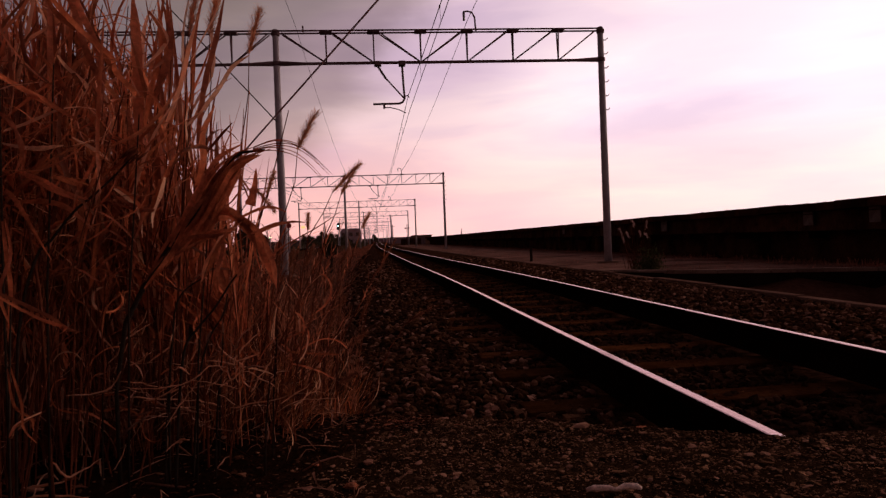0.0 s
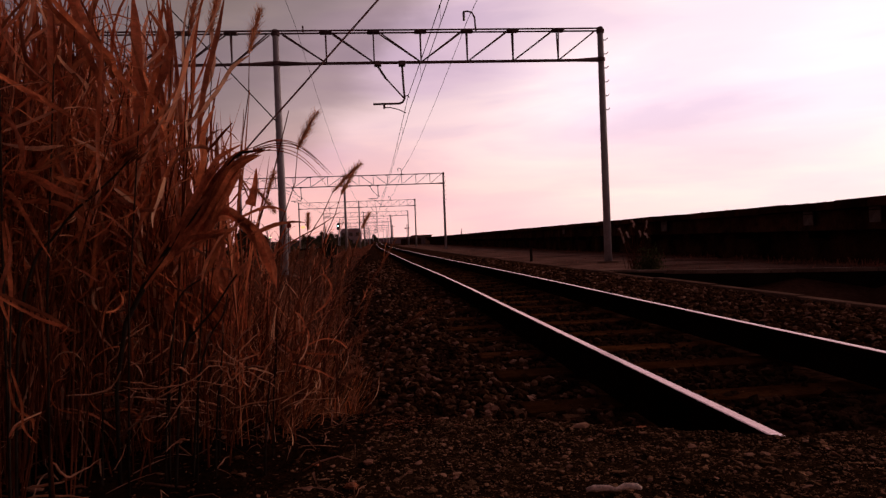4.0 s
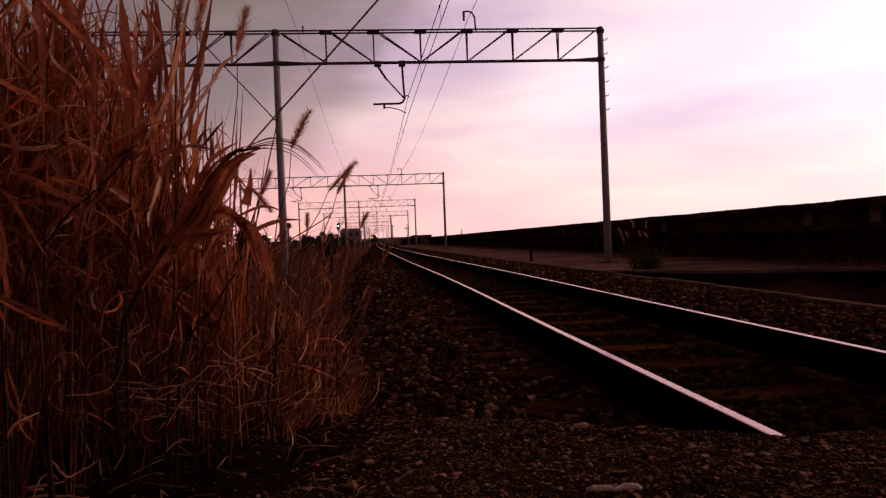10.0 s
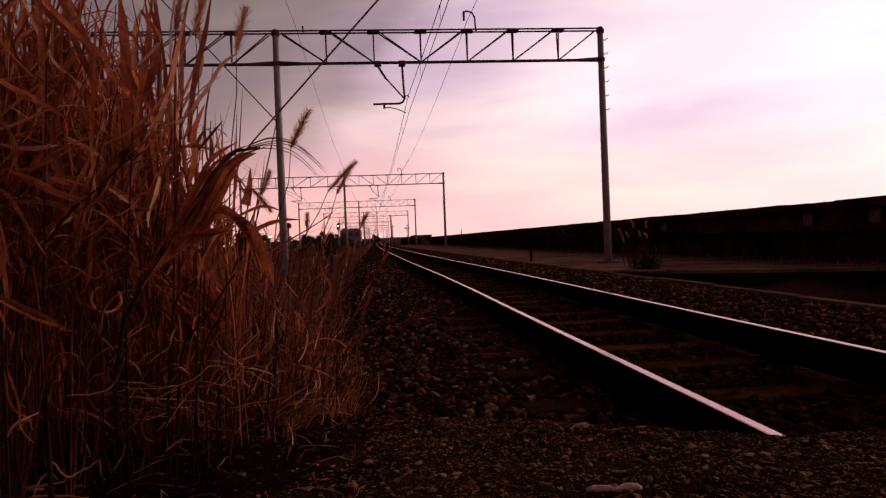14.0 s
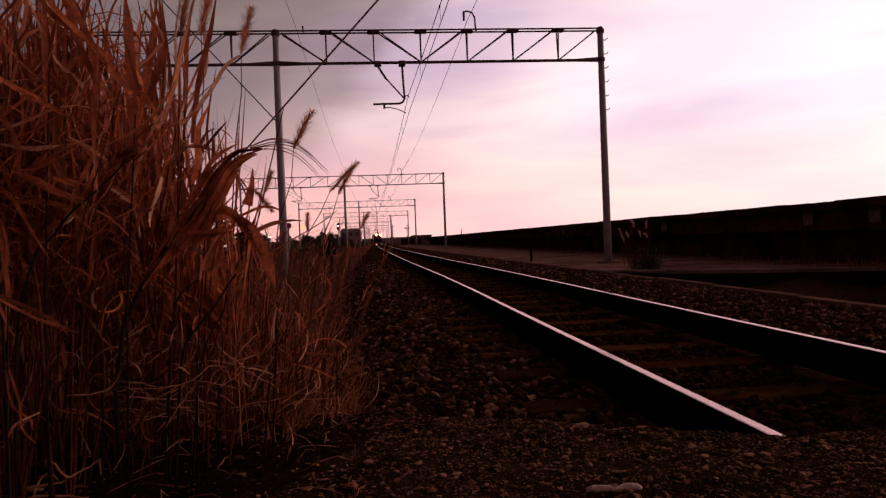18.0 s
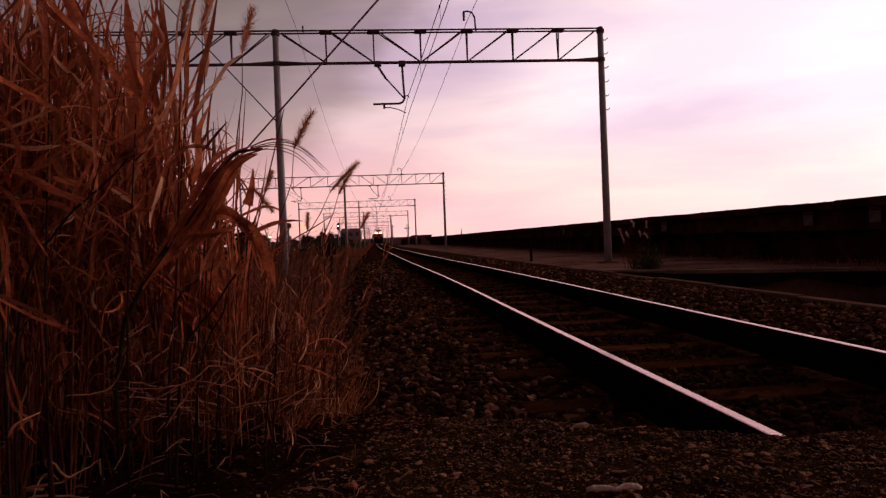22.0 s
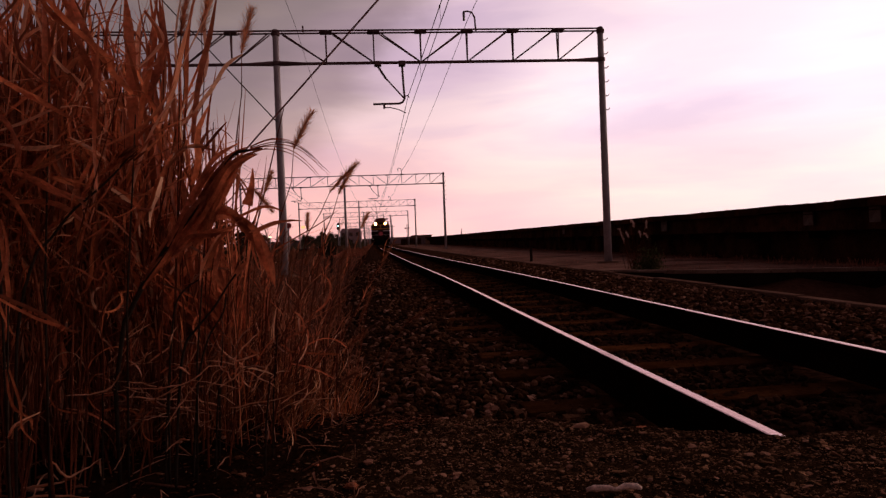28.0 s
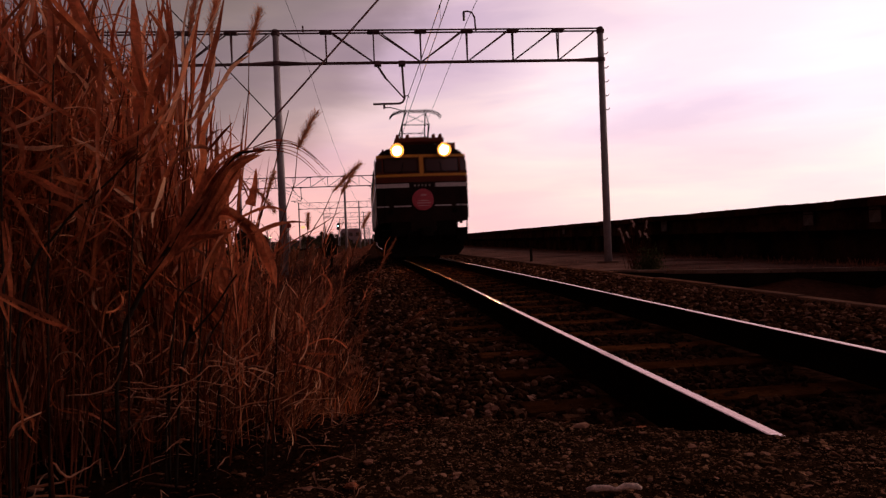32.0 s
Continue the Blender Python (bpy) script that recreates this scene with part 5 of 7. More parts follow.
def leaf_path(name, pts, widths, material, parent, label="", face=(0, 1, 0.15)):
    """A folded leaf that follows a bent midrib."""
    pts = [Vector(p) for p in pts]
    mid, wid = [], []
    for k in range(len(pts) - 1):
        p0, p1, p2, p3 = pts[max(k - 1, 0)], pts[k], pts[k + 1], pts[min(k + 2, len(pts) - 1)]
        for q in range(5):
            u = q / 5
            mid.append(0.5 * (2 * p1 + (p2 - p0) * u + (2 * p0 - 5 * p1 + 4 * p2 - p3) * u * u + (3 * p1 - p0 - 3 * p2 + p3) * u ** 3))
            wid.append(widths[k] * (1 - u) + widths[k + 1] * u)
    mid.append(pts[-1])
    wid.append(widths[-1])
    v, f = [], []
    for k, c in enumerate(mid):
        d = (mid[min(k + 1, len(mid) - 1)] - mid[max(k - 1, 0)]).normalized()
        s = d.cross(Vector(face)).normalized()
        w = wid[k] / 2
        rag = 1 + 0.22 * math.sin(k * 2.3) * (k % 3 == 0)
        v += [c - s * w * rag + Vector((0, 0.3 * w, 0)), c, c + s * w + Vector((0, 0.4 * w, 0))]
    for k in range(len(mid) - 1):
        a = k * 3
        f += [(a, a + 1, a + 4, a + 3), (a + 1, a + 2, a + 5, a + 4)]
    return raw(name, v, f, material, parent, label, smooth=True)


def smooth(pts, n=4):
    """Rounds a bent line."""
    pts = [Vector(p) for p in pts]
    out = []
    for k in range(len(pts) - 1):
        p0, p1, p2, p3 = pts[max(k - 1, 0)], pts[k], pts[k + 1], pts[min(k + 2, len(pts) - 1)]
        for q in range(n):
            u = q / n
            out.append(0.5 * (2 * p1 + (p2 - p0) * u + (2 * p0 - 5 * p1 + 4 * p2 - p3) * u * u + (3 * p1 - p0 - 3 * p2 + p3) * u ** 3))
    return out + [pts[-1]]


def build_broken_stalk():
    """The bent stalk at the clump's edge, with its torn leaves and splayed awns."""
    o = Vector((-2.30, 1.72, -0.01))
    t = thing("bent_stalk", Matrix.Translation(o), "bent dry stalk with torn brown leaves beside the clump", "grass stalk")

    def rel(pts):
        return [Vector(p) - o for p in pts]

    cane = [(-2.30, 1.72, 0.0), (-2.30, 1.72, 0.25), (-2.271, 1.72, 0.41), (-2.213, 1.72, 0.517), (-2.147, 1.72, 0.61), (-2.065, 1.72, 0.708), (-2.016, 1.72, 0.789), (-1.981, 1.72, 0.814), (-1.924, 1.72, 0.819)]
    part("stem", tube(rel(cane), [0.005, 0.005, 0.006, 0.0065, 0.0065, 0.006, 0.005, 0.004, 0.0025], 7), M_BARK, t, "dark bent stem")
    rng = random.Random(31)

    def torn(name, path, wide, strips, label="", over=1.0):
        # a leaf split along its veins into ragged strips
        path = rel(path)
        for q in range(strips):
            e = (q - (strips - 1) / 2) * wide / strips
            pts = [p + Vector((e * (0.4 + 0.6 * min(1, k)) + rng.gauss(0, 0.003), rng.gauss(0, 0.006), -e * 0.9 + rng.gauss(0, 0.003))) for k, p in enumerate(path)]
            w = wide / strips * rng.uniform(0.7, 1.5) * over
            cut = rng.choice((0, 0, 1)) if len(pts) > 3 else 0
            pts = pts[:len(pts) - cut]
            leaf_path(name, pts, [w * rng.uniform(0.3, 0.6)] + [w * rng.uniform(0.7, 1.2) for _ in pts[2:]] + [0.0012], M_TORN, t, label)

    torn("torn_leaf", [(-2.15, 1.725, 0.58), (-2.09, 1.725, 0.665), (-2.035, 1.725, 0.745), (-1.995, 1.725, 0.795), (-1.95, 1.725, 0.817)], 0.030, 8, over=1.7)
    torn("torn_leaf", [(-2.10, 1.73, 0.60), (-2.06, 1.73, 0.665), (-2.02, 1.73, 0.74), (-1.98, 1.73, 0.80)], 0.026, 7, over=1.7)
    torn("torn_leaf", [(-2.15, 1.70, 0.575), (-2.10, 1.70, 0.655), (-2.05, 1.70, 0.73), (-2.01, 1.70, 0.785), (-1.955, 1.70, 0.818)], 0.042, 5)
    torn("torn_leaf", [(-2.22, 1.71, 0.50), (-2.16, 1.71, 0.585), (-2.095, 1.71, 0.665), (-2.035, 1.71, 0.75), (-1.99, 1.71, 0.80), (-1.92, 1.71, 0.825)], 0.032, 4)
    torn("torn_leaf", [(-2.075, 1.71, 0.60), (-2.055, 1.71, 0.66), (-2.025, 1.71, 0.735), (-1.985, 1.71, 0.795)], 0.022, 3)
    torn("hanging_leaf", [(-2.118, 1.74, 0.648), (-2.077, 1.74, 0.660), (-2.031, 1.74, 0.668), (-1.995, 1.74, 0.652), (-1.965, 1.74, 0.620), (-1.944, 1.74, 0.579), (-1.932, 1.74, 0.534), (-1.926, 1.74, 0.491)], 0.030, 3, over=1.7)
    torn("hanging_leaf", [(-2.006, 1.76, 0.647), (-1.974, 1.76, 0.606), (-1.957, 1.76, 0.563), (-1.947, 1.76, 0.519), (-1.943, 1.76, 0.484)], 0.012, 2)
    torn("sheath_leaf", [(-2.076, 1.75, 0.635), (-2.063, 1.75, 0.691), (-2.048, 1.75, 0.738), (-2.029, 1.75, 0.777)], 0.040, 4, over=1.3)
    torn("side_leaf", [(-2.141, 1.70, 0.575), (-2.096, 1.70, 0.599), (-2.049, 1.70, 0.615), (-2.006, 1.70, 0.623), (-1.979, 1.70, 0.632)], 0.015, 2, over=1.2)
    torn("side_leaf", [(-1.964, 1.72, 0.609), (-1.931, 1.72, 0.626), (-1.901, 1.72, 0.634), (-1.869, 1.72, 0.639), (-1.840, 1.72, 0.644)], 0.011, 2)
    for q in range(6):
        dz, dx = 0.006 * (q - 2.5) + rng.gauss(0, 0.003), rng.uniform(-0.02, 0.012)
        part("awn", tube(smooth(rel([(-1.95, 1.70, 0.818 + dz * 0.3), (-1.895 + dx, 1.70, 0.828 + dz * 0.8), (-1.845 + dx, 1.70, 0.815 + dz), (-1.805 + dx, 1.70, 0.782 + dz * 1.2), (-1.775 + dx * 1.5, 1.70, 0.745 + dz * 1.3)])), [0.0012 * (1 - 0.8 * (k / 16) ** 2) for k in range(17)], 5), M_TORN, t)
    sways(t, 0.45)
    # thin blades and stems standing in the gap beside the mast
    g = thing("thin_blades", pose(-2.06, 1.95, -0.02), "a few thin upright dry blades", "grass")
    for q, (top, dx, w) in enumerate(((1.04, 0.065, 0.006), (0.99, 0.045, 0.007), (0.84, -0.02, 0.010), (0.80, 0.10, 0.006), (0.93, 0.03, 0.005))):
        leaf_path("blade", [(0.02 * (q - 2), 0.01 * q, 0), (0.012 * (q - 2), 0.01 * q, top * 0.45), (dx * 0.5, 0.01 * q, top * 0.75), (dx, 0.01 * q, top)], [w * 0.15, w * 0.4, w * 0.9, 0.001], M_BLADE, g)
    leaf_path("side_blade", [(0.0, -0.1, 0.66), (0.09, -0.1, 0.70), (0.13, -0.1, 0.705), (0.165, -0.1, 0.69)], [0.004, 0.008, 0.007, 0.001], M_BLADE, g)
    leaf_path("folded_leaf", [(0.082, -0.05, 0.815), (0.076, -0.05, 0.765), (0.062, -0.05, 0.715)], [0.002, 0.016, 0.028], M_TORN, g, "tan folded leaf hanging like a flag")
    sways(g, 0.6)
    # pale leaves that stand out of the clump
    p = thing("pale_leaves", pose(-2.40, 1.58, 0.0), "pale broken leaves hanging across the tall grass", "leaves")
    part("stem", tube([(0, 0.02, 0), (-0.01, 0.02, 0.5), (-0.04, 0.0, 0.82)], [0.004, 0.0035, 0.002], 6), M_STALK, p)
    leaf_path("pale_leaf", [(-0.05, -0.03, 0.823), (0.0, -0.03, 0.812), (0.036, -0.03, 0.811), (0.076, -0.03, 0.816)], [0.006, 0.015, 0.016, 0.002], M_PALELEAF, p, face=(0.7, -0.6, 0.55))
    leaf_path("pale_leaf", [(0.095, -0.03, 0.832), (0.137, -0.03, 0.806), (0.168, -0.03, 0.781)], [0.004, 0.013, 0.002], M_PALELEAF, p, face=(0.8, -0.5, 0.4))
    leaf_path("pale_leaf", [(-0.04, 0.0, 0.70), (0.05, 0.0, 0.69), (0.12, 0.0, 0.63)], [0.010, 0.018, 0.003], M_BLADE, p, face=(0.8, -0.5, 0.4))
    sways(p, 0.4)


def build_dead_twigs():
    """Bent pale twigs tangled in the foot of the grass."""
    o = Vector((-2.25, 1.66, 0.0))
    t = thing("dead_brush", Matrix.Translation(o), "bent pale dead twigs tangled at the grass foot", "twigs")
    rr = random.Random(3)

    def twig(*pts, r=0.0024, y=1.66, material=M_PALELEAF):
        pts = [Vector((x + rr.gauss(0, 0.003), y + rr.uniform(-0.02, 0.03), z + rr.gauss(0, 0.003))) - o for x, z in pts]
        fine = []
        for k in range(len(pts) - 1):
            p0, p1, p2, p3 = pts[max(k - 1, 0)], pts[k], pts[k + 1], pts[min(k + 2, len(pts) - 1)]
            for q in range(4):
                u = q / 4
                fine.append(0.5 * (2 * p1 + (p2 - p0) * u + (2 * p0 - 5 * p1 + 4 * p2 - p3) * u * u + (3 * p1 - p0 - 3 * p2 + p3) * u ** 3) + Vector((rr.gauss(0, 0.0012), 0, rr.gauss(0, 0.0012))))
        fine.append(pts[-1])
        n = len(fine)
        part("twig", tube(fine, [r * (0.10 + 0.62 * math.sin(math.pi * (0.10 + 0.88 * k / n))) * rr.uniform(0.7, 1.15) for k in range(n)], 6), material, t)

    for x in (-2.52, -2.35, -2.2, -2.08, -1.96):
        part("stem", tube([(x + 2.25, 0.08, 0), (x + 2.26, 0.07, 0.15), (x + 2.28, 0.03, 0.26)], [0.003, 0.0025, 0.0015], 5), M_BARK, t)
    twig((-2.263, 0.262), (-2.179, 0.263), (-2.12, 0.27), (-2.068, 0.29), (-2.033, 0.30))
    twig((-2.12, 0.268), (-2.061, 0.257), (-2.001, 0.247), r=0.0018)
    twig((-2.223, 0.223), (-2.18, 0.238), (-2.137, 0.264), r=0.0030)
    twig((-2.171, 0.163), (-2.139, 0.209), (-2.112, 0.243), (-2.09, 0.277), r=0.0028)
    twig((-2.38, 0.253), (-2.339, 0.248), (-2.296, 0.271), (-2.274, 0.30), r=0.0034)
    twig((-2.257, 0.313), (-2.227, 0.324), (-2.205, 0.343), r=0.0036)
    twig((-2.148, 0.298), (-2.127, 0.307), (-2.119, 0.296), r=0.0036)
    twig((-1.955, 0.272), (-1.934, 0.29), (-1.913, 0.32), r=0.0026)
    twig((-2.005, 0.139), (-1.987, 0.164), (-1.961, 0.176), r=0.0030)
    twig((-2.169, 0.116), (-2.143, 0.131), (-2.113, 0.135), r=0.0036)
    twig((-2.25, 0.19), (-2.208, 0.186), (-2.174, 0.189), r=0.0016)
    twig((-2.435, 0.116), (-2.407, 0.101), (-2.379, 0.083), (-2.345, 0.09), (-2.313, 0.10), r=0.0038, y=1.62)
    twig((-2.495, 0.041), (-2.422, 0.035), (-2.331, 0.034), r=0.0040, y=1.60)
    twig((-2.462, 0.066), (-2.421, 0.064), (-2.384, 0.069), r=0.0046, y=1.60)
    twig((-2.523, 0.16), (-2.493, 0.184), (-2.464, 0.208), r=0.0034)
    twig((-2.284, 0.075), (-2.274, 0.104), (-2.265, 0.13), r=0.0022)
    twig((-1.821, 0.279), (-1.812, 0.292), (-1.805, 0.298), r=0.0022)
    twig((-2.58, 0.40), (-2.524, 0.495), (-2.477, 0.462), (-2.43, 0.426), (-2.382, 0.397), r=0.0046, material=M_TORN)


def build_fine_twigs():
    """Thin kinked twigs and split straws lying across the foot of the clump."""
    rng = random.Random(91)
    t = thing("twig_tangle", pose(-2.18, 1.84, 0.0), "tangle of thin kinked pale twigs at the grass foot", "twigs")
    for x in (-0.18, -0.05, 0.08, 0.22):
        part("stem", tube([(x, 0.03, 0), (x + 0.01, 0.02, 0.18), (x + 0.03, 0.0, 0.36)], [0.003, 0.0025, 0.0015], 5), M_BARK, t)
    for q in range(84):
        x, y, z = rng.uniform(-0.20, 0.26), rng.gauss(-0.02, 0.06), rng.uniform(0.13, 0.40)
        if z > 0.36 - 0.5 * max(0.0, x):
            z *= 0.75
        a, length = rng.choice((rng.gauss(0.1, 0.35), rng.gauss(0.75, 0.35), rng.gauss(2.3, 0.4))), rng.uniform(0.04, 0.17)
        line, p = [], Vector((x, y, z))
        for k in range(7):
            line.append(p.copy())
            a += rng.gauss(0, 0.28)
            p += Vector((math.cos(a), rng.gauss(0, 0.4), math.sin(a) * 0.8)) * (length / 6)
            p.z = max(p.z, 0.10)
        r = rng.uniform(0.0008, 0.0024)
        part("twig", tube(line, [r * w for w in (0.6, 1.0, 1.1, 1.0, 0.9, 0.7, 0.35)], 5), rng.choice((M_PALELEAF, M_PALELEAF, M_LITTER, M_SPRIG)), t)


def build_broad_leaves():
    """Broad wavy leaves on the side of the clump towards the rails."""
    t = thing("broad_leaves", pose(-2.25, 1.85, 0.0), "broad wavy rust-brown leaves on the clump's edge", "leaves")
    part("stem", tube([(-0.03, 0.04, 0), (-0.02, 0.04, 0.6), (0.05, 0.03, 1.15)], [0.004, 0.0035, 0.002], 6), M_STALK, t)
    part("stem", tube([(0.02, 0.04, 0), (0.07, 0.03, 0.6), (0.12, 0.0, 0.95)], [0.004, 0.0035, 0.002], 6), M_STALK, t)

    def leaf(width, face, *pts, y=0.0, material=M_BLADE):
        leaf_path("leaf", [(x + 2.25, y + 0.012 * k, z) for k, (x, z) in enumerate(pts)], [width * 0.5] + [width] * (len(pts) - 2) + [0.002], material, t, face=face)

    a, b = (0.55, 0.8, 0.2), (-0.5, 0.85, 0.1)
    leaf(0.014, a, (-2.131, 0.896), (-2.096, 0.937), (-2.052, 0.996), (-2.017, 1.055), (-1.975, 1.087), y=-0.05, material=M_PALELEAF)
    leaf(0.023, a, (-2.240, 0.90), (-2.232, 0.97), (-2.21, 1.071), (-2.20, 1.139), (-2.209, 1.26), y=-0.03)
    leaf(0.026, b, (-2.269, 0.86), (-2.269, 0.949), (-2.27, 1.06), (-2.275, 1.18), (-2.281, 1.27))
    leaf(0.018, a, (-2.20, 0.90), (-2.183, 0.951), (-2.158, 1.029), (-2.137, 1.125), (-2.112, 1.212))
    leaf(0.014, b, (-2.105, 0.85), (-2.098, 0.929), (-2.082, 1.03), (-2.055, 1.132), (-2.033, 1.24), y=-0.05)
    leaf(0.026, a, (-2.335, 1.25), (-2.369, 1.174), (-2.341, 1.09), (-2.309, 0.988), y=-0.03)
    leaf(0.008, a, (-2.137, 0.808), (-2.146, 0.868), (-2.15, 0.929), (-2.138, 0.981), material=M_PALELEAF)
    leaf(0.020, b, (-2.246, 0.943), (-2.204, 1.038), (-2.186, 1.134), (-2.19, 1.26), material=M_TORN)
    leaf(0.026, a, (-2.112, 0.743), (-2.096, 0.81), (-2.099, 0.878), (-2.066, 0.954), y=-0.05)
    leaf(0.010, a, (-2.098, 0.821), (-2.071, 0.855), (-2.052, 0.882), (-2.027, 0.912), y=-0.03, material=M_STALK)
    leaf(0.024, a, (-2.506, 1.216), (-2.436, 1.164), (-2.391, 1.07), (-2.38, 0.951))
    return sways(t, 0.85)


def build_crossing_leaves():
    """Broad leaves and bare stalks that lean across the front of the clump."""
    t = thing("leaning_leaves", pose(-2.30, 1.60, 0.0), "broad dull red leaves leaning across the tall grass", "leaves")
    rr = random.Random(17)

    def leaf(width, y, material, *pts):
        face = (rr.uniform(-0.6, 0.6), 0.9, rr.uniform(-0.2, 0.5))
        for q in range(2):
            # two strips of a leaf split along its midrib
            e = (q - 0.5) * 0.55 * width + rr.gauss(0, 0.003)
            leaf_path("leaf", [(x + 2.30 + e * rr.uniform(0.4, 1.3), y - 1.60 + 0.02 * k * rr.uniform(-1, 1), z + e * rr.uniform(-0.6, 1.0)) for k, (x, z) in enumerate(pts)],
                      [width * 0.3] + [width * rr.uniform(0.35, 0.62) for _ in pts[2:]] + [0.002], material, t, face=face)

    leaf(0.015, 1.42, M_TORN, (-2.394, 0.942), (-2.346, 0.912), (-2.299, 0.883), (-2.256, 0.853))
    leaf(0.022, 1.55, M_BLADE, (-2.350, 1.146), (-2.315, 1.092), (-2.279, 1.060), (-2.250, 1.026), (-2.229, 0.979), (-2.212, 0.937), (-2.199, 0.898), (-2.191, 0.868))
    leaf(0.017, 1.60, M_TORN, (-2.392, 1.032), (-2.356, 0.984), (-2.322, 0.935), (-2.307, 0.902))
    leaf(0.015, 1.62, M_BLADE, (-2.361, 1.029), (-2.335, 0.999), (-2.312, 0.966), (-2.297, 0.929))
    leaf(0.031, 1.58, M_TORN, (-2.311, 1.157), (-2.285, 1.102), (-2.271, 1.037), (-2.262, 0.965), (-2.256, 0.895))
    leaf(0.019, 1.50, M_TORN, (-2.397, 0.756), (-2.362, 0.738), (-2.321, 0.716), (-2.274, 0.695))
    leaf(0.015, 1.52, M_BLADE, (-2.333, 0.742), (-2.306, 0.735), (-2.277, 0.722))
    leaf(0.016, 1.48, M_TORN, (-2.424, 0.879), (-2.394, 0.857), (-2.370, 0.801), (-2.388, 0.744))
    leaf(0.021, 1.70, M_BLADE, (-2.168, 0.751), (-2.184, 0.706), (-2.203, 0.666), (-2.219, 0.636))
    leaf(0.021, 1.72, M_BLADE, (-2.144, 0.576), (-2.102, 0.602), (-2.053, 0.620), (-2.010, 0.628))
    leaf(0.025, 1.70, M_BLADE, (-2.022, 0.618), (-2.042, 0.592), (-2.060, 0.551), (-2.072, 0.508))
    leaf(0.020, 1.72, M_TORN, (-2.043, 0.608), (-2.039, 0.567), (-2.049, 0.517), (-2.043, 0.470))
    leaf(0.013, 1.30, M_BLADE, (-2.351, 0.520), (-2.302, 0.488), (-2.266, 0.461), (-2.242, 0.443), (-2.223, 0.433))
    leaf(0.013, 1.34, M_TORN, (-2.350, 0.372), (-2.329, 0.304), (-2.315, 0.269), (-2.298, 0.236))
    leaf(0.011, 1.34, M_BLADE, (-2.356, 0.240), (-2.333, 0.268), (-2.306, 0.281))
    leaf(0.013, 1.36, M_TORN, (-2.355, 0.650), (-2.351, 0.584), (-2.359, 0.510), (-2.368, 0.425))
    leaf(0.019, 1.62, M_TORN, (-2.272, 0.824), (-2.289, 0.770), (-2.312, 0.733), (-2.327, 0.679))
    leaf(0.018, 1.66, M_BLADE, (-2.259, 0.734), (-2.226, 0.704), (-2.202, 0.667), (-2.212, 0.614))
    leaf(0.016, 1.64, M_BLADE, (-2.399, 0.636), (-2.386, 0.651), (-2.363, 0.661), (-2.335, 0.675))
    leaf(0.016, 1.66, M_TORN, (-2.285, 0.714), (-2.248, 0.692), (-2.205, 0.675), (-2.176, 0.676))
    leaf(0.013, 1.60, M_BLADE, (-2.334, 0.837), (-2.300, 0.824), (-2.277, 0.803), (-2.253, 0.787))
    leaf(0.018, 1.68, M_BLADE, (-2.176, 1.148), (-2.145, 1.094), (-2.152, 1.051), (-2.177, 1.001))
    leaf(0.014, 1.74, M_BLADE, (-2.160, 0.780), (-2.128, 0.821), (-2.095, 0.836), (-2.060, 0.830))
    for x, y, lean, h in ((-2.40, 1.58, 0.05, 1.0), (-2.44, 1.50, 0.02, 1.1), (-2.26, 1.66, 0.06, 0.9), (-2.12, 1.72, 0.05, 0.62), (-2.36, 1.34, 0.02, 0.5)):
        part("stem", tube([(x + 2.30, y - 1.60, 0), (x + 2.30 + lean * 0.3, y - 1.60, h * 0.5), (x + 2.30 + lean, y - 1.60, h)], [0.0030, 0.0026, 0.0016], 6), M_BARK, t)
    sways(t, 0.5)
    # bare dark stalks
    for y, r, label, pts in ((1.56, 0.0036, "dark leaning stalk with a shrivelled ear", ((-2.46, 0.0), (-2.44, 0.40), (-2.398, 0.569), (-2.361, 0.614), (-2.314, 0.671), (-2.268, 0.709), (-2.221, 0.751), (-2.183, 0.793))),
                             (1.70, 0.0038, "broken dark stalk leaning towards the rails", ((-2.165, 0.0), (-2.147, 0.230), (-2.129, 0.345), (-2.098, 0.390), (-2.056, 0.437), (-2.019, 0.492), (-2.000, 0.516))),
                             (1.74, 0.0030, "bent dark stalk in the grass", ((-2.19, 0.0), (-2.183, 0.223), (-2.170, 0.362), (-2.159, 0.437), (-2.137, 0.479), (-2.095, 0.507))),
                             (1.76, 0.0030, "bent dark stalk in the grass", ((-2.14, 0.0), (-2.117, 0.243), (-2.087, 0.355), (-2.049, 0.416), (-2.038, 0.466)))):
        o = Vector((pts[0][0], y, 0))
        c = thing("bare_stalk", Matrix.Translation(o), label, "grass stalk", "bare stalks")
        line = smooth([Vector((x, y, z)) - o for x, z in pts], 4)
        part("stem", tube(line, [r * (1 - 0.45 * k / len(line)) for k in range(len(line))], 7), M_BARK, c)
        end = line[-1]
        if y < 1.6:
            for q in range(9):
                e = end + Vector((rr.gauss(0, 0.008), rr.gauss(0, 0.006), rr.gauss(0, 0.006)))
                part("husk", tube([e - Vector((0.016, 0, 0.014)), e, e + Vector((0.014, 0, 0.010))], [0.001, 0.003, 0.0007], 6), M_STALK, c)
        elif y < 1.72:
            leaf_path("leaf_tip", [end - Vector((0.02, 0, 0.026)), end, end + Vector((0.014, 0, 0.018)), end + Vector((0.03, 0, 0.03))], [0.006, 0.013, 0.012, 0.002], M_TORN, c, "brown split leaf end")
        sways(c, 0.3)


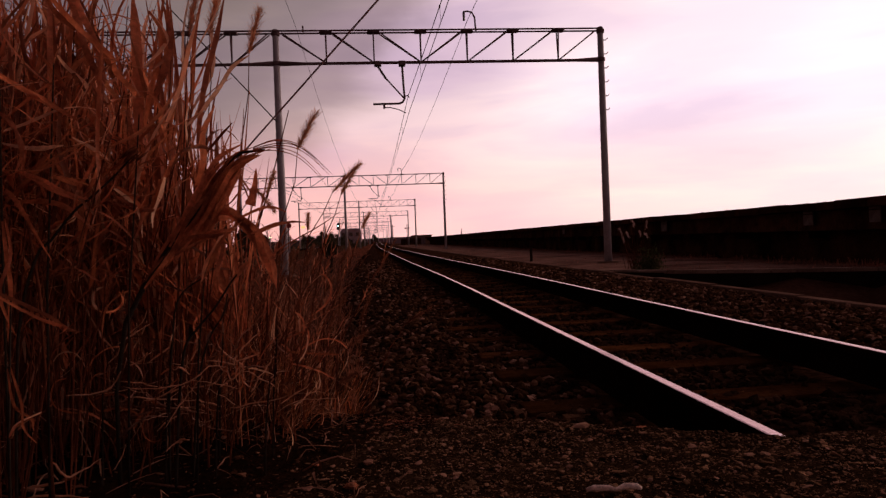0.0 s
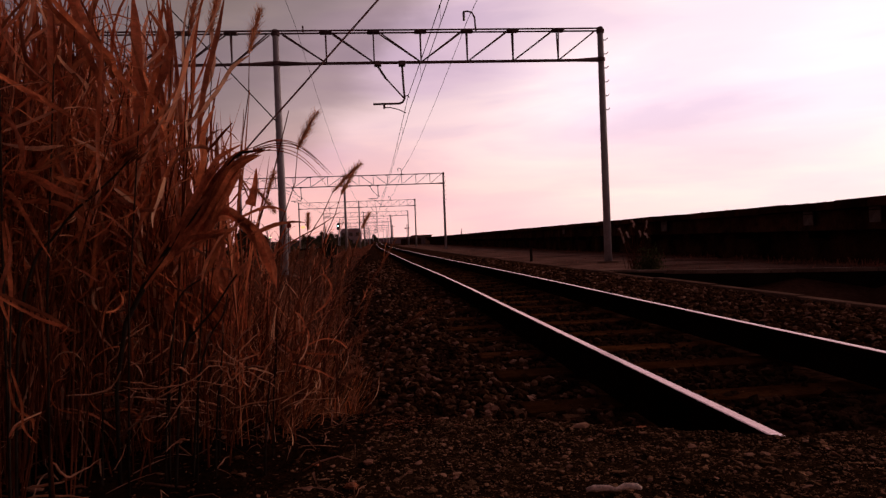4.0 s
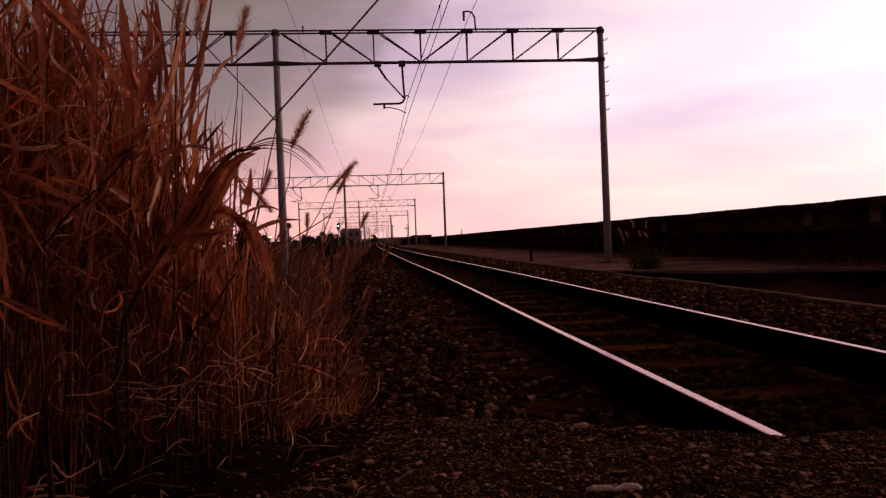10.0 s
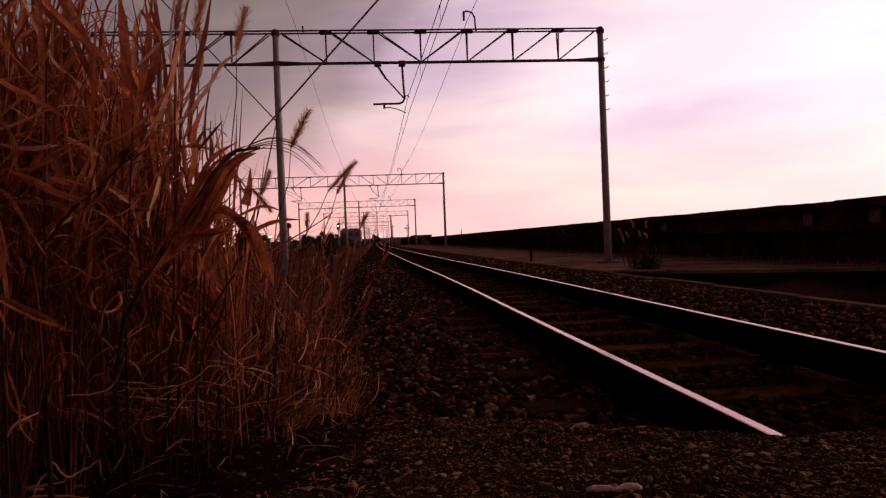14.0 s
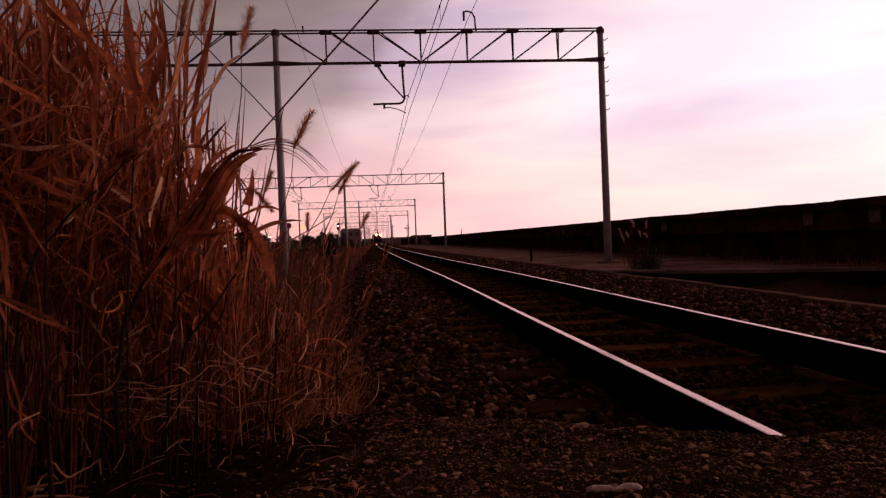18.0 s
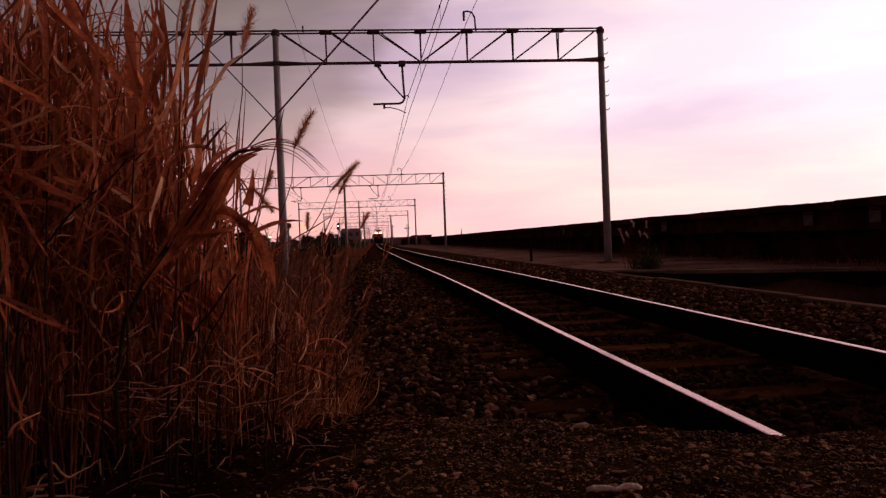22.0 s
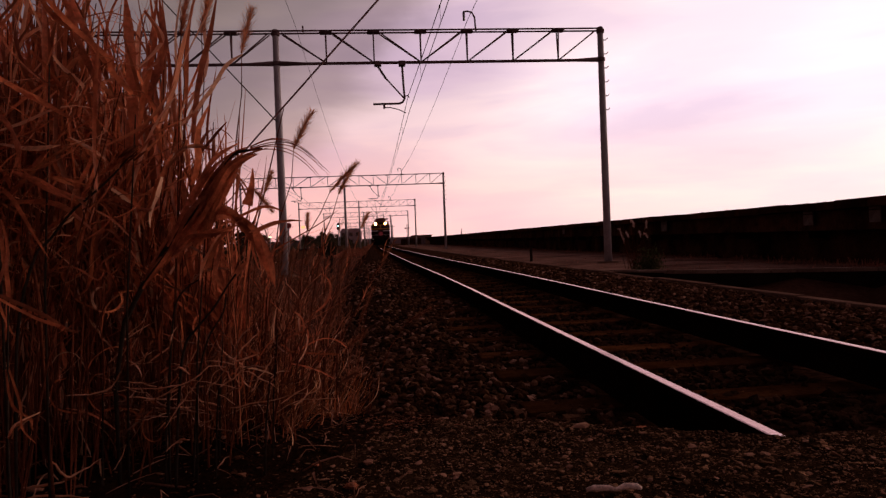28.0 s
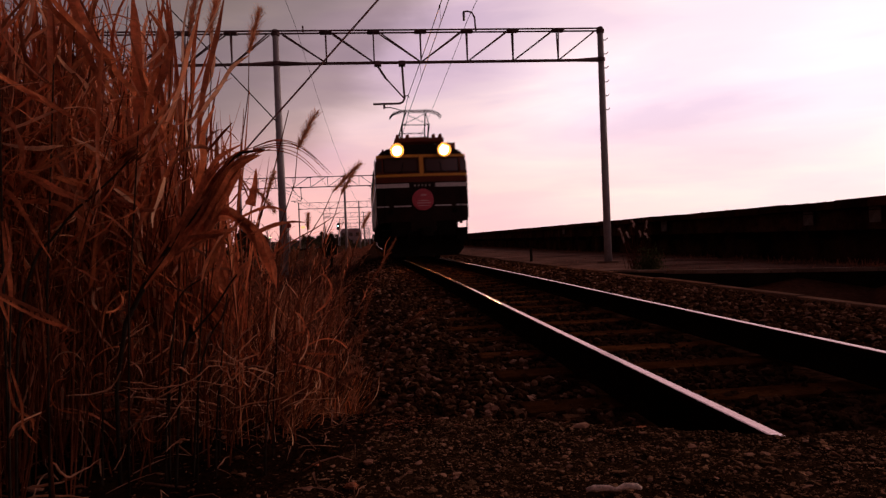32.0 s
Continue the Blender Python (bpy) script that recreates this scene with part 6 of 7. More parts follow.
def build_curled_leaves():
    """Hooked and curled dry leaves hanging from bent stalks in the lower part of the clump."""
    rng = random.Random(57)
    for n, (cx, cy, num, zlo, zhi) in enumerate(((-2.42, 1.72, 20, 0.12, 0.66), (-2.22, 1.80, 22, 0.14, 0.70), (-2.04, 1.98, 14, 0.08, 0.42))):
        t = thing("curled_leaves", pose(cx, cy, 0.0), "curled and hooked dry leaves hanging on bent stalks", "leaves", "curled leaves")
        stalks = []
        for q in range(5):
            bx, lean, bow = rng.uniform(-0.16, 0.16), rng.uniform(-0.08, 0.22), rng.uniform(-0.05, 0.05)
            line = smooth([(bx, 0.02, 0), (bx + lean * 0.25 + bow, 0.01, zhi * 0.4), (bx + lean * 0.6 + bow * 0.6, 0.0, zhi * 0.75), (bx + lean, -0.01, zhi * 1.05)], 4)
            stalks.append((line, part("stalk", tube(line, [0.0026 * (1 - 0.6 * k / len(line)) for k in range(len(line))], 6), M_STALK, t)))
        for q in range(num):
            line, st = rng.choice(stalks)
            p = min(line, key=lambda w: abs(w.z - rng.uniform(zlo, zhi))).copy()
            a, turn, length = rng.uniform(-0.6, 3.7), rng.uniform(-3.4, 3.4), rng.uniform(0.06, 0.16)
            pts, steps = [], 6
            for k in range(steps + 1):
                pts.append(p.copy())
                a += turn / steps * (0.4 + 1.2 * k / steps)
                p = p + Vector((math.cos(a), rng.gauss(0, 0.25), math.sin(a))) * (length / steps)
                p.z = max(p.z, 0.02)
            w = rng.uniform(0.003, 0.0075)
            leaf_path("curled_leaf", pts, [w * 0.4] + [w * rng.uniform(0.7, 1.1) for _ in pts[2:]] + [0.001], rng.choice((M_TORN, M_TORN, M_BLADE, M_BLADE, M_BLADE, M_LITTER, M_PALELEAF)), st, face=(rng.uniform(-0.5, 0.5), 0.9, rng.uniform(-0.1, 0.6)))
        sways(t, 0.2)


def build_foot_curls():
    """Curled broken blades at the foot of the clumps."""
    rng = random.Random(41)
    t = thing("broken_blades", pose(-2.3, 1.95, 0.0), "curled broken grass blades at the foot of the clumps", "grass")
    for q in range(56):
        x, y = rng.uniform(-2.75, -1.85), rng.uniform(1.75, 2.05)
        one = (x + 2.3, y - 1.95, rng.uniform(0.01, 0.34), rng.choice((0, math.pi)) + rng.gauss(0, 0.8), rng.uniform(0.5, 1.8), rng.uniform(-1.4, 1.4), rng.uniform(0.05, 0.20), rng.uniform(0.002, 0.007))
        ribbons("broken_blade", [one], M_PALELEAF if q % 2 == 0 else M_LITTER, t, seed=2600 + q, seg=9, wave=0.8)


def build_grass():
    rng = random.Random(77)
    names = ["tall dense clump of rust-red dry grass", "tall dry grass clump with drooping leaves"]
    for i, (x, y, cu, sp, h0, h1, k, tl) in enumerate([
            (-2.55, 2.05, 25, 0.10, 0.6, 1.20, 0.7, 0.02), (-2.33, 2.12, 17, 0.06, 0.5, 1.12, 0.8, 0.0), (-2.80, 1.95, 40, 0.12, 0.8, 1.4, 0.6, 0.03),
            (-2.98, 1.78, 26, 0.08, 0.6, 1.3, 0.6, -0.02), (-2.48, 2.45, 22, 0.10, 0.6, 1.15, 0.7, 0.0), (-2.95, 2.5, 36, 0.2, 0.8, 1.4, 0.5, 0.0), (-2.16, 2.25, 18, 0.06, 0.25, 0.52, 0.5, 0.03),
            # two dense clumps added outside the view to shade the lower grass
            (-2.78, 1.22, 40, 0.10, 0.8, 1.35, 0.6, 0.0), (-3.10, 1.45, 44, 0.14, 0.8, 1.4, 0.6, 0.0),
            (-2.78, 2.9, 40, 0.12, 0.6, 1.05, 0.5, 0.0), (-3.25, 3.2, 44, 0.16, 0.7, 1.1, 0.5, 0.0), (-3.15, 2.3, 40, 0.12, 0.7, 1.1, 0.5, 0.0)]):
        tall_clump(x, y, -0.02, cu, sp, h0, h1, 200 + i, k, names[i % 2], tl, i in (0, 1, 4, 6), i == 6)
    # upright bundles at the clump's edge towards the rails
    for i, (x, y, cu, sp, h0, h1, k) in enumerate([(-2.30, 2.05, 8, 0.05, 0.75, 1.25, 0.9), (-2.46, 2.02, 8, 0.05, 0.7, 1.3, 0.8), (-2.62, 1.85, 12, 0.05, 0.7, 1.4, 0.7)]):
        leaf_bundle(x, y, -0.02, cu, sp, h0, h1, 260 + i, k)
    for i, (x, y, num, k, top) in enumerate([(-2.62, 1.70, 12, 0.5, 1.15), (-2.40, 1.86, 9, 0.55, 1.15), (-2.85, 1.60, 8, 0.4, 1.15), (-2.85, 1.78, 14, 0.5, 1.5), (-2.64, 1.62, 16, 0.45, 1.1)]):
        tangle(x, y, num, 280 + i, k, top)
    # low fine straw along the shoulder, in uneven tufts with feathery sprigs
    for i, (x0, x1, y0, y1, num, l0, l1, w0, w1) in enumerate([
            (-2.38, -1.86, 2.20, 2.75, 30, 0.14, 0.46, 0.0018, 0.0058), (-2.50, -2.00, 2.02, 2.30, 38, 0.14, 0.44, 0.0016, 0.0052), (-2.55, -1.98, 2.75, 4.0, 40, 0.2, 0.56, 0.0018, 0.005), (-3.1, -2.35, 4.0, 8.0, 22, 0.12, 0.32, 0.003, 0.007)]):
        cx, cy = (x0 + x1) / 2, (y0 + y1) / 2
        t = thing("dry_straw", pose(cx, cy, (-0.06, -0.02, -0.10, -0.16)[i]), "low tangled fine red-brown straw at the ballast edge", "grass", "low straw tufts")
        for q in range(num):
            tx, ty = x0 + (x1 + 0.10 - x0) * rng.random() ** 1.25, rng.uniform(y0, y1)
            edge = max(0.0, (tx - (x1 - 0.22)) / 0.22)
            size = rng.uniform(0.35, 1.3) * (1 - 0.3 * edge)
            sp = []
            for _ in range(rng.randint(8, 30)):
                out = edge > 0.25 and rng.random() < 0.6
                sp.append((tx - cx + rng.gauss(0, 0.025), ty - cy + rng.gauss(0, 0.035), 0, rng.gauss(-0.2, 0.6) if out else rng.gauss(-0.2, 1.2), abs(rng.gauss(0.42 if out else 0.26, 0.28)), rng.uniform(-0.6, 1.8),
                           rng.uniform(l0, l1) * size, rng.uniform(w0, w1)))
            tuft = ribbons("straw_tuft", sp, M_STRAW, t, seed=300 + i * 60 + q, seg=9, wave=0.75)
            sp = []
            for _ in range(rng.randint(0, 2) + 1):
                bx, by, a, h = tx - cx + rng.gauss(0, 0.03), ty - cy + rng.gauss(0, 0.03), rng.uniform(-1.2, 1.2), rng.uniform(l0, l1) * size * 1.15
                ln = rng.uniform(0.05, 0.35)
                sp.append((bx, by, 0, a, ln, 0.1, h * 1.25, 0.0022 + 0.001 * i))
                for m in range(16):
                    u = rng.uniform(0.62, 1.2)
                    sp.append((bx + math.cos(a) * math.sin(ln) * h * u, by + math.sin(a) * math.sin(ln) * h * u, h * u * math.cos(ln), rng.uniform(0, 6.28), rng.uniform(0.3, 0.9), 0.6,
                               rng.uniform(0.025, 0.06), rng.uniform(0.002, 0.005) + 0.0012 * i))
            ribbons("feathery_sprig", sp, M_SPRIG, tuft, seed=900 + i * 60 + q, seg=4)
        sways(t, 0.10)
    # a fan of thin dark stalks between the tall clump and the rails
    fans = [thing("weed_stalks", pose(*at), "fan of thin dry weed stalks with feathery tips", "weed", "feathery weeds") for at in ((-2.02, 2.3, -0.05), (-2.20, 3.3, -0.22))]
    for q in range(62):
        fan = fans[q > 33]
        a, ln, h = rng.gauss(-0.2, 0.9), abs(rng.gauss(0.22, 0.2)), rng.uniform(0.35, 0.72) + 0.22 * (q > 33)
        bx, by = rng.gauss(0, 0.10), rng.gauss(0, 0.10)
        ex, ey, ez = bx + math.cos(a) * math.sin(ln) * h, by + math.sin(a) * math.sin(ln) * h, math.cos(ln) * h
        st = part("stalk", tube([(bx, by, 0), (bx + (ex - bx) * 0.35, by + (ey - by) * 0.4, ez * 0.5), (ex, ey, ez)], [0.0030, 0.0024, 0.0011], 5), M_STALK, fan)
        sp = []
        for m in range(18):
            u = rng.uniform(0.6, 1.0)
            sp.append((bx + (ex - bx) * u ** 1.3, by + (ey - by) * u ** 1.3, ez * u, a + rng.gauss(0, 1.0), rng.uniform(0.2, 0.9), rng.uniform(0, 1.2), rng.uniform(0.03, 0.09), rng.uniform(0.002, 0.005)))
        ribbons("leaflet", sp, M_SPRIG if q % 3 else M_BLADE, st, seed=1500 + q, seg=4)["kind"] = "stuff"
    for fan in fans:
        sways(fan, 0.15)
    # pale curled leaves caught in the clumps
    sp = []
    for _ in range(46):
        x, y = rng.uniform(-2.85, -2.1), rng.uniform(1.75, 2.2)
        sp.append((x + 2.5, y - 2.0, rng.uniform(0.1, 0.95), rng.uniform(0, 6.28), rng.uniform(0.7, 1.7), rng.uniform(-1.0, 1.6), rng.uniform(0.07, 0.2), rng.uniform(0.008, 0.02)))
    pl = thing("withered_leaves", pose(-2.5, 2.0, 0), "pale withered leaves caught in the tall grass", "leaves")
    for q, one in enumerate(sp):
        ribbons("withered_leaf", [one], M_TORN if q % 3 else M_LITTER, pl, seed=1600 + q, seg=8)
    sways(pl, 0.5)
    # rough weeds over the yard
    sp = []
    for _ in range(15000):
        y = 3 + 62 * rng.random() ** 1.8
        x = track_x(y) - 2.05 - rng.random() ** 1.3 * (2 + y * 0.30)
        if x > -3.0 and y < 8:
            continue
        sp.append((x, y, ground_z(x, y) - 0.02, rng.uniform(0, 6.28), rng.uniform(0, 0.5), rng.uniform(0, 1.2), rng.uniform(0.04, 0.17) if y > 7 else rng.uniform(0.1, 0.32), rng.uniform(0.004, 0.009) * (1 + y * 0.06)))
    for _ in range(6000):
        y = 55 + 260 * rng.random() ** 1.5
        dx = -1.9 - 3.2 * rng.random()
        x = track_x(y) + dx
        sp.append((x, y, max(ground_z(x, y), bed_z(dx, y)) - 0.05, rng.uniform(0, 6.28), rng.uniform(0, 0.7), rng.uniform(0, 1.2), rng.uniform(0.08, 0.28), rng.uniform(0.03, 0.07) * (1 + y * 0.008)))
    tagged(ribbons("yard_weeds", sp, M_YARD, seg=4, seed=9), "rough dry weeds over the yard", "weeds", kind="stuff")
    # weeds over the far verge by the platform
    sp = []
    for _ in range(8000):
        y = 15 + 110 * rng.random() ** 2
        x = rng.choice((rng.uniform(10.0, 11.2), rng.uniform(9.4, 11.2), rng.gauss(7.2, 1.2), rng.uniform(4, 11)))
        if y < np.interp(x, [3.4, 5.0, 5.8, 7.8, 10.1, 14], [21.5, 18.5, 17.5, 16.0, 14.8, 13.2]) + 0.3 or x < 3.6:
            continue
        sp.append((x, y, ground_z(x, y), rng.uniform(0, 6.28), rng.uniform(0.1, 0.9), rng.uniform(0, 1.0), rng.uniform(0.03, 0.12) * (2.4 if x > 10.0 and rng.random() < 0.5 else 1), rng.uniform(0.008, 0.014) * (1 + y * 0.02)))
    tagged(ribbons("verge_weeds", sp, M_WEEDS, seg=3, seed=10), "short reddish weeds on the verge", "weeds", kind="stuff")
    # single stalks
    foxtail((-2.05, 2.2, -0.03), (-1.955, 2.2, 0.66), (-1.897, 2.2, 0.885), (-1.832, 2.2, 1.018), 1, 0.75, 0.0145, 0.06)
    foxtail((-1.99, 2.3, -0.03), (-1.885, 2.3, 0.608), (-1.80, 2.3, 0.752), (-1.702, 2.3, 0.862), 2, 0.6, 0.0118)
    foxtail((-1.95, 2.35, -0.03), (-1.833, 2.35, 0.607), (-1.774, 2.35, 0.749), (-1.712, 2.35, 0.862), 3, 0.6, 0.0112)
    foxtail((-2.11, 2.0, -0.03), (-2.031, 2.0, 0.885), (-2.001, 2.0, 1.134), (-1.965, 2.0, 1.275), 4, 1.0, 0.0145)
    foxtail((-2.16, 1.95, -0.03), (-2.118, 1.95, 0.88), (-2.098, 1.95, 1.176), (-2.068, 1.95, 1.30), 5, 1.0, 0.014)
    foxtail((-2.19, 1.95, -0.03), (-2.171, 1.95, 0.881), (-2.151, 1.95, 1.177), (-2.13, 1.95, 1.29), 6, 1.0, 0.014)
    foxtail((-1.93, 4.5, -0.20), (-1.824, 4.5, 0.518), (-1.752, 4.5, 0.681), (-1.694, 4.5, 0.795), 7, 0.4, 0.017, leaf=False)
    foxtail((-2.06, 2.05, -0.03), (-2.023, 2.05, 0.60), (-1.975, 2.05, 0.735), (-1.95, 2.05, 0.81), 8, 0.5, 0.010)
    foxtail((-2.10, 2.05, -0.03), (-2.05, 2.05, 0.62), (-2.005, 2.05, 0.75), (-1.955, 2.05, 0.69), 9, 0.5, 0.010)
    foxtail((-1.80, 3.2, -0.25), (-1.715, 3.2, 0.28), (-1.654, 3.2, 0.447), (-1.567, 3.2, 0.617), 11, 0.12, 0.0075, leaf=False, seed_material=M_SPRIG)
    foxtail((-2.30, 6.0, -0.35), (-2.262, 6.0, 0.50), (-2.244, 6.0, 0.72), (-2.237, 6.0, 0.88), 12, 0.2, 0.022, leaf=False)
    foxtail((-1.75, 3.0, -0.25), (-1.62, 3.0, 0.12), (-1.55, 3.0, 0.22), (-1.43, 3.0, 0.30), 13, 0.05, 0.010, leaf=False, seed_material=M_SPRIG)
    # short reddish heads standing in the straw
    for k, (x, z, dx, dz) in enumerate([(-2.062, 0.507, 0.026, 0.074), (-2.013, 0.493, 0.021, 0.079), (-1.917, 0.414, 0.026, 0.086), (-1.814, 0.496, 0.044, 0.077), (-1.876, 0.384, 0.042, 0.072), (-1.95, 0.502, 0.04, 0.09), (-2.207, 0.434, 0.026, 0.078)]):
        foxtail((x - 0.10, 2.8, -0.15), (x - 0.05, 2.8, z - 0.25), (x, 2.8, z), (x + dx, 2.8, z + dz), 20 + k, 0.15, 0.0115, label="short reddish foxtail standing in the straw", leaf=False, seed_material=M_SPRIG)
    # feathery heads leaning out over the ballast from the edge of the straw
    for k, (bx, y, nx, nz, tx, tz) in enumerate(((-2.02, 2.60, -1.782, 0.189, -1.708, 0.256),
                                                  (-1.98, 3.00, -1.748, 0.228, -1.677, 0.410),
                                                  (-2.05, 2.80, -1.846, 0.291, -1.792, 0.380),
                                                  (-1.98, 2.40, -1.884, 0.178, -1.803, 0.252),
                                                  (-1.92, 2.30, -1.803, 0.115, -1.726, 0.167),
                                                  (-2.20, 3.00, -2.025, 0.352, -1.952, 0.476),
                                                  (-2.10, 2.50, -2.066, 0.333, -2.030, 0.443),
                                                  (-2.10, 3.40, -1.862, 0.396, -1.796, 0.527))):
        foxtail((bx, y, -0.15), (bx * 0.4 + nx * 0.6, y, -0.15 + (nz + 0.15) * 0.55), (nx, y, nz), (tx, y, tz), 60 + k, 0.15, 0.0105, label="feathery reddish stalk leaning out of the straw", leaf=False, seed_material=M_SPRIG)
    # pale plumed weed and a dark bush at the foot of the mast
    wd = thing("plume_grass", pose(5.95, 19.6, -0.46), "plume grass with pale drooping heads beside the mast", "plume grass")
    for k, (dx, h) in enumerate(((-0.48, 1.22), (-0.25, 1.1), (-0.08, 1.45), (0.02, 1.36), (0.16, 1.12), (0.42, 1.42), (0.30, 1.05), (-0.36, 0.95))):
        part("stem", tube([(dx * 0.25, 0, 0), (dx * 0.6, 0.02 * k, h * 0.6), (dx, 0.03, h)], [0.006, 0.005, 0.003], 5), M_STALK, wd)
        rr = random.Random(500 + k)
        v, f = [], []
        way, drop = rr.uniform(-0.06, 0.16), rr.uniform(0.10, 0.36)
        for _ in range(150):
            u = rr.random()
            p = Vector((dx + way * u, 0.03, h + 0.10 * u - drop * u * u))
            g = p + Vector((rr.gauss(0.3 * way, 0.03), rr.gauss(0, 0.02), rr.gauss(-0.02, 0.03)))
            n = len(v)
            v += [p - Vector((0.005, 0, 0)), p + Vector((0.005, 0, 0)), g]
            f.append((n, n + 1, n + 2))
        raw("plume", v, f, M_PAMPAS, wd, "pale drooping plume")
    ribbons("leaf_blades", [(rng.gauss(0, 0.12), rng.gauss(0, 0.12), 0, rng.uniform(0, 6.28), rng.uniform(0, 0.5), rng.uniform(0.2, 1.5), rng.uniform(0.4, 1.0), 0.014) for _ in range(60)], M_STALK, wd, seed=12)["kind"] = "stuff"
    sways(wd, 0.35)
    bush = thing("low_bush", pose(6.1, 18.9, -0.46), "small dark green bush on the verge", "bush")
    v, f = [], []
    for _ in range(1300):
        p = Vector((rng.gauss(0, 0.19), rng.gauss(0, 0.15), abs(rng.gauss(0.0, 0.27))))
        a = Vector((rng.gauss(0, 1), rng.gauss(0, 1), rng.gauss(0, 1))).normalized()
        b = a.orthogonal().normalized()
        s = rng.uniform(0.02, 0.05)
        k = len(v)
        v += [p + a * s, p + b * s * 0.5, p - a * s, p - b * s * 0.5]
        f.append((k, k + 1, k + 2, k + 3))
    raw("leaves", v, f, M_BUSH, bush)
    for k in range(6):
        part("twig", tube([(0, 0, 0), (rng.gauss(0, 0.08), rng.gauss(0, 0.08), 0.2), (rng.gauss(0, 0.16), rng.gauss(0, 0.14), 0.42)], [0.012, 0.008, 0.003], 5), M_BARK, bush)


def build_litter():
    """Grit, pebbles, dead twigs and curled leaves on the crossing edge."""
    rng = random.Random(55)
    road = bpy.data.objects["crossing_surface"]
    spots = []
    while len(spots) < 36000:
        x, y = rng.uniform(-3.0, 1.3), rng.uniform(0.85, 2.4)
        if y > edge_y(x) - 0.01 or rng.random() > (1.3 - x) / 0.9 or rng.random() > (y - 0.85) / 0.5:
            continue
        if rng.random() > (x + 2.02) / 0.5 + (0.06 if x > -2.5 else 0):
            continue
        big = rng.random()
        r = rng.uniform(0.0016, 0.0046) if big < 0.90 else rng.uniform(0.005, 0.009) if big < 0.988 else rng.uniform(0.009, 0.015)
        spots.append((x, y, crossing_z(x, y) + r * 0.12, r))
    # coarser and thinner over the rest of the road
    wide = random.Random(56)
    while len(spots) < 47000:
        x, y = wide.uniform(-2.4, 4.2), wide.uniform(-2.2, 2.4)
        inside = -2.0 < x < 1.0 and y > 1.25
        away = math.hypot(max(0.0, abs(x + 0.5) - 1.5), max(0.0, 1.25 - y))
        if inside or y > edge_y(x) - 0.01 or wide.random() > math.exp(-1.1 * away) or (x < -1.5 and wide.random() > (x + 2.4) / 0.9):
            continue
        r = wide.uniform(0.002, 0.006) if wide.random() < 0.9 else wide.uniform(0.006, 0.012)
        spots.append((x, y, crossing_z(x, y) + r * 0.12, r))
    for _ in range(60):
        x = -0.57 + rng.gauss(0, 0.06)
        r = rng.uniform(0.003, 0.007)
        spots.append((x, edge_y(x) + rng.uniform(-0.08, -0.01), 0.004 + rng.uniform(-0.004, 0.006), r))
    tagged(stones("grit", spots, M_PEBBLE, None, "fine reddish-brown grit and flakes lying on the road", 8, flat=0.26), category="gravel")
    for k in range(14):
        x = rng.uniform(-1.9, -0.85)
        y = edge_y(x) - rng.uniform(0.02, 0.2)
        o = stones("flat_stone", [(0, 0, 0, 1)], M_STONE, road, "", 700 + k, "")
        del o["kind"]
        r = rng.uniform(0.008, 0.016)
        o.matrix_basis = Matrix.Translation((x, y, crossing_z(x, y) + r * 0.2)) @ Matrix.Diagonal((r * 1.7, r, r * 0.5, 1))
    bm = bmesh.new()
    for _ in range(55):
        x = rng.uniform(-2.9, -1.72)
        y = rng.uniform(1.45, min(2.4, edge_y(x) + 0.06))
        a, L = rng.uniform(0, 6.28), rng.uniform(0.03, 0.13)
        z = crossing_z(x, min(y, edge_y(x))) + 0.006
        lift = rng.uniform(0, 0.05)
        c, s = math.cos(a), math.sin(a)
        pts = [(x, y, z), (x + c * L * 0.35, y + s * L * 0.35, z + lift * 0.6 + 0.004), (x + c * L * 0.7 - s * 0.01, y + s * L * 0.7 + c * 0.01, z + lift), (x + c * L, y + s * L, z + lift * rng.uniform(0, 1.4))]
        r = rng.uniform(0.0008, 0.0022)
        add_tube(bm, pts, [r, r * 1.1, r * 0.9, r * 0.4], 5)
    for _ in range(9):
        x, y = rng.uniform(-2.95, -2.2), rng.uniform(1.55, 2.15)
        a, L, z = rng.uniform(-0.8, 0.8), rng.uniform(0.08, 0.24), rng.uniform(0.01, 0.20)
        kink = rng.uniform(-0.06, 0.06)
        c, s = math.cos(a), math.sin(a)
        pts = [(x, y, z), (x + c * L * 0.3, y + s * L * 0.3, z + kink * 0.6), (x + c * L * 0.6, y + s * L * 0.6, z + kink), (x + c * L, y + s * L, z + kink * 0.2 + rng.uniform(-0.03, 0.05))]
        r = rng.uniform(0.0014, 0.0030)
        add_tube(bm, pts, [r, r * 1.15, r * 0.9, r * 0.5], 6)
    tagged(part("twig_litter", bm, M_LITTER), "pale dead twigs and straw on the ground", "twigs", kind="stuff")
    sp = []
    for _ in range(14):
        x = rng.uniform(-2.7, -1.75)
        y = rng.uniform(1.6, edge_y(x))
        sp.append((x, y, crossing_z(x, y) + 0.01, rng.uniform(0, 6.28), rng.uniform(0.9, 1.5), rng.uniform(-0.8, 1.2), rng.uniform(0.06, 0.16), rng.uniform(0.006, 0.012)))
    tagged(ribbons("fallen_leaves", sp, M_LITTER, seg=6, seed=61), "curled pale fallen grass leaves", "leaves", kind="stuff")
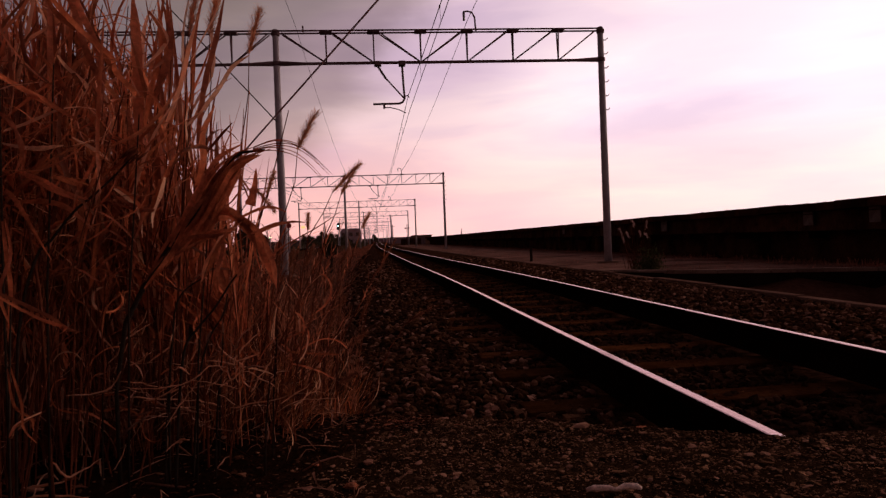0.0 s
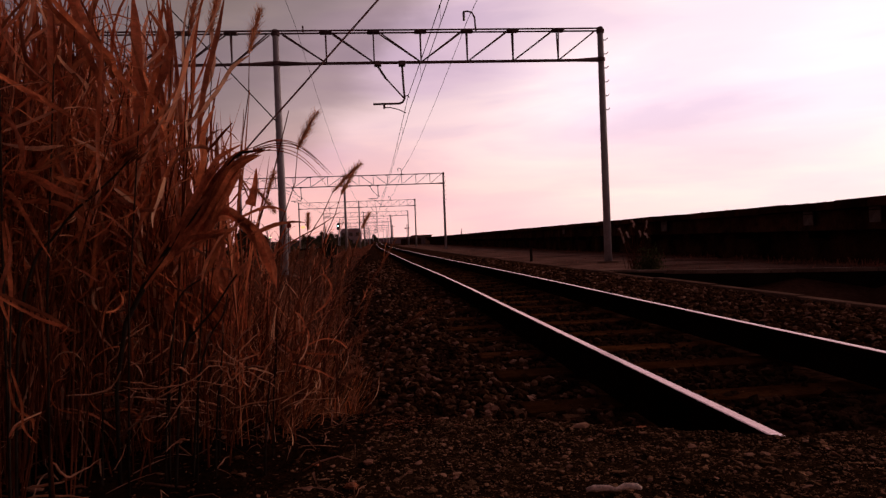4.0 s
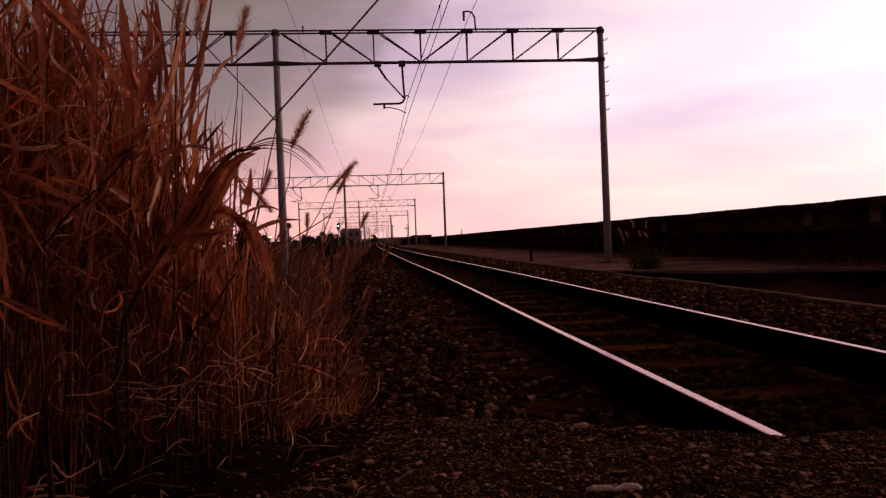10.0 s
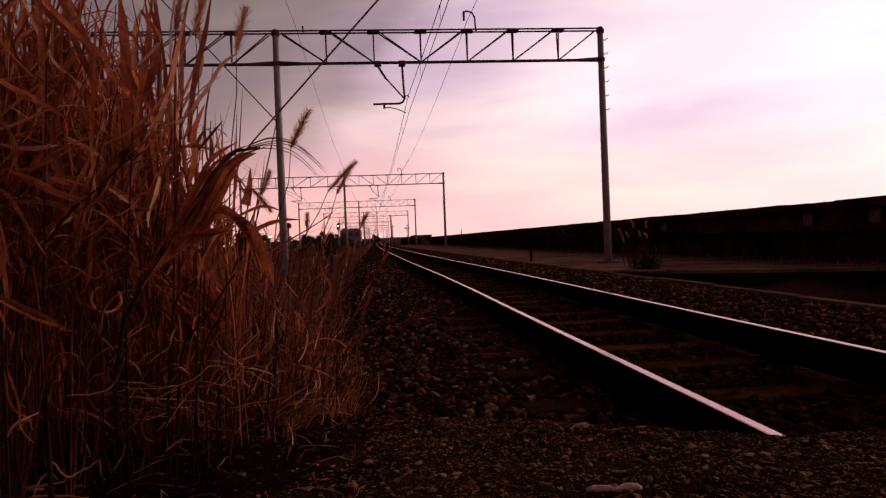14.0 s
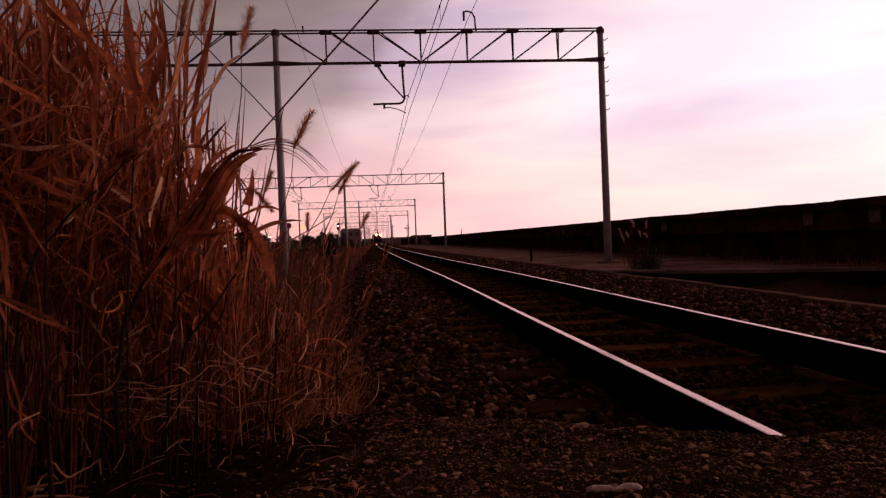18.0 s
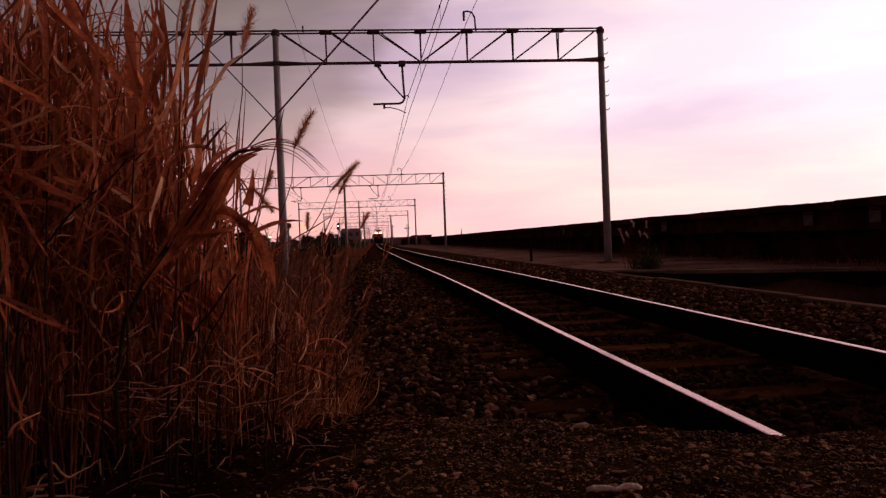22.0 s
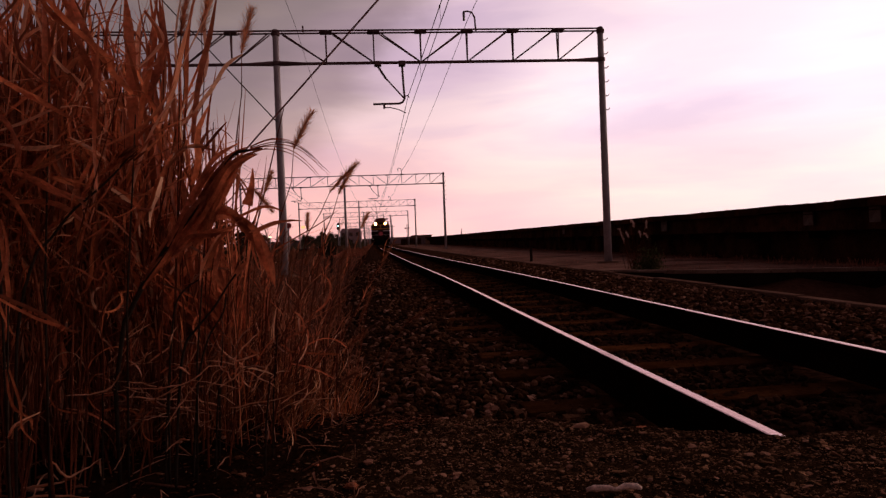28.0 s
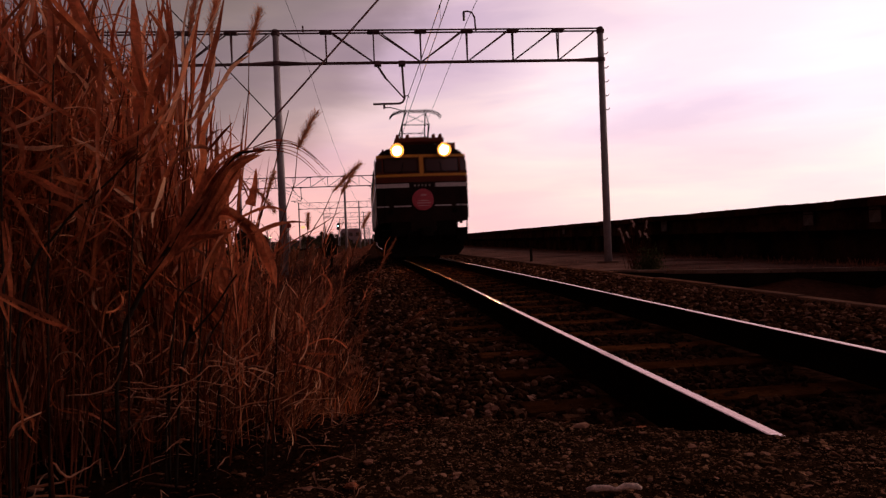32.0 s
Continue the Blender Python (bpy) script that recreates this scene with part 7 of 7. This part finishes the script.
    # flat flakes of clay along the crossing edge
    for k in range(28):
        x = rng.choice((-1.70, -1.62, -1.55, -1.66)) + rng.gauss(0, 0.05) if k % 4 else rng.uniform(-1.98, -0.9)
        y = edge_y(x) - abs(rng.gauss(0.0, 0.06)) - 0.02
        o = stones("clay_flake", [(0, 0, 0, 1)], M_CLAY, road, "", 740 + k, "")
        del o["kind"]
        r = rng.uniform(0.004, 0.011) if k % 7 else rng.uniform(0.014, 0.022)
        o.matrix_basis = Matrix.Translation((x, y, crossing_z(x, y) + 0.004)) @ Matrix.Rotation(rng.gauss(0, 0.3), 4, "Z") @ Matrix.Diagonal((r * 1.9, r * 0.9, r * 0.2, 1))
    # near-black sheet that paints the shade under the tall grass
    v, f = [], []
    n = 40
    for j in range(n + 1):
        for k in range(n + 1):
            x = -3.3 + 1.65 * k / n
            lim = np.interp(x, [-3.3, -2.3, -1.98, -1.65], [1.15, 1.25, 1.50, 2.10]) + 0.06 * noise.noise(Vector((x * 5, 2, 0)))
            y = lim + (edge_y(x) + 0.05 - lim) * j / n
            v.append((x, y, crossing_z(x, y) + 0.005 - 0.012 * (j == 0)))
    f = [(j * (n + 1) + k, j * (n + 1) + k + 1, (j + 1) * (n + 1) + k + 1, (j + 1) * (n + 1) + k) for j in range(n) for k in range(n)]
    tagged(raw("leaf_mould", v, f, M_FOOTSHADE), "dark sheet painting the shade under the tall grass", "ground", kind="structure")
    crumbs = []
    while len(crumbs) < 3200:
        x = rng.uniform(-2.9, -1.5)
        lim = float(np.interp(x, [-3.3, -2.3, -1.98, -1.65], [1.15, 1.25, 1.50, 2.10]))
        y = rng.uniform(lim, edge_y(x) + 0.03)
        r = rng.uniform(0.002, 0.006) if rng.random() < 0.93 else rng.uniform(0.006, 0.011)
        crumbs.append((x, y, crossing_z(x, y) + 0.006, r))
    tagged(stones("mould_crumbs", crumbs, M_CRUMB, None, "dark crumbs strewn over the painted shade sheet", 9, flat=0.4), category="earth")
    # flat chips of bark and dead leaf on the shade sheet
    rr = random.Random(73)
    chips = [(-2.621, 1.837, 0.033, 0.040), (-2.604, 2.029, 0.010, 0.018), (-2.536, 1.848, 0.020, 0.018), (-2.463, 1.820, 0.026, 0.011), (-2.513, 1.742, 0.026, 0.012), (-2.396, 1.726, 0.051, 0.012), (-2.435, 1.941, 0.027, 0.017), (-2.271, 2.078, 0.031, 0.016), (-2.138, 2.088, 0.017, 0.012), (-1.837, 1.777, 0.012, 0.014), (-1.707, 1.781, 0.021, 0.021), (-1.843, 1.627, 0.015, 0.015), (-1.742, 1.621, 0.025, 0.019), (-2.026, 2.161, 0.020, 0.011), (-2.239, 2.161, 0.016, 0.011)]
    for _ in range(90):
        x = rr.uniform(-2.15, -1.55)
        chips.append((x, edge_y(x) - abs(rr.gauss(0.0, 0.16)) - 0.02, rr.uniform(0.004, 0.013), rr.uniform(0.002, 0.005)))
    for k, (x, y, a, b) in enumerate(chips):
        o = stones("bark_chip", [(0, 0, 0, 1)], M_LITTER if k % 3 else M_CLAY, bpy.data.objects["leaf_mould"], "", 800 + k, "")
        del o["kind"]
        o.matrix_basis = Matrix.Translation((x, y, crossing_z(x, y) + 0.008)) @ Matrix.Rotation(rr.gauss(0, 0.35), 4, "Z") @ Matrix.Diagonal((a, b, min(a, b) * 0.55, 1))
    st = part("pale_stick", tube([(-0.062, 0, 0.002), (-0.045, 0.003, 0.004), (-0.012, 0.001, 0.003), (0.002, -0.004, 0.001), (0.022, 0, 0.006), (0.048, -0.002, 0.005), (0.058, -0.004, 0)], [0.0045, 0.0072, 0.0066, 0.0042, 0.0074, 0.0070, 0.003], 8), M_BLEACHED)
    st.matrix_basis = pose(-1.163, 1.448, 0.020, 0, 0, -4)
    tagged(st, "short pale stick lying on the gravel", "stick")


build_ground()
build_crossing()
loco = build_loco()
build_portals()
build_wires()
build_distance()
build_grass()
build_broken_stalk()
build_dead_twigs()
build_fine_twigs()
build_broad_leaves()
build_crossing_leaves()
build_curled_leaves()
build_foot_curls()
build_track()
build_kerb()
build_platform()
build_litter()


# ---- what moves ----
def motions():
    # the train runs in at a steady 20.9 m/s
    rows = []
    for k in range(33):
        t = float(k)
        s = 20.7 + 20.9 * (32.0 - t)
        a = math.degrees(math.atan2(track_x(s + 8) - track_x(s), 8.0))
        rows.append((t, pose(track_x(s), s, track_z(s) - 0.035, math.degrees(math.atan2(track_z(s + 17) - track_z(s), 17)), 0, -a)))
    walk(loco, rows)
    for ob, rest, k in SWAYING:
        walk(ob, [(t, rest @ pose(0, 0, 0, 0, k * px * 0.078, 0)) for t, px in SWAY])


motions()
